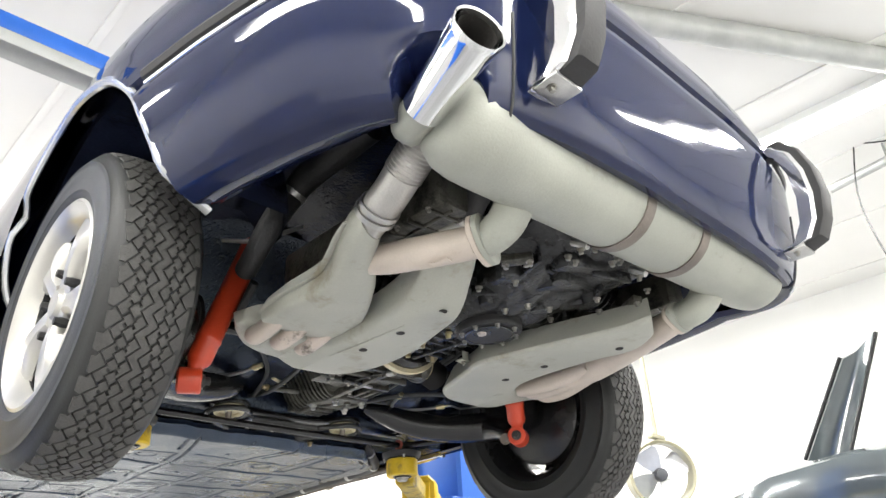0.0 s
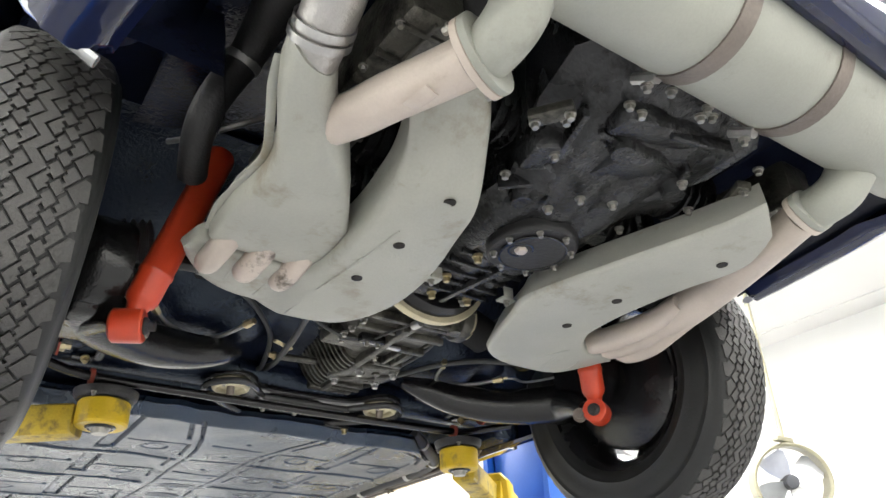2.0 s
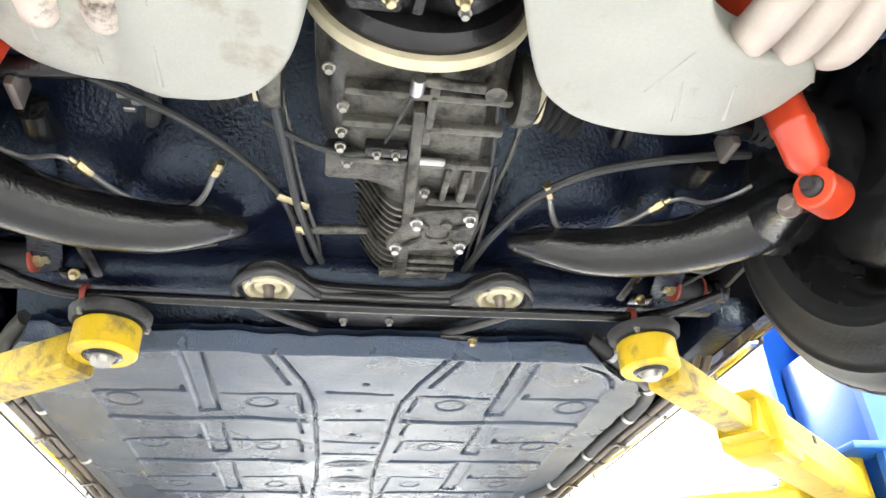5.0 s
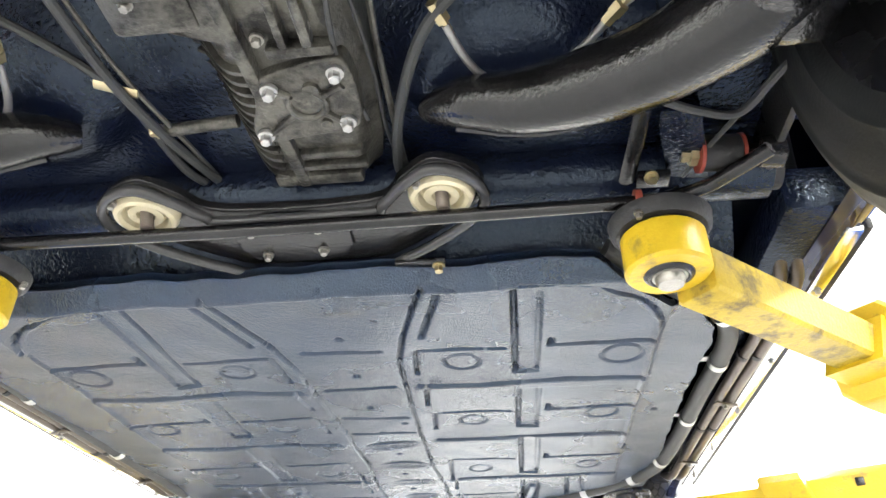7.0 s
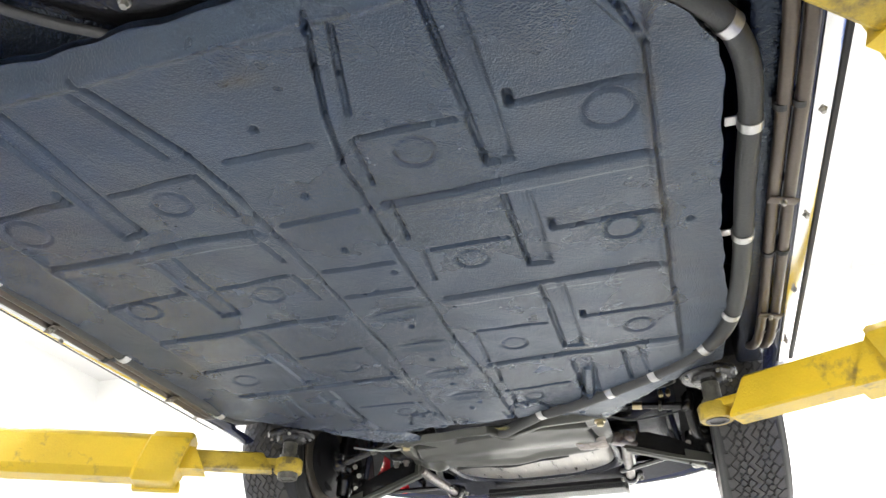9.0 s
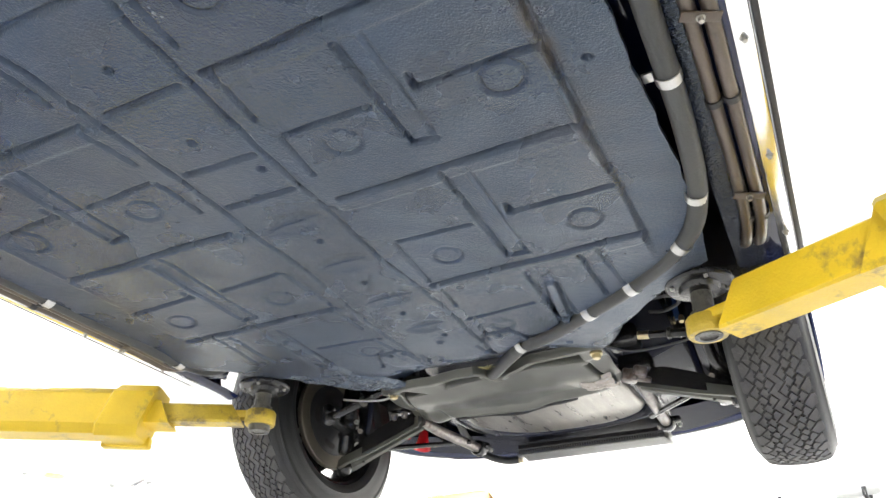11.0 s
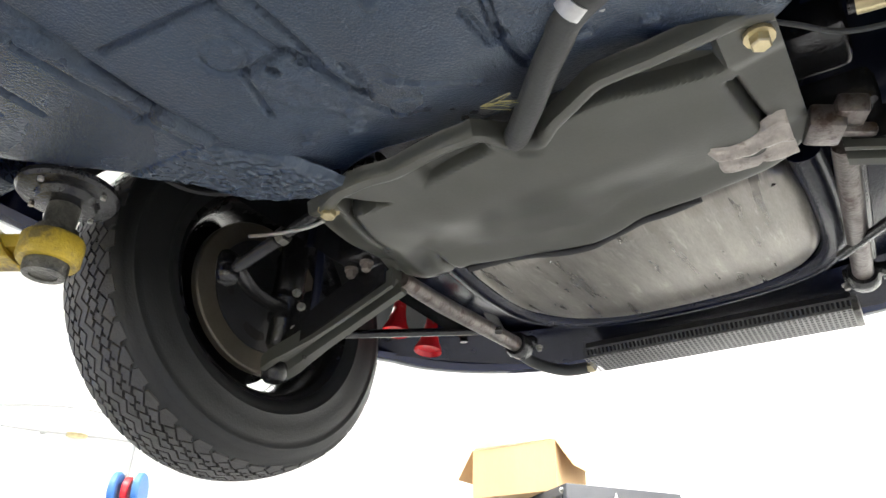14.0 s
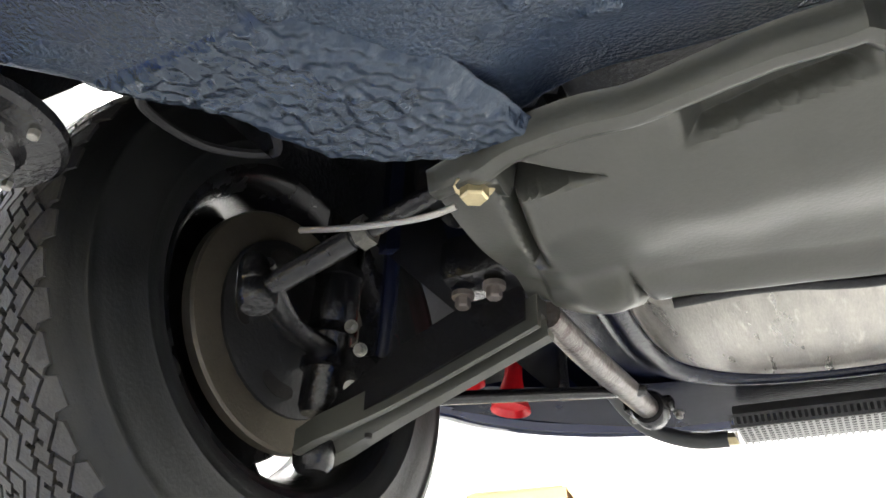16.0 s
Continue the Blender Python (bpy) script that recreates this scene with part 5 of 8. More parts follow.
# rear gearbox mount: black pressed bracket with two cream rubber mounts
def mount_bracket():
    bm = bmesh.new()
    MX = 0.020
    lower = [(-0.242, 0.425), (-0.236, 0.462), (-0.19, 0.515), (-0.13, 0.562), (-0.08, 0.584)]
    upper = [(-0.236, 0.405), (-0.215, 0.384), (-0.178, 0.374), (-0.140, 0.405), (-0.095, 0.447)]
    mirror = lambda pts: [(x + MX, y) for x, y in pts] + [(MX - x, y) for x, y in reversed(pts)]
    ribbon(bm, mirror(lower), mirror(upper), lambda x, y: 1.734, 0.012, 0.004)
    return bm


mb = part("gearbox_mount", mount_bracket(), BLACK_PAINT, car, "black pressed gearbox mount with cream rubbers")
bm = bmesh.new()                                                   # rolled rim round the bracket
half = [(0.09, 0.450), (0.115, 0.437), (0.145, 0.400), (0.178, 0.374), (0.215, 0.384), (0.240, 0.420), (0.236, 0.462), (0.19, 0.515), (0.13, 0.562), (0.08, 0.584)]
rim = spline([(x + 0.020, y, 1.719) for x, y in half + [(-x, y) for x, y in reversed(half)]], 6, True)
tube(bm, rim + rim[:2], 0.0075, 10, 1)
# the rim is black; its grey colour stands for the highlight along it
part("rolled_rim", bm, RIM_HIGHLIGHT, mb, "glossy black rolled rim, greyed for its highlight")
for s in (-1, 1):
    bm = bmesh.new()
    revolve(bm, [(0.0, 0.008), (0.010, 0.008), (0.012, 0.002), (0.022, 0.002), (0.024, 0.012), (0.028, 0.012), (0.029, -0.001), (0.033, -0.005), (0.038, -0.003), (0.041, 0.004), (0.042, 0.014)], 36, axis_pose((s * 0.189 + 0.020, 0.430, 1.719), (0, 0, 1)))
    part("rubber_mount", bm, CREAM, mb, "round cream rubber mount")
    bm = bmesh.new()
    tube(bm, [(s * 0.189 + 0.020, 0.430, 1.728), (s * 0.189 + 0.022, 0.436, 1.706)], 0.0085, 12, 1)
    part("stud", bm, STRAP, mb, "brown steel stud")
    for a in (0.9, 0.9 + math.pi):
        bolt(BOLT_SMALL, mb, (s * 0.189 + 0.020 + 0.044 * math.cos(a), 0.430 + 0.044 * math.sin(a), 1.717))
bm = bmesh.new()
shell(bm, [(-0.065, 0.47), (0.065, 0.47), (0.065, 0.56), (-0.065, 0.56)], lambda x, y: 1.726, 0.012, 0.004, 3)
part("centre_pad", bm, BLACK_PAINT, mb)
for x, y in ((-0.045, 0.545), (0.035, 0.54), (-0.05, 0.485), (0.04, 0.485)):
    bolt(BOLT_STEEL, mb, (x, y, 1.724))
bm = bmesh.new()
box(bm, (0.165, 0.572, 1.712), (0.07, 0.022, 0.006), bevel=0.002)
part("hook_plate", bm, BLACK_DUSTY, mb, "dusty black steel plate")
bolt(BOLT_BRASS, mb, (0.190, 0.572, 1.708))

# ---------------------------------------------------------------- rear suspension
def damper(lo, hi, side):
    """Orange-red telescopic damper: eye, neck and body."""
    lo, hi = Vector(lo), Vector(hi)
    d = (hi - lo).normalized()
    L = (hi - lo).length
    m = axis_pose(lo, d)
    bm = bmesh.new()
    revolve(bm, [(0.012, 0.012), (0.016, 0.028), (0.018, 0.034), (0.022, 0.038), (0.0255, 0.046), (0.0255, 0.085), (0.0272, 0.088), (0.0272, 0.094), (0.0258, 0.097), (0.0258, L - 0.01), (0.020, L)], 28, m)
    ob = part("damper", bm, ORANGE, car, "orange-red painted rear damper")
    bm = bmesh.new()
    ax = Vector((-side, -0.5, 0)).normalized()           # towards the middle of the car
    revolve(bm, [(0.0, -0.024), (0.022, -0.024), (0.0265, -0.020), (0.0265, 0.021), (0.024, 0.024), (0.014, 0.024), (0.014, 0.016), (0.0, 0.016)], 28, axis_pose(lo, ax))
    part("damper_eye", bm, ORANGE, ob, "orange-red lower eye")
    bm = bmesh.new()
    revolve(bm, [(0.0135, 0.015), (0.0135, 0.027), (0.011, 0.030), (0.008, 0.031), (0.008, 0.040), (0.0, 0.041)], 24, axis_pose(lo, ax))
    part("bush", bm, RUBBER, ob, "black rubber bush")
    return ob


for s, lo, hi in ((-1, (-0.488, 0.012, 1.643), (-0.400, -0.055, 1.955)), (1, (0.500, -0.004, 1.645), (0.405, -0.075, 1.955))):
    damper(lo, hi, s)
    # curved trailing arm
    bm = bmesh.new()
    tube(bm, [(s * 0.205, 0.318, 1.760), (s * 0.25, 0.292, 1.742), (s * 0.31, 0.282, 1.728), (s * 0.38, 0.255, 1.716), (s * 0.45, 0.215, 1.710), (s * 0.515, 0.155, 1.708), (s * 0.56, 0.09, 1.712)], [0.014, 0.028, 0.035, 0.040, 0.042, 0.045, 0.048], 22, 6)
    arm = part("trailing_arm", bm, ARM_BLACK, car, "glossy black curved trailing arm", angle=60)
    bm = bmesh.new()
    tube(bm, [(s * 0.24, 0.318, 1.735), (s * 0.33, 0.308, 1.710), (s * 0.42, 0.265, 1.695), (s * 0.50, 0.205, 1.690), (s * 0.56, 0.155, 1.69)], 0.005, 8, 5, flat=2.0)
    part("weld_seam", bm, ARM_BLACK, arm)
    bm = bmesh.new()
    box(bm, (s * 0.545, 0.11, 1.705), (0.07, 0.15, 0.08), bevel=0.022, seg=3)
    tube(bm, [(s * 0.525, 0.12, 1.70), (s * 0.505, 0.06, 1.68), (s * 0.49, 0.02, 1.655)], [0.040, 0.030, 0.020], 14, 4)
    revolve(bm, [(0.0, 0), (0.07, 0), (0.074, 0.01), (0.074, 0.07), (0.05, 0.09)], 28, axis_pose((s * 0.50, 0.045, 1.75), (s, 0, 0)))
    part("hub_carrier", bm, ARM_BLACK, arm, angle=60)
    bolt(hex_mesh("bolt", 0.011, 0.012, STRAP), arm, (s * 0.468, 0.018, 1.640), (-s, -0.6, 0))
    # spring plate, the rubber-bushed pivot, its bracket and strap on the torsion tube
    bm = bmesh.new()
    box(bm, (s * 0.612, 0.30, 1.790), (0.010, 0.38, 0.085), bevel=0.003)
    part("spring_plate", bm, BLACK_MATT, car, "flat black spring plate")
    BC = Vector((s * 0.545, 0.420, 1.750))
    bm = bmesh.new()
    revolve(bm, [(0.0, -0.024), (0.019, -0.024), (0.0225, -0.021), (0.0225, 0.021), (0.019, 0.024), (0, 0.024)], 24, axis_pose(BC, (s, 0.06, 0)))
    bush = part("pivot_bush", bm, RUBBER, car, "black pivot bush with red washers")
    for d in (-0.024, 0.024):
        bm = bmesh.new()
        revolve(bm, [(0.008, -0.002), (0.0238, -0.002), (0.0238, 0.002), (0.008, 0.002)], 24, axis_pose(BC + Vector((s * d, 0.06 * d, 0)), (s, 0.06, 0)), closed=True)
        part("washer", bm, WASHER_RED, bush, "dull red rubber washer")
    bm = bmesh.new()
    revolve(bm, [(0, -0.046), (0.010, -0.046), (0.010, -0.036), (0.015, -0.036), (0.015, -0.027), (0.0, -0.027)], 6, axis_pose(BC, (s, 0.06, 0)))
    part("pivot_nut", bm, BRASS, bush, "yellow passivated nut")
    bm = bmesh.new()
    revolve(bm, [(0, 0.026), (0.011, 0.026), (0.011, 0.044), (0.019, 0.046), (0.021, 0.072), (0.012, 0.078), (0, 0.08)], 18, axis_pose(BC, (s, 0.06, 0)))
    part("pivot_pin", bm, BLACK_DUSTY, bush)
    bm = bmesh.new()
    loft(bm, [[Vector((s * x, y, z)) for x, z in ((cx - w, 1.748), (cx + w, 1.744), (cx + w, 1.80), (cx - w, 1.80))] for cx, y, w in ((0.486, 0.335, 0.022), (0.490, 0.36, 0.024), (0.508, 0.43, 0.025), (0.520, 0.488, 0.024))])
    br = part("pivot_bracket", bm, NAVY_UNDER, car, "dark navy pivot bracket")
    bm = bmesh.new()
    tube(bm, [(s * 0.448, 0.335, 1.757), (s * 0.442, 0.42, 1.749), (s * 0.436, 0.50, 1.745)], 0.010, 8, 4, flat=0.35, up=(0, 0, 1))
    part("strap", bm, BLACK_DUSTY, br, "dusty black steel strap")
    bm = bmesh.new()
    box(bm, (s * 0.470, 0.452, 1.742), (0.040, 0.028, 0.008), bevel=0.002)
    part("lug", bm, BLACK_DUSTY, br)
    bolt(BOLT_BRASS, br, (s * 0.466, 0.441, 1.736), (0, -0.5, -0.85))
    bm = bmesh.new()
    revolve(bm, [(0.0, 0), (0.020, 0.0), (0.030, 0.008), (0.030, 0.05), (0.0, 0.05)], 22, axis_pose((s * 0.585, 0.487, 1.775), (s, 0, 0)))
    part("torsion_cover", bm, BLACK_MATT, car, "black torsion bar cover")
    # oil hose that drops beside the sill, with a brown sleeve and a bright clip
    bm = bmesh.new()
    tube(bm, [(s * 0.675, 0.535, 1.875), (s * 0.700, 0.600, 1.845), (s * 0.716, 0.640, 1.800), (s * 0.712, 0.690, 1.755)], 0.0115, 14, 5)
    oh = part("oil_hose", bm, RUBBER, car, "black rubber oil hose beside the sill")
    bm = bmesh.new()
    tube(bm, [(s * 0.703, 0.608, 1.838), (s * 0.714, 0.634, 1.808)], 0.0155, 14, 1)
    part("sleeve", bm, STRAP, oh, "brown rubber sleeve")
    bm = bmesh.new()
    tube(bm, [(s * 0.7155, 0.640, 1.800), (s * 0.7165, 0.650, 1.788)], 0.0132, 14, 1)
    part("clip", bm, STEEL, oh, "bright steel clip")
    # brake hose and hard line
    bm = bmesh.new()
    tube(bm, [(s * 0.237, 0.205, 1.768), (s * 0.256, 0.253, 1.764), (s * 0.279, 0.280, 1.762), (s * 0.317, 0.284, 1.762), (s * 0.369, 0.254, 1.764), (s * 0.401, 0.212, 1.766)], 0.0045, 10, 6)
    bh = part("brake_hose", bm, MESH_GREY, car, "grey braided brake hose with brass ends")
    for p, d in (((s * 0.231, 0.190, 1.770), (s * 0.4, 0.9, -0.1)), ((s * 0.404, 0.208, 1.766), (s * 0.6, -0.75, 0.1))):
        bm = bmesh.new()
        revolve(bm, [(0.0, -0.012), (0.007, -0.012), (0.007, 0.0), (0.0085, 0.0), (0.0085, 0.012), (0.004, 0.014), (0.004, 0.024)], 6, axis_pose(p, d))
        part("brass_union", bm, BRASS, bh, "brass union")
    bm = bmesh.new()
    tube(bm, [(s * 0.410, 0.203, 1.767), (s * 0.433, 0.186, 1.768), (s * 0.475, 0.192, 1.768), (s * 0.52, 0.17, 1.775), (s * 0.55, 0.10, 1.775)], 0.003, 8, 5)
    part("brake_line", bm, FLEX, car, "thin steel brake line")
    # drive shaft with ribbed boots
    bm = bmesh.new()
    tube(bm, [(s * 0.15, 0.03, 1.80), (s * 0.55, 0.045, 1.775)], 0.014, 14, 1)
    ds = part("drive_shaft", bm, BLACK_PAINT, car, "black drive shaft with ribbed boots")
    for x0, x1 in ((0.165, 0.235), (0.47, 0.55)):
        bm = bmesh.new()
        tube(bm, [(s * x0, 0.031, 1.800), (s * (x0 + x1) / 2, 0.036, 1.792), (s * x1, 0.042, 1.782)], 0.034, 20, 7, ribs=0.0045)
        part("rubber_boot", bm, RUBBER, ds, "ribbed black rubber boot")
    for x in (0.155, 0.54):
        bm = bmesh.new()
        revolve(bm, [(0.0, -0.012), (0.043, -0.012), (0.046, -0.008), (0.046, 0.008), (0.043, 0.012), (0, 0.012)], 26, axis_pose((s * x, 0.03 if x < 0.3 else 0.045, 1.80 if x < 0.3 else 1.776), (1, 0, 0)))
        part("joint_flange", bm, BRASS if x > 0.3 else ALLOY, ds, "round joint flange")
    bm = bmesh.new()
    revolve(bm, [(0.036, -0.004), (0.038, -0.004), (0.038, 0.004), (0.036, 0.004)], 24, axis_pose((s * 0.172, 0.031, 1.80), (1, 0, 0)), closed=True)
    part("boot_clip", bm, CREAM, ds, "pale boot clip")

# anti-roll bar across the car
bm = bmesh.new()
tube(bm, [(-0.590, 0.385, 1.724), (-0.555, 0.418, 1.720), (-0.525, 0.442, 1.717), (-0.47, 0.450, 1.708), (-0.38, 0.444, 1.702), (0.0, 0.446, 1.700), (0.38, 0.444, 1.702), (0.47, 0.450, 1.708), (0.525, 0.442, 1.717), (0.555, 0.418, 1.720), (0.590, 0.385, 1.724)], 0.0092, 12, 6)
part("anti_roll_bar", bm, BLACK_PAINT, car, "black anti-roll bar under the torsion tube")
for s in (-1, 1):
    bm = bmesh.new()
    revolve(bm, [(0.009, -0.004), (0.016, -0.004), (0.016, 0.004), (0.009, 0.004)], 18, axis_pose((s * 0.446, 0.449, 1.706), (1, 0, 0)), closed=True)
    part("bar_collar", bm, WASHER_RED, car, "dull red collar on the anti-roll bar")

# cables, wires and pipes round the gearbox
CABLES = [
    ([(-0.455, 0.02, 1.80), (-0.36, 0.075, 1.800), (-0.27, 0.135, 1.800), (-0.20, 0.21, 1.800), (-0.145, 0.29, 1.790), (-0.115, 0.40, 1.77), (-0.10, 0.47, 1.79)], 0.0055, HOSE, "thin black cable"),
    ([(-0.165, 0.02, 1.80), (-0.140, 0.15, 1.770), (-0.125, 0.25, 1.760), (-0.105, 0.35, 1.765), (-0.085, 0.46, 1.785)], 0.006, HOSE, "black control cable"),
    ([(-0.150, 0.02, 1.80), (-0.128, 0.17, 1.775), (-0.112, 0.26, 1.768), (-0.095, 0.36, 1.775), (-0.09, 0.45, 1.79)], 0.003, ALLOY, "thin bare cable"),
    ([(0.160, -0.02, 1.80), (0.165, 0.12, 1.790), (0.160, 0.25, 1.790), (0.163, 0.40, 1.775), (0.165, 0.47, 1.785)], 0.004, ALLOY, "thin bare cable"),
    ([(0.49, 0.085, 1.775), (0.41, 0.098, 1.772), (0.335, 0.118, 1.770), (0.272, 0.150, 1.770), (0.214, 0.212, 1.768), (0.174, 0.318, 1.768), (0.158, 0.40, 1.770), (0.152, 0.47, 1.785)], 0.0065, HOSE, "black sheathed cable"),
    ([(0.145, 0.15, 1.775), (0.152, 0.25, 1.775), (0.150, 0.36, 1.780), (0.155, 0.44, 1.785)], 0.0025, HOSE, "thin black wire"),
    ([(-0.02, 0.098, 1.745), (-0.06, 0.12, 1.752), (-0.11, 0.12, 1.765), (-0.17, 0.11, 1.79)], 0.004, HOSE, "black switch wire"),
    ([(0.012, -0.02, 1.742), (0.0, 0.03, 1.745), (-0.015, 0.08, 1.742)], 0.002, HOSE, "thin black wire"),
    ([(0.118, 0.02, 1.765), (0.13, 0.12, 1.755), (0.125, 0.22, 1.750), (0.135, 0.33, 1.765)], 0.003, HOSE, "thin black wire"),
    ([(0.345, 0.28, 1.93), (0.352, 0.22, 1.88), (0.345, 0.15, 1.87), (0.365, 0.08, 1.90)], 0.007, HOSE, "black rubber hose"),
    ([(0.362, 0.28, 1.93), (0.370, 0.22, 1.88), (0.362, 0.15, 1.87), (0.385, 0.08, 1.90)], 0.006, HOSE, "black rubber hose"),
    ([(-0.33, 0.30, 1.95), (-0.335, 0.23, 1.87), (-0.325, 0.16, 1.86), (-0.33, 0.06, 1.92)], 0.012, HOSE, "black rubber hose"),
    ([(-0.385, -0.215, 1.93), (-0.435, -0.20, 1.90), (-0.475, -0.16, 1.89), (-0.50, -0.10, 1.91)], 0.005, FLEX, "thin steel pipe"),
    ([(0.62, 0.20, 1.74), (0.58, 0.28, 1.745), (0.55, 0.34, 1.742), (0.50, 0.32, 1.73), (0.45, 0.29, 1.725)], 0.005, HOSE, "black brake pad wire"),
    ([(0.55, 0.34, 1.742), (0.52, 0.42, 1.745), (0.505, 0.47, 1.75)], 0.003, HOSE, "thin black wire"),
]
for pts, r, mt, lab in CABLES:
    bm = bmesh.new()
    tube(bm, pts, r, 8, 7)
    part("cable", bm, mt, car, lab)
for s in (-1, 1):
    bm = bmesh.new()
    tube(bm, [(s * 0.47, 0.27, 1.90), (s * 0.465, 0.20, 1.82), (s * 0.455, 0.13, 1.80)], 0.020, 14, 4)
    part("bump_stop", bm, BLACK_DUSTY, car, "black bump stop bracket")
    bm = bmesh.new()
    box(bm, (s * 0.445, 0.065, 1.775), (0.012, 0.045, 0.04), pose(0, 0, 0), bevel=0.004)
    part("bracket_tab", bm, STRAP, car, "tan steel tab")
bm = bmesh.new()
for dx, dy in ((0, 0), (0.016, 0.012), (0.004, 0.026)):
    box(bm, (-0.352 + dx, 0.13 + dy, 1.835), (0.016, 0.010, 0.012), pose(0, 0, 0), bevel=0.002)
part("wire_connectors", bm, STEEL, car, "small bright wire connectors")
bm = bmesh.new()
tube(bm, [(-0.153, 0.245, 1.768), (-0.110, 0.262, 1.764)], 0.007, 8, 1, flat=0.4)
part("cable_tie", bm, BRASS, car, "brass cable clip")

# oil hoses along the sides of the floor, with bright clips
OIL_R = [(0.42, 0.600, 1.735), (0.476, 0.634, 1.719), (0.524, 0.680, 1.715), (0.589, 0.744, 1.715), (0.622, 0.792, 1.715), (0.643, 0.864, 1.715), (0.649, 0.964, 1.715), (0.645, 1.113, 1.714), (0.641, 1.371, 1.708), (0.622, 1.56, 1.700), (0.570, 1.672, 1.696), (0.455, 1.775, 1.692), (0.345, 1.845, 1.690), (0.245, 1.908, 1.690), (0.160, 1.945, 1.691), (0.128, 1.976, 1.692), (0.096, 2.011, 1.696), (0.058, 2.056, 1.700), (0.020, 2.100, 1.706), (0.005, 2.118, 1.716)]
bm = bmesh.new()
tube(bm, OIL_R, [0.0165] * (len(OIL_R) - 5) + [0.0155] * 5, 16, 6)
hose_r = part("oil_hose", bm, HOSE, car, "thick black rubber oil hose held by bright clips")
OIL_L = [(-0.58, 0.60, 1.735), (-0.640, 0.70, 1.720), (-0.655, 0.9, 1.716), (-0.652, 1.2, 1.712), (-0.645, 1.5, 1.708), (-0.630, 1.70, 1.702), (-0.60, 1.78, 1.71), (-0.56, 1.80, 1.74)]
bm = bmesh.new()
tube(bm, OIL_L, 0.0165, 16, 6)
hose_l = part("oil_hose", bm, HOSE, car, "thick black rubber hose held by bright clips")


def clip(parent, p, d, tab):
    bm = bmesh.new()
    m = axis_pose(p, d)
    revolve(bm, [(0.0168, -0.009), (0.0184, -0.009), (0.0184, 0.009), (0.0168, 0.009)], 20, m, closed=True)
    q = m @ Vector((0, 0, 0))
    t = Vector(tab).normalized()
    box(bm, (0, 0, 0), (0.022, 0.018, 0.003), Matrix.Translation(q + t * 0.022 + Vector((0, 0, 0.006))) @ t.to_track_quat("X", "Z").to_matrix().to_4x4(), bevel=0.001)
    part("clip", bm, STEEL, parent, "bright steel hose clip")


for p, d, tb in (((0.474, 0.633, 1.719), (0.7, 0.7, 0), (-0.7, 0.7, 0)), ((0.618, 0.785, 1.715), (0.6, 0.8, 0), (-0.9, 0.3, 0)), ((0.649, 0.973, 1.715), (0, 1, 0), (-1, 0, 0)), ((0.643, 1.257, 1.711), (0, 1, 0), (-1, 0, 0)), ((0.625, 1.532, 1.701), (-0.2, 1, 0), (-1, 0, 0)),
                 ((0.572, 1.670, 1.696), (-0.6, 0.7, 0), (-0.5, -0.6, 0)), ((0.456, 1.775, 1.692), (-0.8, 0.5, 0), (0.5, 0.8, 0)), ((0.350, 1.842, 1.690), (-0.8, 0.5, 0), (0.5, 0.8, 0)), ((0.163, 1.939, 1.692), (-0.8, 0.5, 0), (0.6, 0.7, 0))):
    clip(hose_r, p, d, tb)
for p in ((-0.655, 0.98, 1.715), (-0.650, 1.33, 1.710), (-0.632, 1.69, 1.702)):
    clip(hose_l, p, (0, 1, 0), (1, 0, 0))
for s in (-1, 1):
    for k, x in enumerate((0.688, 0.712)):
        bm = bmesh.new()
        tube(bm, [(s * (x - 0.03), 0.62, 1.76), (s * x, 0.74, 1.718), (s * x, 1.2, 1.716), (s * x, 1.60, 1.716), (s * (x - 0.01), 1.72, 1.71), (s * (x - 0.02), 1.80, 1.745)], 0.010, 12, 5)
        pipe = part("oil_pipe", bm, OIL_PIPE, car, "brown bronzed metal oil pipe along the sill")
        for y in (0.95, 1.34, 1.66):
            bm = bmesh.new()
            revolve(bm, [(0.010, -0.006), (0.0125, -0.006), (0.0125, 0.006), (0.010, 0.006)], 14, axis_pose((s * x, y, 1.7165), (0, 1, 0)), closed=True)
            part("pipe_clip", bm, BLACK_MATT, pipe)
        if k == 0:
            for y in (1.17, 1.58):
                bm = bmesh.new()
                box(bm, (s * 0.700, y, 1.7045), (0.050, 0.016, 0.004), bevel=0.0015, rot=(0, 0, s * 25))
                part("pipe_bracket", bm, OIL_PIPE, pipe, "brown steel bracket across the two pipes")
                bolt(BOLT_SMALL, pipe, (s * 0.700, y, 1.702))

# ---------------------------------------------------------------- wheels
TR = 0.317                                      # tread radius


def tyre_profile():
    return [(0.190, -0.070), (0.196, -0.078), (0.215, -0.087), (0.221, -0.0878), (0.2225, -0.0893), (0.2245, -0.0893), (0.226, -0.0884), (0.245, -0.0905), (0.268, -0.0874), (0.277, -0.0856), (0.2785, -0.0868), (0.2815, -0.0862), (0.283, -0.0832), (0.294, -0.078), (0.3035, -0.070), (0.308, -0.058), (0.3105, -0.03), (0.311, 0.0),
            (0.3105, 0.03), (0.308, 0.058), (0.3035, 0.070), (0.294, 0.078), (0.283, 0.0832), (0.2815, 0.0862), (0.2785, 0.0868), (0.277, 0.0856), (0.268, 0.0874), (0.245, 0.0905), (0.226, 0.0884), (0.2245, 0.0893), (0.2225, 0.0893), (0.221, 0.0878), (0.215, 0.087), (0.196, 0.078), (0.190, 0.070)]


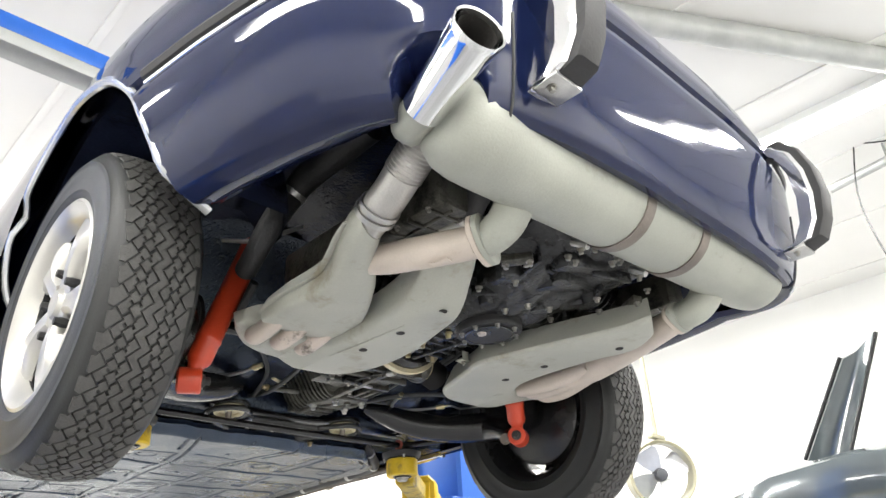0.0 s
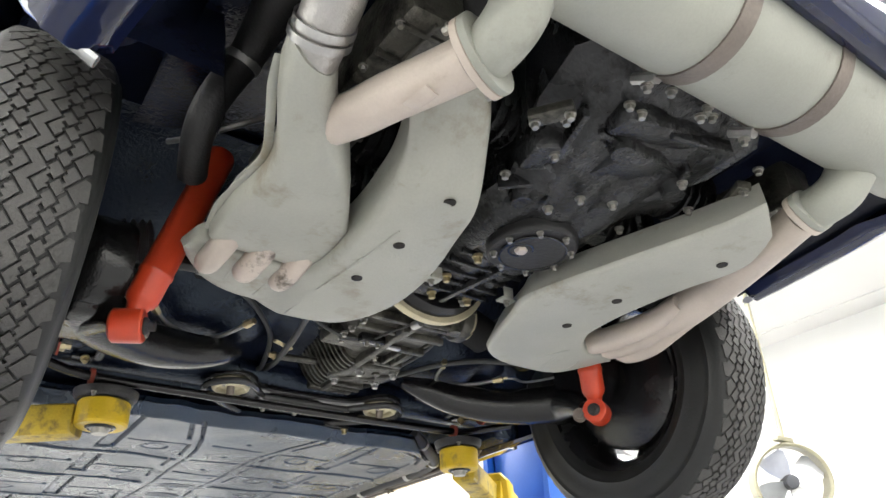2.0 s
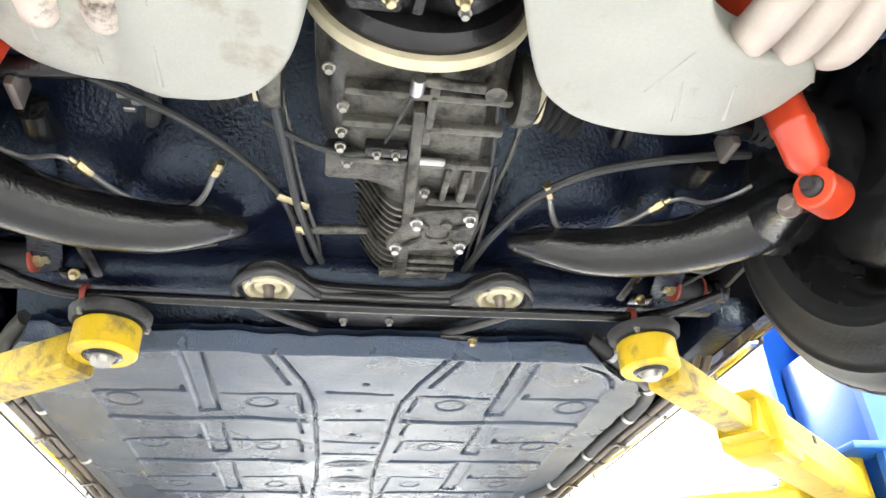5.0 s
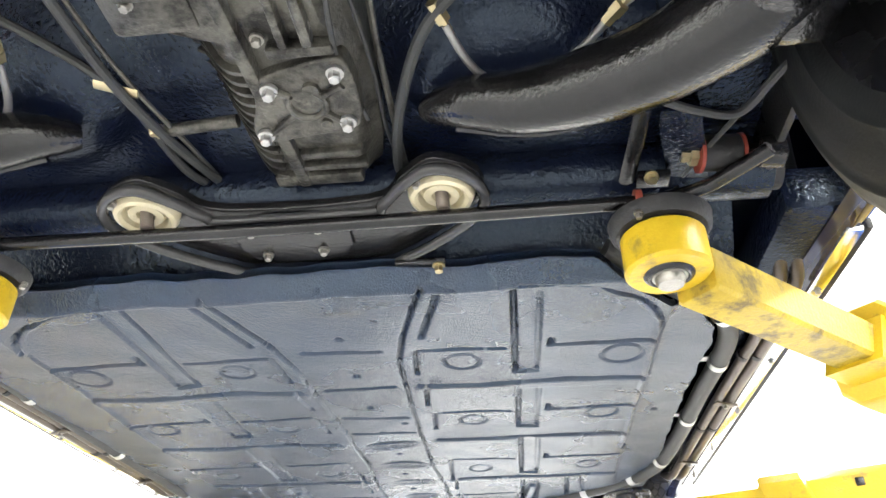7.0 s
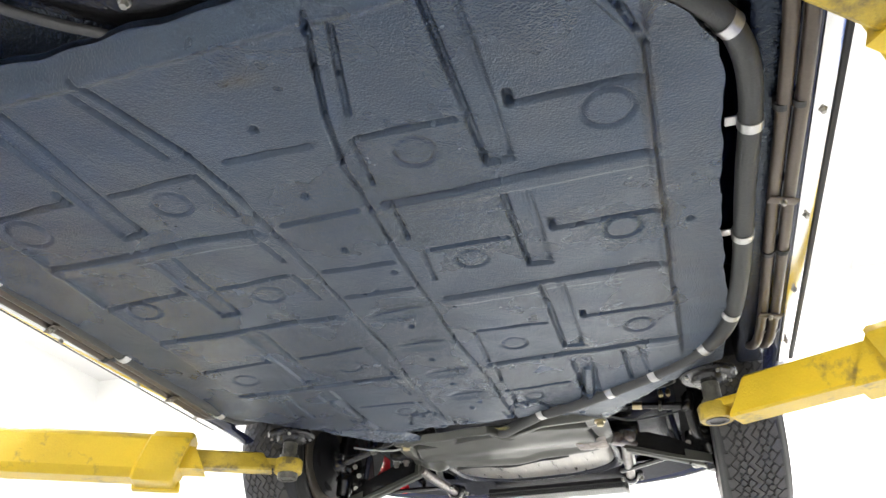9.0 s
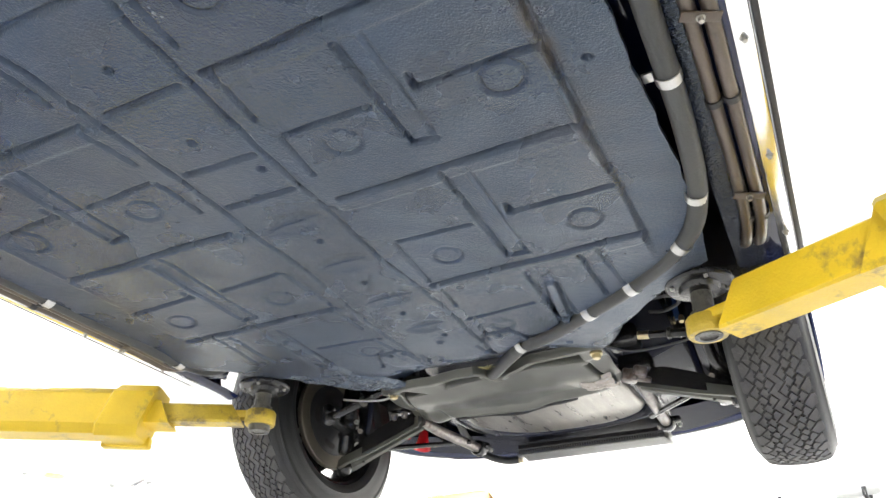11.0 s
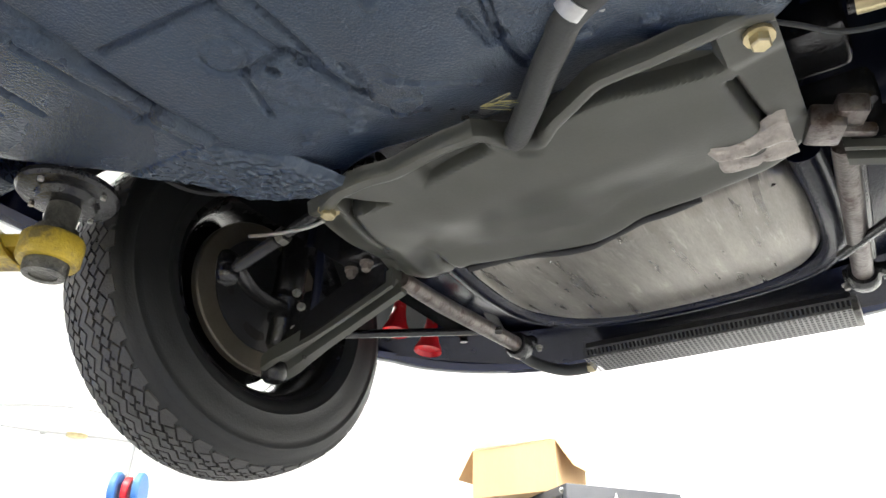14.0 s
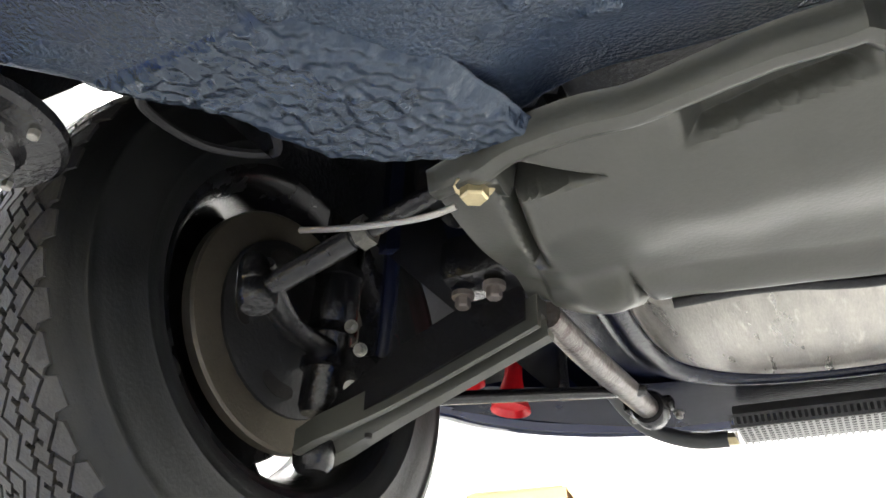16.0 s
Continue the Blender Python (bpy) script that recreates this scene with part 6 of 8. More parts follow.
def crown(w):
    """Radius of the tread's top at a place across it."""
    return TR - 0.0045 * (abs(w) / 0.05) ** 2 if abs(w) < 0.062 else TR - 0.0069 - (abs(w) - 0.062) * 0.62


def tread():
    """A zigzag centre rib, two columns of interlocking hooked blocks and slanted shoulder lugs, proud of the carcass."""
    bm = bmesh.new()
    N = 52                                               # blocks round the tyre
    pitch = 2 * math.pi / N

    def zig(v):
        f = v % 1.0
        return 0.0082 * (4 * f - 1 if f < 0.5 else 3 - 4 * f)

    def block(poly, every=1, start=0):
        # poly: (fraction of the pitch, metres across)
        k = len(poly)
        area = sum(poly[i][0] * poly[(i + 1) % k][1] - poly[(i + 1) % k][0] * poly[i][1] for i in range(k))
        if area < 0:
            poly = poly[::-1]
        for q in range(start, N, every):
            lo, hi = [], []
            for u, w in poly:
                a = (q + u) * pitch
                r = crown(w)
                hi.append(bm.verts.new((w, r * math.cos(a), r * math.sin(a))))
                lo.append(bm.verts.new((w * 1.004, (r - 0.0085) * math.cos(a), (r - 0.0085) * math.sin(a))))
            bm.faces.new(hi)
            for i in range(k):
                j = (i + 1) % k
                bm.faces.new((lo[i], lo[j], hi[j], hi[i]))

    hw, step, g = 0.0076, 0.0195, 0.052
    k = 0.0328                                           # how steeply the zigzag runs across
    turn = hw / k

    def both(poly, every=1, start=0):
        # the pattern is the same when the tyre is turned end for end
        block(poly, every, start)
        block([(0.5 - u, -w) for u, w in poly], every, start)

    block([(u, zig(u) - hw) for u in (0.0, 0.5, 1.0)] + [(u, zig(u) + hw) for u in (1.0, 0.5, 0.0)])
    for c in (1, 2):
        mid = c * step

        def edge(u, side):
            return (u, mid + side * hw + zig(u))

        def slot(u, side):
            # a blind slot square to the falling arm, listed along rising u
            f = 0.36 if side > 0 else 0.64
            base = u - turn if side > 0 else u
            p = (base + turn * f, mid - hw + zig(base) + hw * f)
            return [edge(u - g, side), (p[0] - g, p[1] + k * g), (p[0] + g, p[1] - k * g), edge(u + g, side)]

        inner = [edge(0.36 + g, -1), edge(0.5, -1)] + (slot(0.70, -1) if c == 2 else []) + [edge(1.0, -1), edge(1.36 - g, -1)]
        outer = [edge(0.36 - turn + g, 1), edge(0.5, 1)] + (slot(0.84, 1) if c == 1 else []) + [edge(1.0, 1), edge(1.36 - turn - g, 1)]
        both(inner + outer[::-1])
    # shoulder lugs of two lengths
    for start, w in ((0, 0.0700), (1, 0.0655)):
        both([(0.57, 0.0512 + zig(0.57)), (1.0, 0.0512 + zig(1.0)), (1.43, 0.0512 + zig(1.43)), (1.28, 0.060), (1.22, w), (0.52, w - 0.002), (0.46, 0.060)], 2, start)
    return bm


def wheel_meshes():
    out = {}
    bm = bmesh.new()
    revolve(bm, tyre_profile(), 96)
    out["tyre"] = mesh_of("tyre", bm, SIDEWALL, 50)
    out["tread"] = mesh_of("tread", tread(), TYRE, 20)
    # rim barrel: open to the inside (+x), spokes towards the outside (-x)
    bm = bmesh.new()
    revolve(bm, [(0.204, 0.080), (0.206, 0.076), (0.197, 0.070), (0.188, 0.060), (0.180, 0.030), (0.176, -0.02), (0.180, -0.055), (0.190, -0.066), (0.202, -0.074), (0.206, -0.080), (0.200, -0.084), (0.190, -0.078), (0.178, -0.066), (0.168, -0.05), (0.165, -0.02), (0.172, 0.04), (0.182, 0.066), (0.192, 0.078)], 72, closed=True)
    out["rim"] = mesh_of("wheel", bm, RIM_BACK, 45)
    bm = bmesh.new()
    revolve(bm, [(0.2065, -0.0775), (0.2075, -0.083), (0.201, -0.0865), (0.190, -0.081), (0.178, -0.0685), (0.1685, -0.052), (0.1675, -0.050), (0.170, -0.050)], 72)
    out["rim_lip"] = mesh_of("rim_lip", bm, RIM, 45)
    # five swept spokes and the hub
    bm = bmesh.new()
    for k in range(5):
        a = 2 * math.pi * k / 5 + 0.3
        rings = []
        for r, x, w, t in ((0.045, -0.050, 0.031, 0.016), (0.075, -0.056, 0.026, 0.015), (0.11, -0.058, 0.034, 0.014), (0.14, -0.056, 0.056, 0.013), (0.168, -0.050, 0.074, 0.012), (0.182, -0.046, 0.082, 0.010)):
            ring = []
            for dw, dx in ((-1, 0.6), (-0.85, -0.3), (-0.45, -1), (0, -0.75), (0.45, -1), (0.85, -0.3), (1, 0.6), (0.6, 1), (-0.6, 1)):
                p = Vector((x + dx * t, r, dw * w))
                ring.append(Matrix.Rotation(a, 3, "X") @ p)
            rings.append(ring)
        loft(bm, rings)
    revolve(bm, [(0.0, -0.070), (0.026, -0.070), (0.030, -0.066), (0.032, -0.062), (0.055, -0.060), (0.062, -0.052), (0.062, -0.03), (0.0, -0.03)], 40)
    out["wheel_centre"] = mesh_of("wheel_centre", bm, RIM, 40)
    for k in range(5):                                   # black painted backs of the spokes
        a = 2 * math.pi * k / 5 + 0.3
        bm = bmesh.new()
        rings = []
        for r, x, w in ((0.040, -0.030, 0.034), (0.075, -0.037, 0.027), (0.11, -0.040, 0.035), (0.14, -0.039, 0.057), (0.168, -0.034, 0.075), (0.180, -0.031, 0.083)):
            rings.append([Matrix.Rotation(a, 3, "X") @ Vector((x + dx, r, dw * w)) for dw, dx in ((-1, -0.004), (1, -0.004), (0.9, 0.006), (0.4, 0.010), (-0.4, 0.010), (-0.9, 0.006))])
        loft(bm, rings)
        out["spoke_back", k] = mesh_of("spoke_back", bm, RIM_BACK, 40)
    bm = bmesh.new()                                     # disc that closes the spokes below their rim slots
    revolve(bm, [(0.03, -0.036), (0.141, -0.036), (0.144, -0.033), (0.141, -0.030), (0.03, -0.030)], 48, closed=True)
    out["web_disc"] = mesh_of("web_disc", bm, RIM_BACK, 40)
    bm = bmesh.new()
    revolve(bm, [(0.0, -0.012), (0.008, -0.012), (0.010, 0), (0.010, 0.012)], 6)
    out["wheel_nut"] = mesh_of("wheel_nut", bm, BLACK_MATT)
    bm = bmesh.new()
    revolve(bm, [(0.080, 0.040), (0.144, 0.040), (0.147, 0.043), (0.147, 0.055), (0.144, 0.058), (0.100, 0.058), (0.098, 0.052)], 56)
    out["brake_disc"] = mesh_of("brake_disc", bm, DISC, 30)
    bm = bmesh.new()
    revolve(bm, [(0.109, 0.056), (0.108, 0.062), (0.096, 0.066), (0.070, 0.068), (0.055, 0.078), (0.040, 0.084), (0.0, 0.086)], 40)
    out["brake_shield"] = mesh_of("brake_shield", bm, BLACK_MATT, 30)
    bm = bmesh.new()
    ring = [(0.013 * math.cos(a) * 1.9, 0.013 * math.sin(a)) for a in (2 * math.pi * q / 18 for q in range(18))]
    loft(bm, [[Vector((0.0665 + d, 0.082 + y, z)) for z, y in ring] for d in (-0.004, 0.001)])
    out["vent_hole"] = mesh_of("vent_hole", bm, SOOT)
    bm = bmesh.new()
    revolve(bm, [(0.0, 0.060), (0.050, 0.060), (0.055, 0.045), (0.140, 0.040), (0.150, 0.034), (0.150, 0.0)], 48)
    revolve(bm, [(0.120, 0.0), (0.135, 0.0), (0.135, 0.012), (0.120, 0.012)], 48, closed=True)
    out["brake_drum"] = mesh_of("brake_drum", bm, BLACK_DUSTY, 30)
    return out


WM = wheel_meshes()
WHEELS = [(-1, (-0.676, 0.072, 1.764), -1.0, 0.0, 33.0), (1, (0.662, 0.020, 1.738), 3.0, -2.0, 37.8), (-1, (-0.685, 2.335, 1.742), 3.0, -4.0, 39.8), (1, (0.664, 2.336, 1.787), -1.0, -1.0, 20.0)]
for s, c, camber, toe, spin in WHEELS:
    turn = Matrix.Rotation(radians(180), 4, "Z") if s > 0 else Matrix()
    m = Matrix.Translation(c) @ Matrix.Rotation(radians(toe), 4, "Z") @ Matrix.Rotation(radians(-camber), 4, "Y") @ turn @ Matrix.Rotation(radians(spin), 4, "X")
    w = part("wheel", WM["rim"], None, car, "alloy road wheel with a worn zigzag-tread tyre", m)
    for nm, lab in (("tyre", "black tyre with a worn zigzag tread"), ("tread", "zigzag tread blocks"), ("rim_lip", "silver rim lip"), ("wheel_centre", "silver five-spoke centre"), ("web_disc", "black inner disc of the wheel"), ("brake_disc", "brown-grey brake disc") if c[1] > 1 else ("brake_drum", "dusty black rear brake shield")):
        ob = part(nm, WM[nm], None, w, lab, m)
        if nm == "tread":
            tagged(ob, kind="stuff")
        if nm == "brake_disc":
            part("brake_shield", WM["brake_shield"], None, w, "black brake shield", m)
            for k in range(5):
                part("vent_hole", WM["vent_hole"], None, w, "", m @ Matrix.Rotation(2 * math.pi * k / 5, 4, "X"))
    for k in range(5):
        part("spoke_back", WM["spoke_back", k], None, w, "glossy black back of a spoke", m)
        a = 2 * math.pi * (k + 0.5) / 5 + 0.3
        part("wheel_nut", WM["wheel_nut"], None, w, "dark wheel nut", m @ Matrix.Translation((-0.062, 0.065 * math.cos(a), 0.065 * math.sin(a))))

# ---------------------------------------------------------------- front end
GUARD_REAR = [(-0.31, 2.105), (-0.235, 2.068), (-0.185, 2.066), (-0.148, 2.072), (-0.06, 2.060), (-0.012, 2.058), (-0.002, 2.098), (0.035, 2.112), (0.069, 2.080), (0.135, 2.044), (0.19, 2.044), (0.27, 2.036), (0.31, 2.052)]
GUARD_FRONT = [(-0.31, 2.300), (-0.285, 2.322), (-0.255, 2.334), (-0.215, 2.330), (-0.18, 2.333), (-0.09, 2.345), (-0.03, 2.360), (0.003, 2.364), (0.05, 2.349), (0.086, 2.331), (0.174, 2.318), (0.288, 2.288), (0.31, 2.270)]


def at_x(line, x):
    return float(np.interp(x, [p[0] for p in line], [p[1] for p in line]))


def steering_guard():
    """The dented plate below the steering rack: rear flange, two pressed pockets, grooved corners and a rolled front edge."""
    nx, ny = 320, 160
    rows = []
    rear = [sum(at_x(GUARD_REAR, -0.31 + 0.62 * i / (nx - 1) + d) for d in (-0.008, 0, 0.008)) / 3 for i in range(nx)]
    front = [sum(at_x(GUARD_FRONT, -0.31 + 0.62 * i / (nx - 1) + d) for d in (-0.012, 0, 0.012)) / 3 for i in range(nx)]
    for j in range(ny):
        f = j / (ny - 1)
        row = []
        for i in range(nx):
            x = -0.31 + 0.62 * i / (nx - 1)
            ax, r = abs(x), rear[i]
            y = r + (front[i] - r) * f
            ridge = 2.108 - 0.018 * math.exp(-((x - 0.12) / 0.06) ** 2) + 0.016 * math.exp(-((x + 0.14) / 0.08) ** 2)
            z = 1.700 - 0.008 * math.exp(-((y - 2.19) / 0.055) ** 2) + 0.010 * smooth(0.25, 0.31, ax)
            z += 0.014 * smooth(0.007, 0.0, y - r) - 0.004 * smooth(0.0, 0.008, y - r) * smooth(0.022, 0.014, y - r)              # rear flange
            if x > 0.02:                                                                                                          # pressed pockets
                z += 0.024 * smooth(r + 0.018, r + 0.023, y) * smooth(ridge + 0.001, ridge - 0.005, y) * smooth(0.080, 0.115, x) * smooth(0.258, 0.246, x)
            else:
                z += 0.045 * smooth(-0.253, -0.246, x) * smooth(-0.180, -0.192, x) * smooth(2.134, 2.129, y) * smooth(0.0, 0.006, y - max(r + 0.018, 2.088 + 0.84 * (x + 0.231)))
                z += 0.018 * smooth(-0.134, -0.112, x) * smooth(-0.010, -0.030, x) * smooth(r + 0.018, r + 0.026, y) * smooth(0.002, -0.006, y - 2.129 + 0.2 * (x + 0.129))
            z += 0.036 * math.exp(-((ax - 0.254 - 0.17 * (y - 2.13)) / 0.0048) ** 2) * smooth(2.12, 2.13, y) * smooth(2.242, 2.232, y)  # corner grooves
            z += 0.004 * smooth(0.256, 0.262, ax - 0.17 * (y - 2.13)) * smooth(2.10, 2.12, y)                                     # flap beyond the groove
            z -= 0.020 * math.exp(-((x + 0.235) / 0.034) ** 2 - ((y - 2.295) / 0.022) ** 2)                                       # boss at one end
            z += 0.012 * math.exp(-((x + 0.208 - 0.12 * (y - 2.30)) / 0.005) ** 2 - ((y - 2.303) / 0.026) ** 2)                    # fold beside it
            z += 0.020 * math.exp(-((x - 0.018) / 0.024) ** 2) * smooth(0.030, 0.0, y - r)                                        # notch for the hose
            z += 0.014 * smooth(0.965, 1.0, f) - 0.009 * smooth(0.80, 0.955, f)                                                   # rolled front edge
            z += 0.0035 * noise.noise((x * 6, y * 8, 2)) + 0.0012 * noise.noise((x * 22, y * 22, 8))
            row.append(Vector((x, y, z)))
        rows.append(row)
    bm = bmesh.new()
    loft(bm, rows, closed=False)
    me_faces = list(bm.faces)
    bmesh.ops.recalc_face_normals(bm, faces=me_faces)
    bmesh.ops.solidify(bm, geom=me_faces, thickness=0.003)
    return bm


guard = part("steering_guard", steering_guard(), GUARD, car, "dented grey-brown steering guard plate with a brass bolt at each corner", angle=32)
for x, y in ((-0.272, 2.106), (0.292, 2.078)):
    bolt(hex_mesh("bolt", 0.0105, 0.012, BRASS), guard, (x, y, 1.698))
# added black strip draws the shade in the gap between guard and tank
bm = bmesh.new()
tube(bm, [(x, at_x(GUARD_FRONT, x) + 0.003, 1.691 + 0.002 * math.sin(x * 40)) for x in (-0.188, -0.165, -0.13, -0.09, -0.06, -0.03, 0.0, 0.025, 0.05, 0.086, 0.12, 0.165)], 0.0055, 10, 5)
part("gap_shade_strip", bm, BLACK_MATT, guard, "black strip standing in for the shade before the tank")
# dry grass caught behind the guard
rng = random.Random(4)
bm = bmesh.new()
for k in range(9):
    x, y = 0.012 + 0.006 * rng.random(), 2.024 + 0.006 * rng.random()
    tube(bm, [(x, y, 1.696), (x + 0.010 + 0.02 * rng.random(), y + rng.uniform(-0.012, 0.012), 1.686 + 0.006 * rng.random()), (x + 0.022 + 0.022 * rng.random(), y + rng.uniform(-0.014, 0.014), 1.690 + 0.006 * rng.random())], 0.0004, 5, 4)
part("grass_tuft", bm, DRY_GRASS, guard, "pale dry grass caught behind the guard")
# crushed bare-metal corner of the guard
bm = bmesh.new()
rows = []
for j in range(24):
    g = j / 23
    row = []
    for i in range(30):
        u = i / 29
        x, y = 0.197 + 0.094 * u, 2.212 + 0.072 * g + 0.012 * math.sin(u * 5) * (1 - g)
        z = 1.687 + 0.012 * smooth(0.12, 0.0, u) + 0.010 * smooth(0.10, 0.0, g) - 0.006 * math.exp(-((g - 0.25 - 0.2 * u) / 0.10) ** 2) + 0.006 * math.exp(-((g - 0.55 - 0.1 * u) / 0.12) ** 2) + 0.003 * noise.noise((u * 5, g * 5, 4)) + 0.010 * smooth(0.9, 1.0, g)
        row.append(Vector((x, y, z)))
    rows.append(row)
loft(bm, rows, closed=False)
part("crushed_corner", bm, WORN_EDGE, guard, "crumpled bare metal corner", angle=40)
bm = bmesh.new()
shell(bm, [(-0.262, 2.46), (-0.268, 2.55), (-0.262, 2.68), (-0.215, 2.775), (-0.12, 2.812), (0.0, 2.82), (0.13, 2.805), (0.225, 2.765), (0.268, 2.68), (0.275, 2.55), (0.272, 2.46), (0.23, 2.405), (0.0, 2.420), (-0.22, 2.432)],
      lambda x, y: 1.742 + 0.030 * smooth(2.55, 2.85, y) + 0.01 * smooth(0.1, 0.27, abs(x)), 0.08, 0.022, 6)
tank = part("fuel_tank", bm, TANK, car, "brushed grey metal tank bottom with scratch marks")
bm = bmesh.new()
pts = [(-0.278, 2.40), (-0.287, 2.56), (-0.28, 2.70), (-0.226, 2.80), (-0.12, 2.838), (0.0, 2.847), (0.13, 2.832), (0.238, 2.79), (0.286, 2.70), (0.294, 2.56), (0.288, 2.40)]
tube(bm, [(x, y, 1.768 + 0.020 * smooth(2.55, 2.85, y)) for x, y in pts], 0.022, 14, 6, flat=0.7)
part("tank_flange", bm, NAVY_SMOOTH, car, "dark navy rolled flange round the tank")

for s in (-1, 1):
    P, F_, BJ = Vector((-0.300, 2.310, 1.684) if s < 0 else (0.335, 2.310, 1.700)), Vector((s * 0.312, 2.735, 1.725)), Vector((s * 0.566, 2.325, 1.592 if s < 0 else 1.632))
    # lower arm, a tapering pressed channel from the inner pivot to the ball joint
    bm = bmesh.new()
    rings = []
    for f in (0, 0.06, 0.2, 0.4, 0.6, 0.78, 0.9, 1.0):
        c = P.lerp(BJ, f)
        w = float(np.interp(f, [0, 0.3, 0.7, 0.88, 1.0], [0.020, 0.020, 0.024, 0.036, 0.034]))
        h = float(np.interp(f, [0, 0.5, 1.0], [0.015, 0.015, 0.011]))
        rings.append([c + Vector((0, dy * w, dz * h)) for dy, dz in ((-1, 1.2), (-1, -0.9), (-0.82, -1.0), (-0.62, -0.9), (-0.5, 0.1), (0.1, 0.1), (0.3, -0.9), (0.9, -1.0), (1, -0.8), (1, 1.2))])
    loft(bm, rings)
    arm = part("lower_arm", bm, GUARD, car, "grey-black pressed lower suspension arm")
    # black plate added on the arm's rear face, its shade put into the colour
    bm = bmesh.new()
    rings = []
    for f, up in ((0.04, 0.030), (0.3, 0.046), (0.6, 0.042), (0.82, 0.030), (0.9, 0.016)):
        c = P.lerp(BJ, f)
        rings.append([c + Vector((0, dy, dz)) for dy, dz in ((-0.0265, -0.004), (-0.0225, -0.004), (-0.0225, up), (-0.0265, up))])
    loft(bm, rings)
    part("shaded_web", bm, BLACK_PAINT, arm, "black plate for the arm's shaded rear face")
    bm = bmesh.new()
    revolve(bm, [(0, -0.016), (0.016, -0.016), (0.021, -0.010), (0.023, 0.006), (0.020, 0.022), (0.012, 0.035), (0, 0.04)], 20, axis_pose(BJ + Vector((0, 0, -0.006)), (0, 0, 1)))
    part("ball_joint", bm, BLACK_DUSTY, arm, "dark ball joint nut")
    bm = bmesh.new()
    revolve(bm, [(0, 0), (0.004, 0), (0.004, 0.004)], 12, axis_pose(P.lerp(BJ, 0.74) + Vector((0, 0, -0.0185)), (0, 0, 1)))
    part("hole", bm, SOOT, arm)
    # torsion tube leg forward, its strap, end clamp and cross brace
    bm = bmesh.new()
    tube(bm, [P + Vector((0, 0.004, 0.006)), P.lerp(F_, 0.3), P.lerp(F_, 0.6), F_], [0.0135, 0.0150, 0.0155, 0.0155], 16, 4)
    leg = part("torsion_leg", bm, BARE_ARM, car, "worn bare steel torsion bar tube")
    bm = bmesh.new()
    tube(bm, [P + Vector((s * 0.014, 0.02, 0.012)), P.lerp(F_, 0.9) + Vector((s * 0.016, 0, 0.014))], 0.008, 8, 2)
    part("strap", bm, BLACK_PAINT, leg)
    bm = bmesh.new()
    revolve(bm, [(0.0, -0.02), (0.022, -0.02), (0.026, -0.012), (0.026, 0.012), (0.023, 0.02), (0.0, 0.022)], 20, axis_pose(F_, F_ - P))
    box(bm, F_ + Vector((s * 0.005, 0.016, 0.012)), (0.07, 0.026, 0.018), bevel=0.005)
    part("end_clamp", bm, BLACK_DUSTY, leg)
    for dx in (-0.028, 0.034):
        bolt(BOLT_STEEL, leg, F_ + Vector((dx, 0.022, -0.002)))
    bm = bmesh.new()
    tube(bm, [P.lerp(BJ, 0.60) + Vector((0, 0.012, 0.006)), F_ + Vector((-s * 0.02, -0.115, -0.012))], 0.0075, 10, 1)
    part("cross_brace", bm, BLACK_PAINT, arm, "thin black brace rod")
    # cross-member end with its bolts
    bm = bmesh.new()
    box(bm, (s * 0.340, 2.275, 1.735), (0.085, 0.06, 0.05), bevel=0.012)
    box(bm, (s * 0.330, 2.21, 1.785), (0.08, 0.08, 0.05), bevel=0.012)
    xm = part("cross_member", bm, BLACK_PAINT, car, "black front cross-member end")
    if s < 0:
        for dx, dy in ((0.33, 2.262), (0.365, 2.268)):
            bolt(hex_mesh("bolt", 0.0075, 0.012, STRAP), xm, (s * dx, dy, 1.702))
    else:
        bm = bmesh.new()
        for c, d in (((0.322, 2.262, 1.704), (0.040, 0.050, 0.030)), ((0.350, 2.255, 1.708), (0.034, 0.040, 0.026)), ((0.345, 2.275, 1.698), (0.056, 0.016, 0.016))):
            box(bm, c, d, bevel=0.006, rot=(8, 10, 20))
        part("pivot_clamp", bm, BARE_ARM, xm, "worn grey steel pivot clamp")
    # strut
    bm = bmesh.new()
    revolve(bm, [(0, 0.0), (0.020, 0.0), (0.024, 0.008), (0.024, 0.10), (0.027, 0.105), (0.027, 0.17), (0.025, 0.175), (0.025, 0.36), (0, 0.36)], 22, axis_pose((s * 0.570, 2.33, 1.632), (s * -0.05, 0, 1)))
    st = part("strut", bm, BLACK_PAINT, car, "glossy black suspension strut")
    bm = bmesh.new()
    for k, (dx, dy, dz) in enumerate(((-0.035, 0.02, 0.03), (-0.05, 0.03, 0.06), (-0.045, 0.035, 0.01))):
        box(bm, (s * (0.570 + dx), 2.33 + dy, 1.65 + dz), (0.03, 0.05, 0.05), bevel=0.008)
    part("calliper_bracket", bm, BLACK_DUSTY, st)
    for dz in (0.055, 0.095, 0.165):
        bm = bmesh.new()
        revolve(bm, [(0.022, -0.006), (0.029, -0.005), (0.029, 0.005), (0.022, 0.006)], 22, axis_pose(Vector((s * 0.570, 2.33, 1.632)) + Vector((s * -0.05, 0, 1)).normalized() * dz, (s * -0.05, 0, 1)), closed=True)
        part("strut_collar", bm, BLACK_PAINT, st)
    bm = bmesh.new()
    revolve(bm, [(0, -0.02), (0.013, -0.02), (0.015, -0.016), (0.015, 0.016), (0.013, 0.02), (0, 0.02)], 18, axis_pose((s * 0.492, 2.325, 1.668), (0.2 * s, -1, -0.2)))
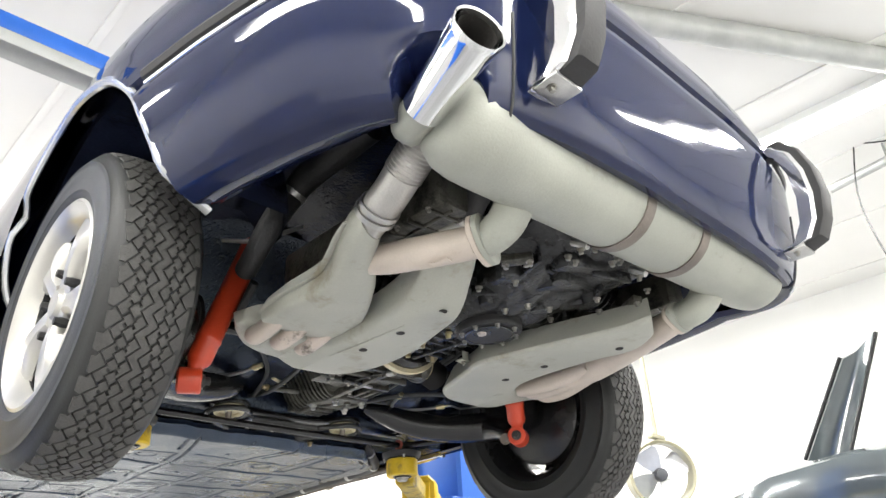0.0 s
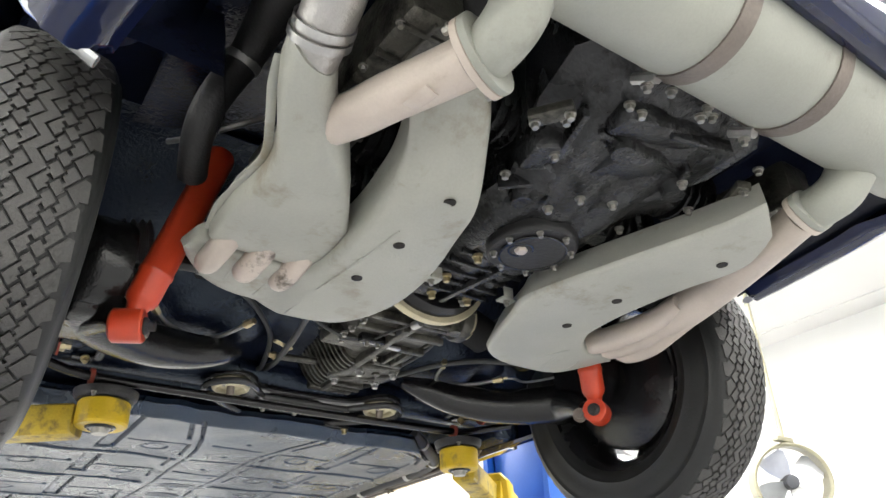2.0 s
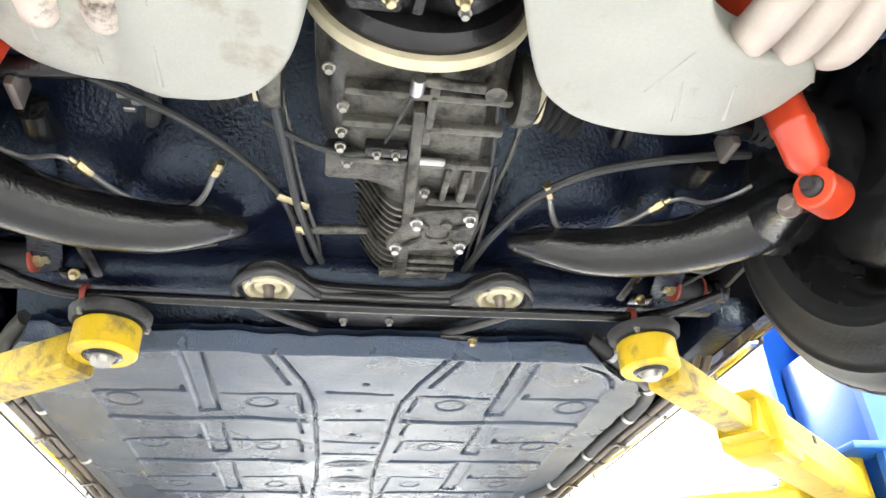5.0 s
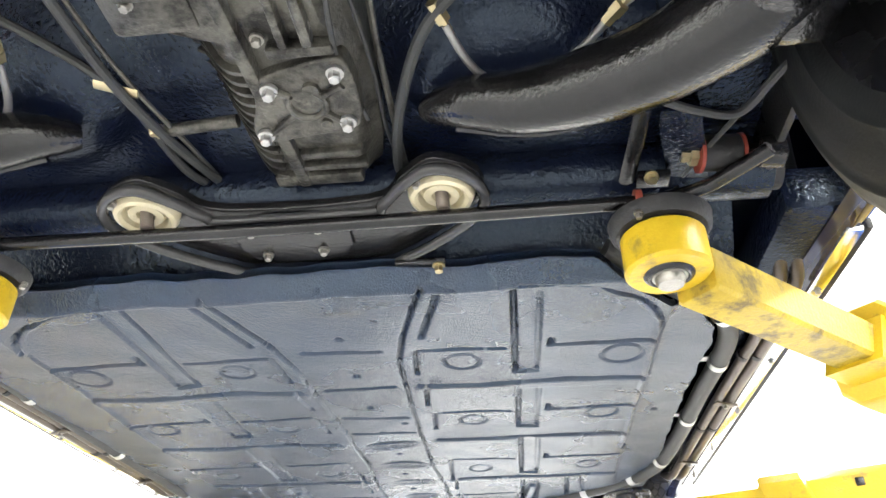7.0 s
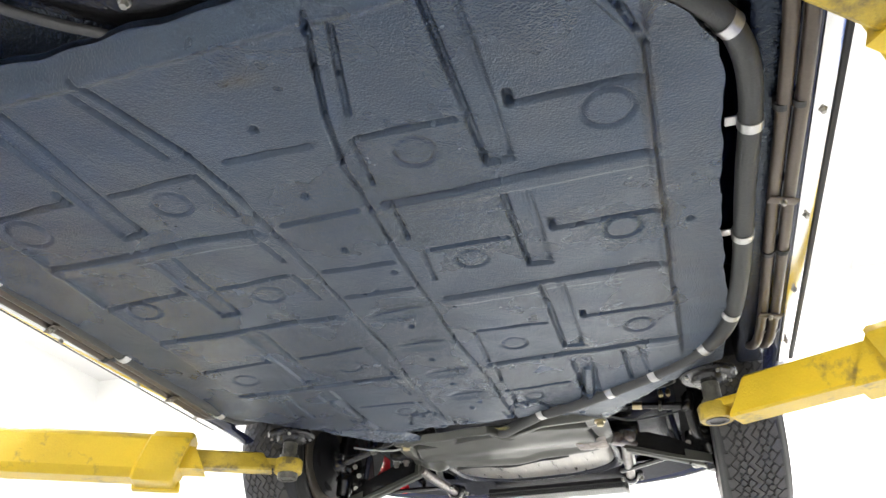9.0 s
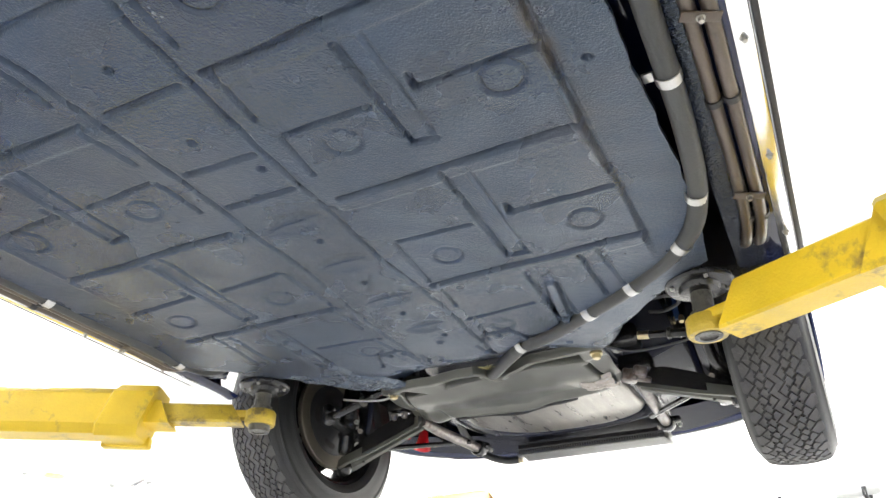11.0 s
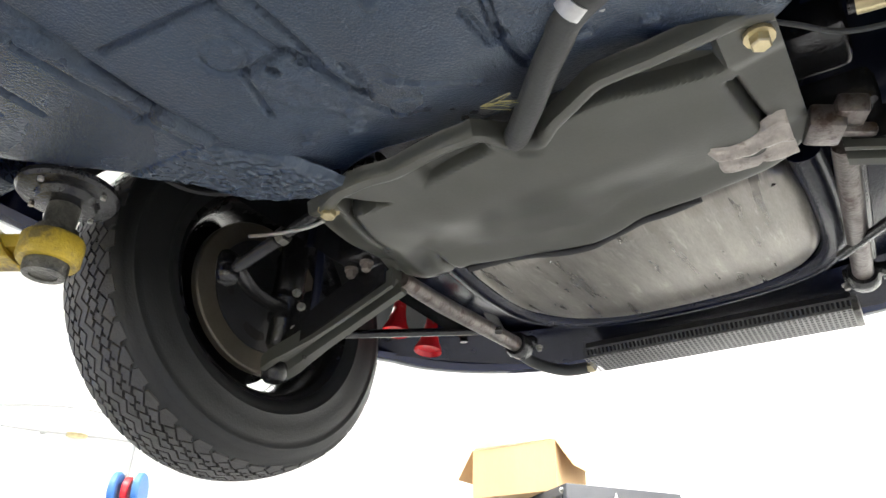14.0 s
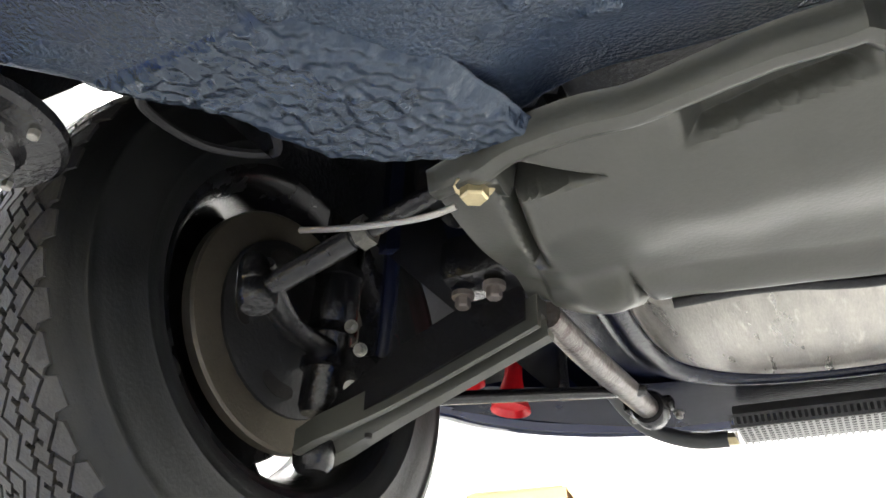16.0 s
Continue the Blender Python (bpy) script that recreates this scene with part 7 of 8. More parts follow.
    part("link_eye", bm, BLACK_DUSTY, st)
    bm = bmesh.new()
    tube(bm, [(s * 0.492, 2.325, 1.668), (s * 0.480, 2.315, 1.74), (s * 0.470, 2.30, 1.82)], 0.009, 12, 3)
    part("drop_link", bm, NAVY_SMOOTH, st, "dark navy drop link")
    for dx, dz in ((-0.052, 0.01), (-0.060, 0.05), (-0.045, 0.08)):
        bolt(BOLT_STEEL, st, (s * (0.570 + dx), 2.312, 1.64 + dz), (-s * 0.3, -1, -0.2))
    # blue stop bracket with brass ends above
    bm = bmesh.new()
    top, low = (Vector((-0.43, 2.235, 1.92)), Vector((-0.43, 2.235, 1.75))) if s < 0 else (Vector((0.450, 2.20, 1.985)), Vector((0.465, 2.20, 1.803)))
    tube(bm, [top, low], 0.012, 4, 1, flat=0.5)
    bb = part("blue_bracket", bm, NAVY_SMOOTH if s < 0 else STRAP_BLUE, car, "blue painted strap bracket")
    if s > 0:
        for q, dx in ((low, -0.006), (low, 0.014), (top, 0.0)):
            bm = bmesh.new()
            revolve(bm, [(0, -0.009), (0.006, -0.009), (0.007, 0.0), (0.006, 0.009), (0, 0.009)], 10, axis_pose(q + Vector((dx, -0.004, -0.002)), (0, 0.3, 1)))
            part("brass_end", bm, BRASS, bb, "small brass fitting")
    # steering tie rod with joint and boot
    T0, T1 = (Vector((-0.500, 2.140, 1.676)), Vector((-0.262, 2.135, 1.744))) if s < 0 else (Vector((0.522, 2.150, 1.740)), Vector((0.372, 2.150, 1.759)))
    bm = bmesh.new()
    tube(bm, [T0, T1], 0.0085, 12, 1)
    tie = part("tie_rod", bm, BLACK_DUSTY, car, "dusty black steering tie rod")
    bm = bmesh.new()
    tube(bm, [T0.lerp(T1, 0.10), T0.lerp(T1, 0.42)], 0.0108, 14, 1)
    part("sleeve", bm, BLACK_DUSTY, tie)
    bm = bmesh.new()
    tube(bm, [T0.lerp(T1, 0.44), T0.lerp(T1, 0.49)], 0.014, 6, 1)
    part("lock_nut", bm, ALLOY, tie)
    bm = bmesh.new()
    tube(bm, [T0.lerp(T1, 0.78), T0.lerp(T1, 0.95)], 0.0105, 14, 1)
    part("end_sleeve", bm, BRASS, tie, "dull brass end sleeve")
    bm = bmesh.new()
    revolve(bm, [(0, -0.014), (0.014, -0.014), (0.018, -0.008), (0.018, 0.006), (0.014, 0.010), (0.016, 0.014), (0.015, 0.028), (0.010, 0.040), (0, 0.042)], 18, axis_pose(T0, (s * 0.3, 0, 1)))
    part("joint", bm, BLACK_PAINT, tie, "black ball joint")
    if s < 0:
        bm = bmesh.new()
        tube(bm, [T1, T1 + Vector((0.06, 0.0, 0.018))], 0.022, 14, 7, ribs=0.003)
        part("boot", bm, RUBBER, tie)
    # steering arm to the hub and the brake line
    bm = bmesh.new()
    tube(bm, [T0 + Vector((0, 0, 0.03)), (s * 0.535, 2.22, 1.69), (s * 0.56, 2.31, 1.70)], [0.012, 0.014, 0.018], 12, 4, flat=0.7)
    part("steering_arm", bm, BLACK_DUSTY, tie)
    bm = bmesh.new()
    line = [(0.30, 2.085, 1.722), (0.325, 2.10, 1.716), (0.365, 2.13, 1.712), (0.43, 2.155, 1.722), (0.50, 2.17, 1.735)] if s > 0 else [(-0.447, 2.125, 1.718), (-0.387, 2.125, 1.705), (-0.326, 2.125, 1.697), (-0.297, 2.125, 1.699)]
    tube(bm, line, 0.0028, 8, 6)
    part("brake_hose", bm, FLEX if s < 0 else HOSE, car, "thin grey brake line")
    bm = bmesh.new()
    tube(bm, [(s * 0.44, 1.95, 1.745), (s * 0.49, 1.98, 1.76), (s * 0.50, 2.05, 1.775), (s * 0.46, 2.09, 1.78), (s * 0.43, 2.06, 1.77)], 0.004, 8, 6)
    part("wheel_wire", bm, RUBBER, car, "looped black hose by the wheel")

# oil cooler behind a perforated cover at the nose
bm = bmesh.new()
box(bm, (0.03, 2.915, 1.743), (0.505, 0.106, 0.030), bevel=0.004)
cooler = part("oil_cooler", bm, BLACK_MATT, car, "black oil cooler behind a perforated cover")


def perforated(x0, x1, p0, p1, nx, ny, holes=0.62):
    """A sheet between two edges (y, z) with a grid of square holes."""
    bm = bmesh.new()
    P0, P1 = Vector((0, *p0)), Vector((0, *p1))
    at = lambda u, v: Vector((x0 + (x1 - x0) * u, 0, 0)) + P0.lerp(P1, v)
    us = []
    for i in range(nx):
        a = (i + (1 - holes) / 2) / nx
        us += [a, a + holes / nx]
    us = [0.0] + us + [1.0]
    vs = []
    for j in range(ny):
        a = (j + (1 - holes) / 2) / ny
        vs += [a, a + holes / ny]
    vs = [0.0] + vs + [1.0]
    grid = [[bm.verts.new(at(u, v)) for u in us] for v in vs]
    for j in range(len(vs) - 1):
        for i in range(len(us) - 1):
            if i % 2 == 1 and j % 2 == 1:
                continue
            bm.faces.new((grid[j][i], grid[j][i + 1], grid[j + 1][i + 1], grid[j + 1][i]))
    return bm


part("perforated_cover", perforated(-0.226, 0.288, (2.860, 1.722), (2.935, 1.716), 56, 8), MESH_GREY, cooler, "light perforated metal cover")
part("perforated_edge", perforated(-0.226, 0.288, (2.849, 1.740), (2.859, 1.723), 62, 1, 0.55), BLACK_PAINT, cooler, "black perforated edge strip")
bm = bmesh.new()
box(bm, (0.285, 2.895, 1.730), (0.012, 0.085, 0.03), bevel=0.003)
part("end_bracket", bm, ALLOY, cooler)
bm = bmesh.new()
tube(bm, [(-0.240, 2.918, 1.724), (-0.30, 2.915, 1.728), (-0.36, 2.875, 1.750), (-0.385, 2.79, 1.79), (-0.37, 2.70, 1.82)], 0.0125, 14, 6)
part("cooler_hose", bm, HOSE, cooler, "black rubber cooler hose")
bm = bmesh.new()
tube(bm, [(-0.226, 2.918, 1.723), (-0.256, 2.918, 1.724)], 0.0105, 6, 1)
part("hose_fitting", bm, BRASS, cooler, "brass hose fitting")


def horn(x, y, z, d, r):
    bm = bmesh.new()
    m = axis_pose((x, y, z), d)
    revolve(bm, [(0.0, 0.012), (r * 0.82, 0.010), (r, 0.0), (r, 0.003), (r * 0.72, 0.022), (r * 0.5, 0.05), (r * 0.38, 0.09), (r * 0.34, 0.15), (0.0, 0.16)], 26, m)
    ob = part("horn_trumpet", bm, RED, car, "glossy red air horn trumpet")
    return ob


horn(-0.505, 2.690, 1.735, (0.05, 0.1, 1.0), 0.030)
horn(-0.555, 2.640, 1.770, (0.05, 0.1, 1.0), 0.030)
bm = bmesh.new()
tube(bm, [(-0.425, 2.705, 1.745), (-0.425, 2.69, 1.86)], 0.0085, 12, 1)
part("horn_pipe", bm, BLACK_DUSTY, car, "dark pipe stub beside the horns")

# ---------------------------------------------------------------- the two-post lift
lift = thing("two_post_lift", (0.0, 1.30, 0.0), "blue two-post car lift with yellow swing arms under the car", "car lift")
for s in (-1, 1):
    bm = bmesh.new()
    x = s * 1.56
    # a folded C-section post, open towards the car
    ring = [(s * -0.16, -0.17), (s * -0.16, -0.20), (s * 0.14, -0.20), (s * 0.16, -0.18), (s * 0.16, 0.18), (s * 0.14, 0.20), (s * -0.16, 0.20), (s * -0.16, 0.17), (s * -0.13, 0.17), (s * -0.13, 0.185), (s * 0.13, 0.185), (s * 0.13, -0.185), (s * -0.13, -0.185), (s * -0.13, -0.17)]
    loft(bm, [[Vector((x + dx, 1.30 + dy, z)) for dx, dy in ring] for z in (0.0, 3.40)])
    box(bm, (x, 1.30, 0.012), (0.46, 0.56, 0.024), bevel=0.004)
    post = part("post", bm, BLUE, lift, "blue folded steel post")
    bm = bmesh.new()
    box(bm, (x - s * 0.03, 1.30, 1.75), (0.20, 0.32, 0.62), bevel=0.008)
    box(bm, (x - s * 0.175, 1.30, 1.690), (0.16, 0.44, 0.020), bevel=0.003)
    box(bm, (x - s * 0.175, 1.30, 1.525), (0.16, 0.44, 0.020), bevel=0.003)
    box(bm, (x - s * 0.10, 1.30, 1.80), (0.02, 0.30, 0.22), bevel=0.003)
    part("carriage", bm, BLUE, lift, "blue lift carriage")
bm = bmesh.new()
box(bm, (0, 1.30, 3.345), (3.4, 0.10, 0.080), bevel=0.006)
part("overhead_beam", bm, BLUE, lift, "blue overhead cross beam")
bm = bmesh.new()
box(bm, (0, 1.30, 3.272), (3.4, 0.11, 0.060), bevel=0.006)
part("beam_cover", bm, BEAM_GREY, lift, "grey lower half of the overhead beam")


def swing_arm(pivot, pad, split, low, tall, wide=0.030, slant=0.0):
    """An arm from the carriage to a pad: outer box tube, collar and worn inner tube."""
    P, Q = Vector(pivot), Vector(pad)
    d = (Q - P).normalized()
    L = (Q - P).length
    m = axis_pose(P, d)
    bm = bmesh.new()
    box(bm, (split * L / 2, 0, 0), (split * L, 0.108, 0.114), m, bevel=0.020, seg=1)
    revolve(bm, [(0, -0.075), (0.058, -0.075), (0.058, 0.075), (0, 0.075)], 24, Matrix.Translation(P) @ Matrix.Rotation(radians(90), 4, "Y"))
    arm = part("swing_arm", bm, YELLOW, lift, "yellow swing arm with a worn inner tube")
    bm = bmesh.new()
    loft(bm, [[m @ Vector((split * L + a + 0.018 * z / 0.06, y * q, z * q)) for y, z in ((-0.064, -0.042), (-0.042, -0.064), (0.042, -0.064), (0.064, -0.042), (0.064, 0.042), (0.042, 0.064), (-0.042, 0.064), (-0.064, 0.042))] for a, q in ((-0.085, 0.90), (-0.078, 1.0), (0.012, 1.0), (0.020, 0.92))])
    box(bm, (split * L - 0.05, 0.05, -0.055), (0.12, 0.03, 0.03), m, bevel=0.006)
    part("collar", bm, YELLOW, arm, "yellow welded collar")
    bm = bmesh.new()                                     # square inner tube; slant cuts its end back at the top
    rings = []
    end = L - (0.040 if slant else 0.047)
    for a, cut, q in ((split * L - 0.06, 0.0, 1.0), (end - 0.10, 0.0, 1.0), (end - 0.003, slant, 1.0), (end, slant, 0.93)):
        w0, t0, b0 = wide * q, low + tall * 0.5 * q, low - tall * 0.5 * q
        rings.append([m @ Vector((a - cut * (0.5 + (z - low) / tall), y, z)) for y, z in ((-w0, t0 - 0.005), (-w0 + 0.005, t0), (w0 - 0.005, t0), (w0, t0 - 0.005), (w0, b0 + 0.005), (w0 - 0.005, b0), (-w0 + 0.005, b0), (-w0, b0 + 0.005))])
    loft(bm, rings)
    box(bm, (L - 0.045, 0, low + 0.002), (0.07, wide * 1.3, 0.020), m, bevel=0.004)
    part("inner_tube", bm, YELLOW_WORN if tall < 0.07 else YELLOW, arm, "scuffed yellow inner tube")
    bm = bmesh.new()                                     # short middle sleeve with a slanted mouth
    loft(bm, [[m @ Vector((split * L + a - 0.5 * z, y, z)) for y, z in ((-wide - 0.012, -tall * 0.62), (wide + 0.012, -tall * 0.62), (wide + 0.012, tall * 0.62), (-wide - 0.012, tall * 0.62))] for a in (-0.02, 0.058)])
    part("middle_sleeve", bm, YELLOW, arm, "yellow middle sleeve")
    bm = bmesh.new()
    box(bm, (split * L * 0.62, 0.054, 0.02), (0.02, 0.008, 0.02), m, bevel=0.003)
    part("stop_pin", bm, BLACK_DUSTY, arm)
    return arm, m, L


def plain_pad(arm, x, y, z0, z1):
    """A tall yellow pad with a dark disc on top and a bright pin below."""
    bm = bmesh.new()
    revolve(bm, [(0, 0), (0.046, 0), (0.050, 0.004), (0.050, z1 - z0 - 0.004), (0.046, z1 - z0), (0, z1 - z0)], 36, axis_pose((x, y, z0), (0, 0, 1)))
    part("pad", bm, YELLOW, arm, "round yellow lifting pad")
    bm = bmesh.new()
    revolve(bm, [(0, -0.014), (0.0145, -0.014), (0.0165, -0.011), (0.0175, -0.004), (0.0205, -0.004), (0.0215, -0.0005), (0.0, 0.002)], 28, axis_pose((x, y, z0), (0, 0, 1)))
    part("pad_pin", bm, BOLT_GREY, arm, "grey steel pad screw")
    bm = bmesh.new()
    revolve(bm, [(0.021, -0.0005), (0.022, -0.004), (0.0245, -0.0045), (0.026, -0.003), (0.029, -0.0015), (0.030, 0.001)], 28, axis_pose((x, y, z0), (0, 0, 1)))
    part("circlip", bm, BLACK_DUSTY, arm, "dark circlip and recess")
    bm = bmesh.new()
    revolve(bm, [(0.0, 0.0), (0.054, 0.0), (0.060, 0.006), (0.062, 0.018), (0.056, 0.020), (0.052, 0.012), (0, 0.012)], 36, axis_pose((x, y, z1 + 0.002), (0, 0, 1)))
    part("pad_disc", bm, BLACK_MATT, arm, "black steel cup on the pad")
    for a in (0.3, 2.2, 4.1):
        bolt(BOLT_SMALL, arm, (x + 0.056 * math.cos(a), y + 0.056 * math.sin(a), z1 + 0.004))


def post_pad(arm, x, y, z0, z1, drop=0.034):
    """A yellow eye holding a steel sleeve, stem and dished plate."""
    bm = bmesh.new()
    revolve(bm, [(0.024, -0.018), (0.035, -0.018), (0.038, -0.014), (0.038, 0.014), (0.035, 0.018), (0.024, 0.018)], 32, axis_pose((x, y, z0), (0, 0, 1)), closed=True)
    part("eye", bm, YELLOW_WORN, arm, "yellow arm eye")
    bm = bmesh.new()
    revolve(bm, [(0.0, 0.004 - drop), (0.0165, 0.002 - drop), (0.017, -drop), (0.025, -drop), (0.027, 0.006 - drop), (0.026, 0.030), (0.020, 0.032), (0.020, z1 - z0 - 0.01), (0.0, z1 - z0)], 32, axis_pose((x, y, z0), (0, 0, 1)))
    part("stem", bm, ALLOY, arm, "grey steel pad stem")
    bm = bmesh.new()
    revolve(bm, [(0.018, -0.012), (0.036, -0.010), (0.040, 0.0), (0.060, 0.002), (0.064, 0.006), (0.064, 0.013), (0.0, 0.013)], 36, axis_pose((x, y, z1), (0, 0, 1)))
    part("plate", bm, BLACK_DUSTY, arm, "dished dark steel plate")
    for a in (0.4, 1.97, 3.54, 5.1):
        bolt(BOLT_SMALL, arm, (x + 0.052 * math.cos(a), y + 0.052 * math.sin(a), z1 + 0.003))


arm, m, L = swing_arm((1.36, 1.225, 1.612), (0.470, 0.463, 1.626), 0.62, 0.0, 0.060)
plain_pad(arm, 0.470, 0.463, 1.611, 1.664)
arm, m, L = swing_arm((-1.36, 1.13, 1.612), (-0.408, 0.474, 1.628), 0.62, 0.0, 0.060)
plain_pad(arm, -0.408, 0.474, 1.614, 1.664)
arm, m, L = swing_arm((1.36, 1.435, 1.612), (0.573, 1.822, 1.612), 0.56, 0.0, 0.082, 0.037, 0.05)
post_pad(arm, 0.573, 1.822, 1.600, 1.682, 0.020)
arm, m, L = swing_arm((-1.36, 1.42, 1.605), (-0.530, 1.890, 1.606), 0.70, 0.004, 0.046, 0.026, 0.03)
post_pad(arm, -0.530, 1.890, 1.604, 1.680)

# ---------------------------------------------------------------- round the workshop
# cabinet with a torn cardboard box on top, beyond the nose of the car
cab = thing("cabinet", (-1.15, 4.95, 0.0), "dark grey metal cabinet with white print on its faces", "cabinet")
CM = pose(-1.058, 4.60, -0.027, 0, 0, -38)               # its near upright edge, turned so that two faces show
bm = bmesh.new()
box(bm, (-0.30, 0.30, 0.945), (0.60, 0.60, 1.89), CM, bevel=0.008)
part("body", bm, DARK_METAL, cab)
bm = bmesh.new()
box(bm, (-0.16, -0.003, 1.80), (0.26, 0.006, 0.09), CM, bevel=0.001)
panel = part("control_panel", bm, BLACK_PAINT, cab, "dark control panel with white print")
for x, w in ((-0.05, 0.05), (-0.12, 0.05), (-0.22, 0.08)):
    bm = bmesh.new()
    box(bm, (x, -0.0075, 1.80), (w, 0.003, 0.05 if w < 0.06 else 0.012), CM, bevel=0.0008)
    part("print", bm, WHITE_MARK, panel, "white printed mark")
bm = bmesh.new()
loft(bm, [[CM @ Vector((x, 0.25 + dy, 1.775 + dz)) for dy, dz in ((-0.03, 0), (0.03, 0), (0, 0.09))] for x in (0.001, 0.004)])
part("print", bm, WHITE_MARK, cab, "white warning triangle")
bolt(BOLT_BIG, cab, CM @ Vector((-0.035, -0.004, 1.863)), CM.to_3x3() @ Vector((0, -1, 0)))

CX, CY = -1.38, 4.90
carton = thing("cardboard_box", (-1.38, 4.90, 1.863), "open brown cardboard box with bent flaps on a dark cabinet", "box")
bm = bmesh.new()
loft(bm, [[Vector((CX + 1.45 * dx, CY + 1.28 * dy, z)) for dx, dy in ((-0.17, -0.12), (0.15, -0.13), (0.16, 0.12), (-0.16, 0.12))] for z in (1.863, 2.10)], caps=(True, False))
loft(bm, [[Vector((CX + 1.45 * dx, CY + 1.28 * dy, z)) for dx, dy in ((-0.165, -0.115), (0.145, -0.125), (0.155, 0.115), (-0.155, 0.115))] for z in (2.10, 1.873)], caps=(False, True))
part("carton_body", bm, CARD, carton)
for q in (((-0.17, -0.12, 2.10), (-0.16, 0.12, 2.10), (-0.235, 0.10, 1.97), (-0.24, -0.10, 1.965)), ((0.15, -0.13, 2.10), (0.16, 0.12, 2.10), (0.215, 0.11, 1.965), (0.21, -0.12, 1.97)),
          ((-0.16, -0.122, 2.10), (0.0, -0.128, 2.10), (0.0, -0.10, 2.185), (-0.15, -0.10, 2.15)), ((0.0, -0.128, 2.10), (0.14, -0.13, 2.10), (0.12, -0.07, 2.15), (0.02, -0.09, 2.15))):
    bm = bmesh.new()
    a = [Vector((CX + 1.45 * x, CY + 1.28 * y, z)) for x, y, z in q]
    n_ = (a[1] - a[0]).cross(a[3] - a[0]).normalized() * 0.004
    loft(bm, [a, [p + n_ for p in a]])
    part("flap", bm, CARD, carton, "bent cardboard flap")

# drum fan on the wall bracket
fan = thing("drum_fan", (5.05, 2.12, 2.05), "round beige drum fan with dull metal blades on a wall bracket", "fan")
E_ = Vector((-1.13, -1.35, 1.17))
FC = E_ + Vector((0.861, 0.484, 0.156)) * 7.2
FD_ = (E_ - FC).normalized()
FD_ = (FD_ + Vector((0.0, -0.35, 0))).normalized()
fm = axis_pose(FC, FD_)
bm = bmesh.new()
revolve(bm, [(0.27, 0.0), (0.29, 0.01), (0.30, 0.0), (0.30, -0.20), (0.285, -0.20), (0.27, -0.19)], 48, fm, closed=True)
part("drum", bm, FAN_BEIGE, fan)
bm = bmesh.new()
for k in range(4):
    bm = bmesh.new()
    a = math.pi / 2 * k + 0.5
    rings = []
    for r, w in ((0.05, 0.04), (0.14, 0.09), (0.22, 0.11), (0.25, 0.08)):
        rings.append([fm @ (Matrix.Rotation(a, 3, "X") @ Vector((-0.10 + dx, r, dz))) for dx, dz in ((0.03, -w), (-0.03, w), (-0.034, w), (0.026, -w))])
    loft(bm, rings)
    part("blade", bm, FAN_BLADE, fan, "dull metal blade")
bm = bmesh.new()
revolve(bm, [(0, 0.0), (0.05, -0.01), (0.06, -0.06), (0.06, -0.18), (0, -0.18)], 24, fm)
for k in range(4):
    a = math.pi / 2 * k + 0.1
    tube(bm, [fm @ Vector((-0.15, 0.05 * math.cos(a), 0.05 * math.sin(a))), fm @ Vector((-0.15, 0.28 * math.cos(a), 0.28 * math.sin(a)))], 0.008, 8, 1)
part("motor", bm, DARK_METAL, fan, "dark motor on thin struts")
bm = bmesh.new()
box(bm, FC + Vector((0, 0, 0.33)), (0.22, 0.06, 0.04), bevel=0.006)
tube(bm, [FC + Vector((0, 0, 0.30)), (FC.x, FC.y, CEIL_Z)], 0.02, 12, 1)
part("hanger", bm, FAN_BEIGE, fan, "hanging bracket")

# the next car, raised, bonnet open
nxt = thing("grey_car", (4.3, 0.9, 0.0), "dark grey car on a blue lift with its bonnet open", "car")
C0 = E_ + Vector((0.940, 0.300, 0.140)) * 5.6
bm = bmesh.new()
rings = []
for y, dz, w in ((-2.0, -0.10, 0.6), (-1.6, -0.03, 0.75), (-0.8, 0.03, 0.82), (0.0, 0.045, 0.84), (0.5, 0.0, 0.82), (0.85, -0.10, 0.74), (1.0, -0.24, 0.6)):
    rings.append([Vector((C0.x + 0.45 + q * w, C0.y - 0.15 + y, C0.z + dz + h)) for q, h in ((-0.9, -0.55), (-1, -0.35), (-1.02, -0.15), (-0.97, -0.04), (-0.86, 0.0), (-0.5, -0.02), (0.5, -0.02), (0.86, 0), (0.97, -0.04), (1.02, -0.15), (1, -0.35), (0.9, -0.55))])
loft(bm, rings)
part("body", bm, GREY_PAINT, nxt, "glossy dark grey front wings")
bm = bmesh.new()
hb, ht = E_ + Vector((0.936, 0.310, 0.153)) * 5.75, E_ + Vector((0.930, 0.235, 0.272)) * 5.75
rows = []
for f in np.linspace(0, 1, 8):
    c = hb.lerp(ht, f)
    rows.append([c + Vector((0.05 * math.sin(g * 3.1), 0.30 * (g - 0.5) * (1 - 0.12 * f) + 0.03 * f, -0.10 * (g - 0.2) * f)) for g in np.linspace(0, 1, 8)])
loft(bm, rows, closed=False)
fs = list(bm.faces)
bmesh.ops.recalc_face_normals(bm, faces=fs)
bmesh.ops.solidify(bm, geom=fs, thickness=0.03)
part("bonnet", bm, GREY_PAINT, nxt, "glossy open bonnet panel")
bm = bmesh.new()
for g in (0.0, 1.0):
    tube(bm, [hb + Vector((-0.03, 0.30 * (g - 0.5), 0)), ht + Vector((-0.03, 0.264 * (g - 0.5) + 0.03, -0.1 * (g - 0.2)))], 0.014, 8, 1)
part("bonnet_rib", bm, BLACK_PAINT, nxt, "dark bonnet frame")
bm = bmesh.new()
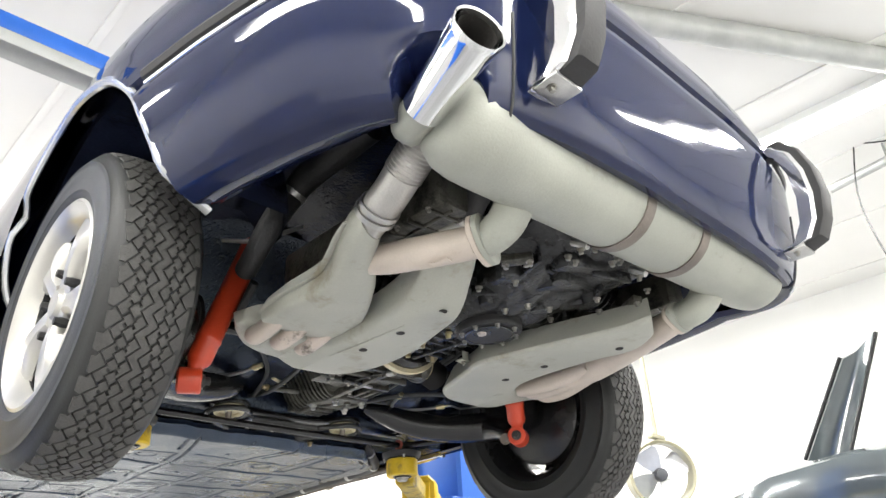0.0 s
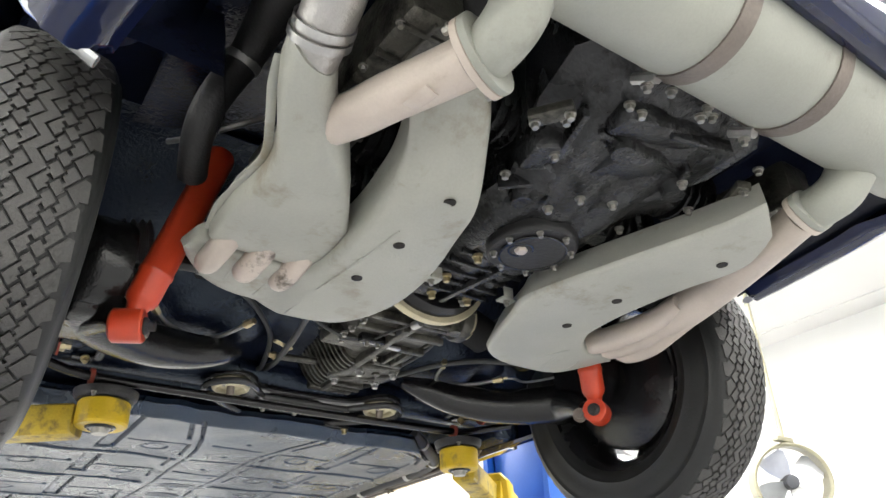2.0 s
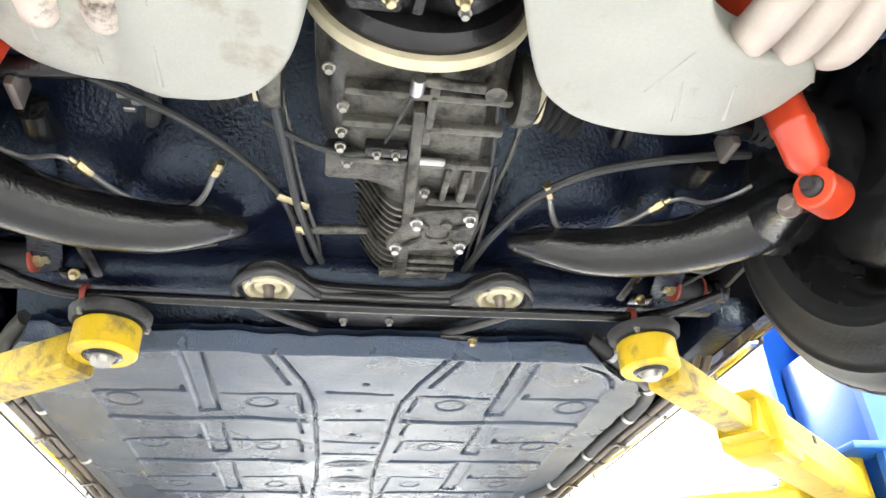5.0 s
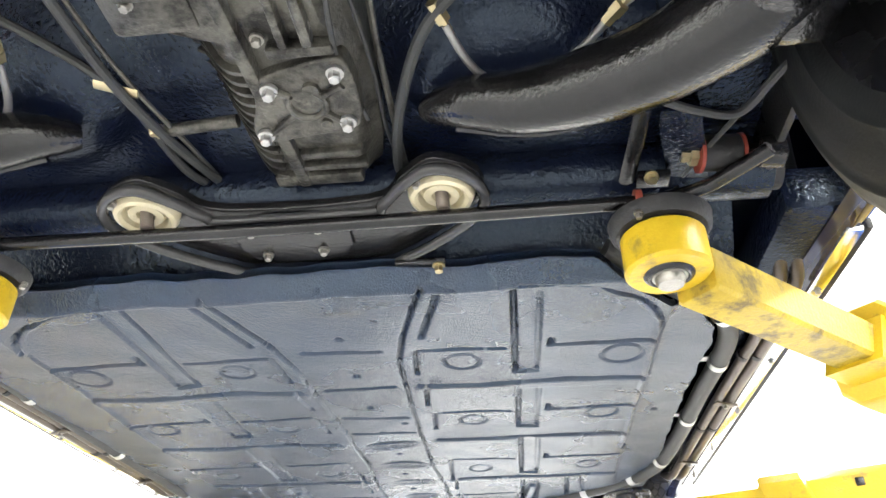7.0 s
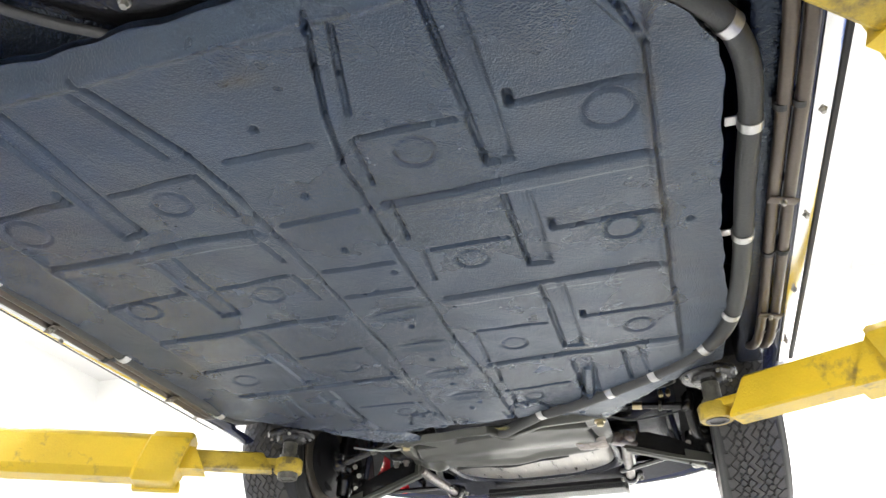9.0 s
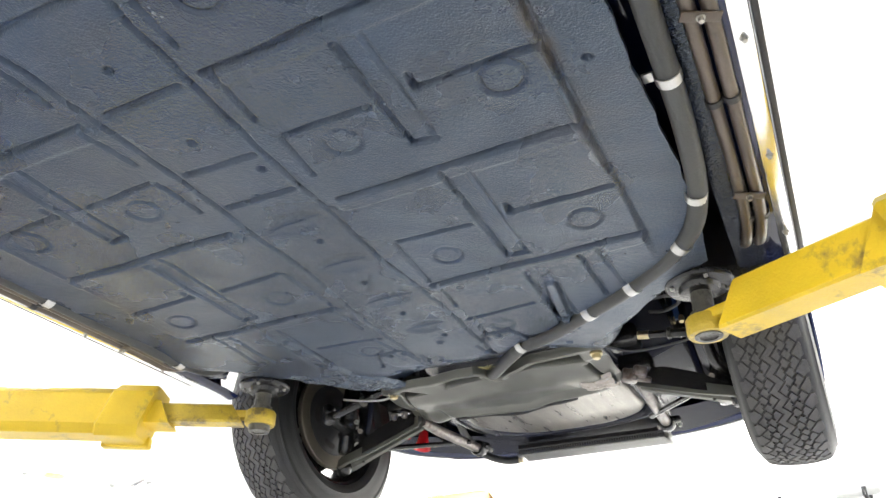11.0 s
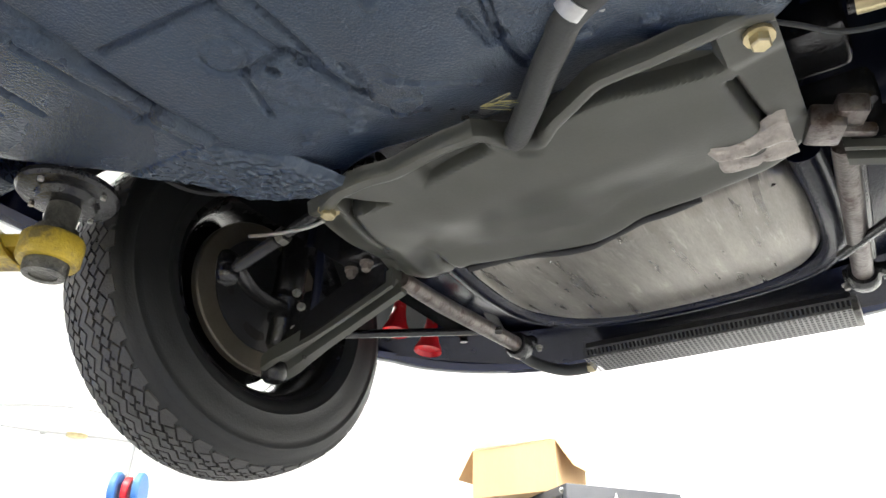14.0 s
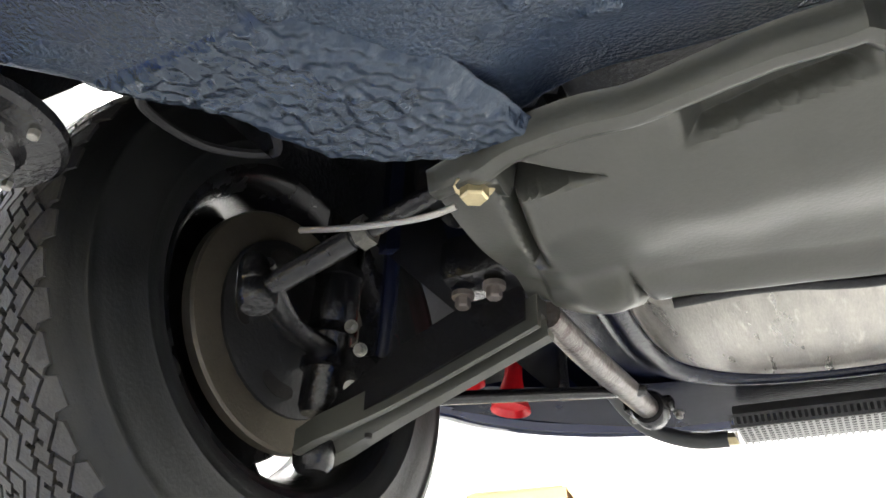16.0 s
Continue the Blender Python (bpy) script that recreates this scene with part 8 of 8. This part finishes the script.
for dy in (-1.2, 0.3):
    for dx in (0.0, 0.9):
        box(bm, (C0.x + dx, C0.y + dy, (C0.z - 0.55) / 2), (0.12, 0.12, C0.z - 0.55), bevel=0.01)
part("lift_leg", bm, BLUE, nxt, "blue lift legs below the car")

# conduit with a drop cord under the ceiling, and one more run above the bumper
def conduit(name, a, b, r, label):
    bm = bmesh.new()
    tube(bm, [a, b], r, 12, 1)
    return tagged(part(name, bm, BEAM_GREY, None, label), category="conduit")


c1, c2 = E_ + Vector((0.875, 0.195, 0.442)) * 6.6, E_ + Vector((0.881, 0.139, 0.451)) * 6.6
dv = (c2 - c1).normalized()
rail = thing("ceiling_rail", c1, "grey steel rail under the ceiling with a hanging cord", "rail")
bm = bmesh.new()
tube(bm, [c1 - dv * 0.05, c1 + dv * 4.0], 0.035, 12, 1)
part("rail", bm, BEAM_GREY, rail)
bm = bmesh.new()
k1 = E_ + Vector((0.863, 0.16, 0.479)) * 6.6
tube(bm, [k1, k1 + Vector((0.02, 0.1, -0.5)), k1 + Vector((0.05, 0.02, -1.2))], 0.006, 8, 5)
tube(bm, [k1, k1 + dv * 0.25 + Vector((0, 0, -0.12)), k1 + dv * 0.5 + Vector((0, 0, -0.10))], 0.006, 8, 5)
part("cord", bm, BLACK_MATT, rail, "thin black hanging cord")
bm = bmesh.new()
tube(bm, [c1 + dv * 0.4, (c1.x + dv.x * 0.4, c1.y + dv.y * 0.4, CEIL_Z)], 0.012, 8, 1)
tube(bm, [c1 + dv * 3.4, (c1.x + dv.x * 3.4, c1.y + dv.y * 3.4, CEIL_Z)], 0.012, 8, 1)
part("hanger_rod", bm, BEAM_GREY, rail)
p1 = E_ + Vector((0.67, 0.316, 0.672)) * 4.55
conduit("ceiling_duct", (p1.x - 1.0, p1.y + 0.55, CEIL_Z - 0.08), (p1.x + 2.5, p1.y - 1.4, CEIL_Z - 0.08), 0.08, "round grey duct along the ceiling")
conduit("ceiling_conduit", (-3.6, 3.4, CEIL_Z - 0.02), (-0.9, 1.2, CEIL_Z - 0.02), 0.02, "thin grey conduit on the ceiling")
conduit("ceiling_conduit", (-3.0, 4.4, CEIL_Z - 0.02), (-0.3, 1.6, CEIL_Z - 0.02), 0.02, "thin grey conduit on the ceiling")

# hose reel on a wall arm beyond the left front wheel
RC = Vector((0.67, 1.11, 1.08)) + Vector((-0.799, 0.575, 0.178)) * 5.2 - Vector((0, 0, 0.07))
reel = thing("hose_reel", (RC.x, RC.y, RC.z), "blue and red hose reel hanging from a swivel arm", "hose reel")
for dx, mt, r, lab in ((-0.05, REEL_BLUE, 0.11, "blue reel cheek"), (0.05, REEL_BLUE, 0.11, "blue reel cheek"), (0.0, RED, 0.085, "red coiled hose")):
    bm = bmesh.new()
    revolve(bm, [(0.0, -0.02), (r * 0.92, -0.02), (r, -0.012), (r, 0.012), (r * 0.92, 0.02), (0, 0.02)], 36, axis_pose(RC + Vector((dx, dx * 0.8, 0)), (0.75, 0.6, 0)))
    part("cheek" if mt is REEL_BLUE else "coil", bm, mt, reel, lab)
bm = bmesh.new()
for dx in (-0.04, 0.04):
    tube(bm, [RC + Vector((dx, 0, 0.02)), RC + Vector((dx, 0, 0.30))], 0.012, 8, 1)
tube(bm, [RC + Vector((-0.06, 0, 0.30)), RC + Vector((0.06, 0, 0.34)), RC + Vector((0.10, 0, 0.30))], 0.02, 8, 2)
tube(bm, [RC + Vector((0.06, 0, 0.34)), RC + Vector((-0.10, -0.1, 0.42)), RC + Vector((-0.45, -0.45, 0.45)), (X0, RC.y - 1.0, RC.z + 0.5)], 0.008, 8, 4)
part("swivel_arm", bm, BEAM_GREY, reel, "thin grey swivel arm")
bm = bmesh.new()
box(bm, (X0 + 0.02, RC.y - 1.0, RC.z + 0.5), (0.04, 0.12, 0.16), bevel=0.004)
part("wall_plate", bm, BEAM_GREY, reel)

# thin air line along the wall, with a brass coupling
wp = thing("air_line", (X0 + 0.06, 4.9, 2.70), "thin grey air line with a brass coupling along the wall", "air line")
bm = bmesh.new()
tube(bm, [(X0 + 0.06, 3.6, 2.60), (X0 + 0.06, 4.40, 2.648), (X0 + 0.06, 4.92, 2.704), (X0 + 0.06, 5.38, 2.760), (X0 + 0.06, 6.2, 2.80)], 0.010, 10, 4)
part("pipe", bm, BEAM_GREY, wp)
bm = bmesh.new()
revolve(bm, [(0.0, -0.10), (0.018, -0.09), (0.024, -0.05), (0.024, 0.05), (0.018, 0.09), (0.0, 0.10)], 8, axis_pose((X0 + 0.06, 4.92, 2.704), (0, 1, 0.12)))
part("coupling", bm, BRASS, wp, "brass coupling")
for y, z in ((3.9, 2.617), (4.66, 2.675), (5.6, 2.774)):
    bm = bmesh.new()
    box(bm, (X0 + 0.03, y, z), (0.07, 0.03, 0.03), bevel=0.004)
    part("wall_clip", bm, BEAM_GREY, wp)

# tubular frame and a grey canister beyond the right front wheel
E2 = Vector((0.618, 1.267, 1.097))
fr = thing("tube_frame_rack", (0.35, 4.9, 0.0), "black tubular frame rack by the door", "rack")
a, b = E2 + Vector((-0.038, 0.978, 0.2035)) * 3.9, E2 + Vector((0.055, 0.978, 0.2065)) * 3.9
bm = bmesh.new()
tube(bm, [(a.x - 0.03, a.y, 0.0), (a.x - 0.03, a.y, a.z - 0.06), (a.x - 0.02, a.y, a.z - 0.012), (a.x + 0.03, a.y, a.z), (b.x - 0.03, b.y, b.z), (b.x + 0.02, b.y, b.z - 0.012), (b.x + 0.03, b.y, b.z - 0.06), (b.x + 0.03, b.y, 0.0)], 0.012, 10, 3)
part("frame_tube", bm, BLACK_PAINT, fr)
can = E2 + Vector((0.045, 0.974, 0.226)) * 4.4
cn = thing("wall_canister", can, "grey metal canister on a black post", "canister")
bm = bmesh.new()
revolve(bm, [(0, -0.12), (0.055, -0.12), (0.06, -0.10), (0.06, 0.10), (0.055, 0.12), (0, 0.12)], 24, axis_pose(can + Vector((0.02, 0, 0)), (1, 0, 0.1)))
part("can", bm, BEAM_GREY, cn)
bm = bmesh.new()
tube(bm, [(can.x + 0.08, can.y, 0), (can.x + 0.08, can.y, can.z)], 0.02, 8, 1)
part("post", bm, BLACK_PAINT, cn)
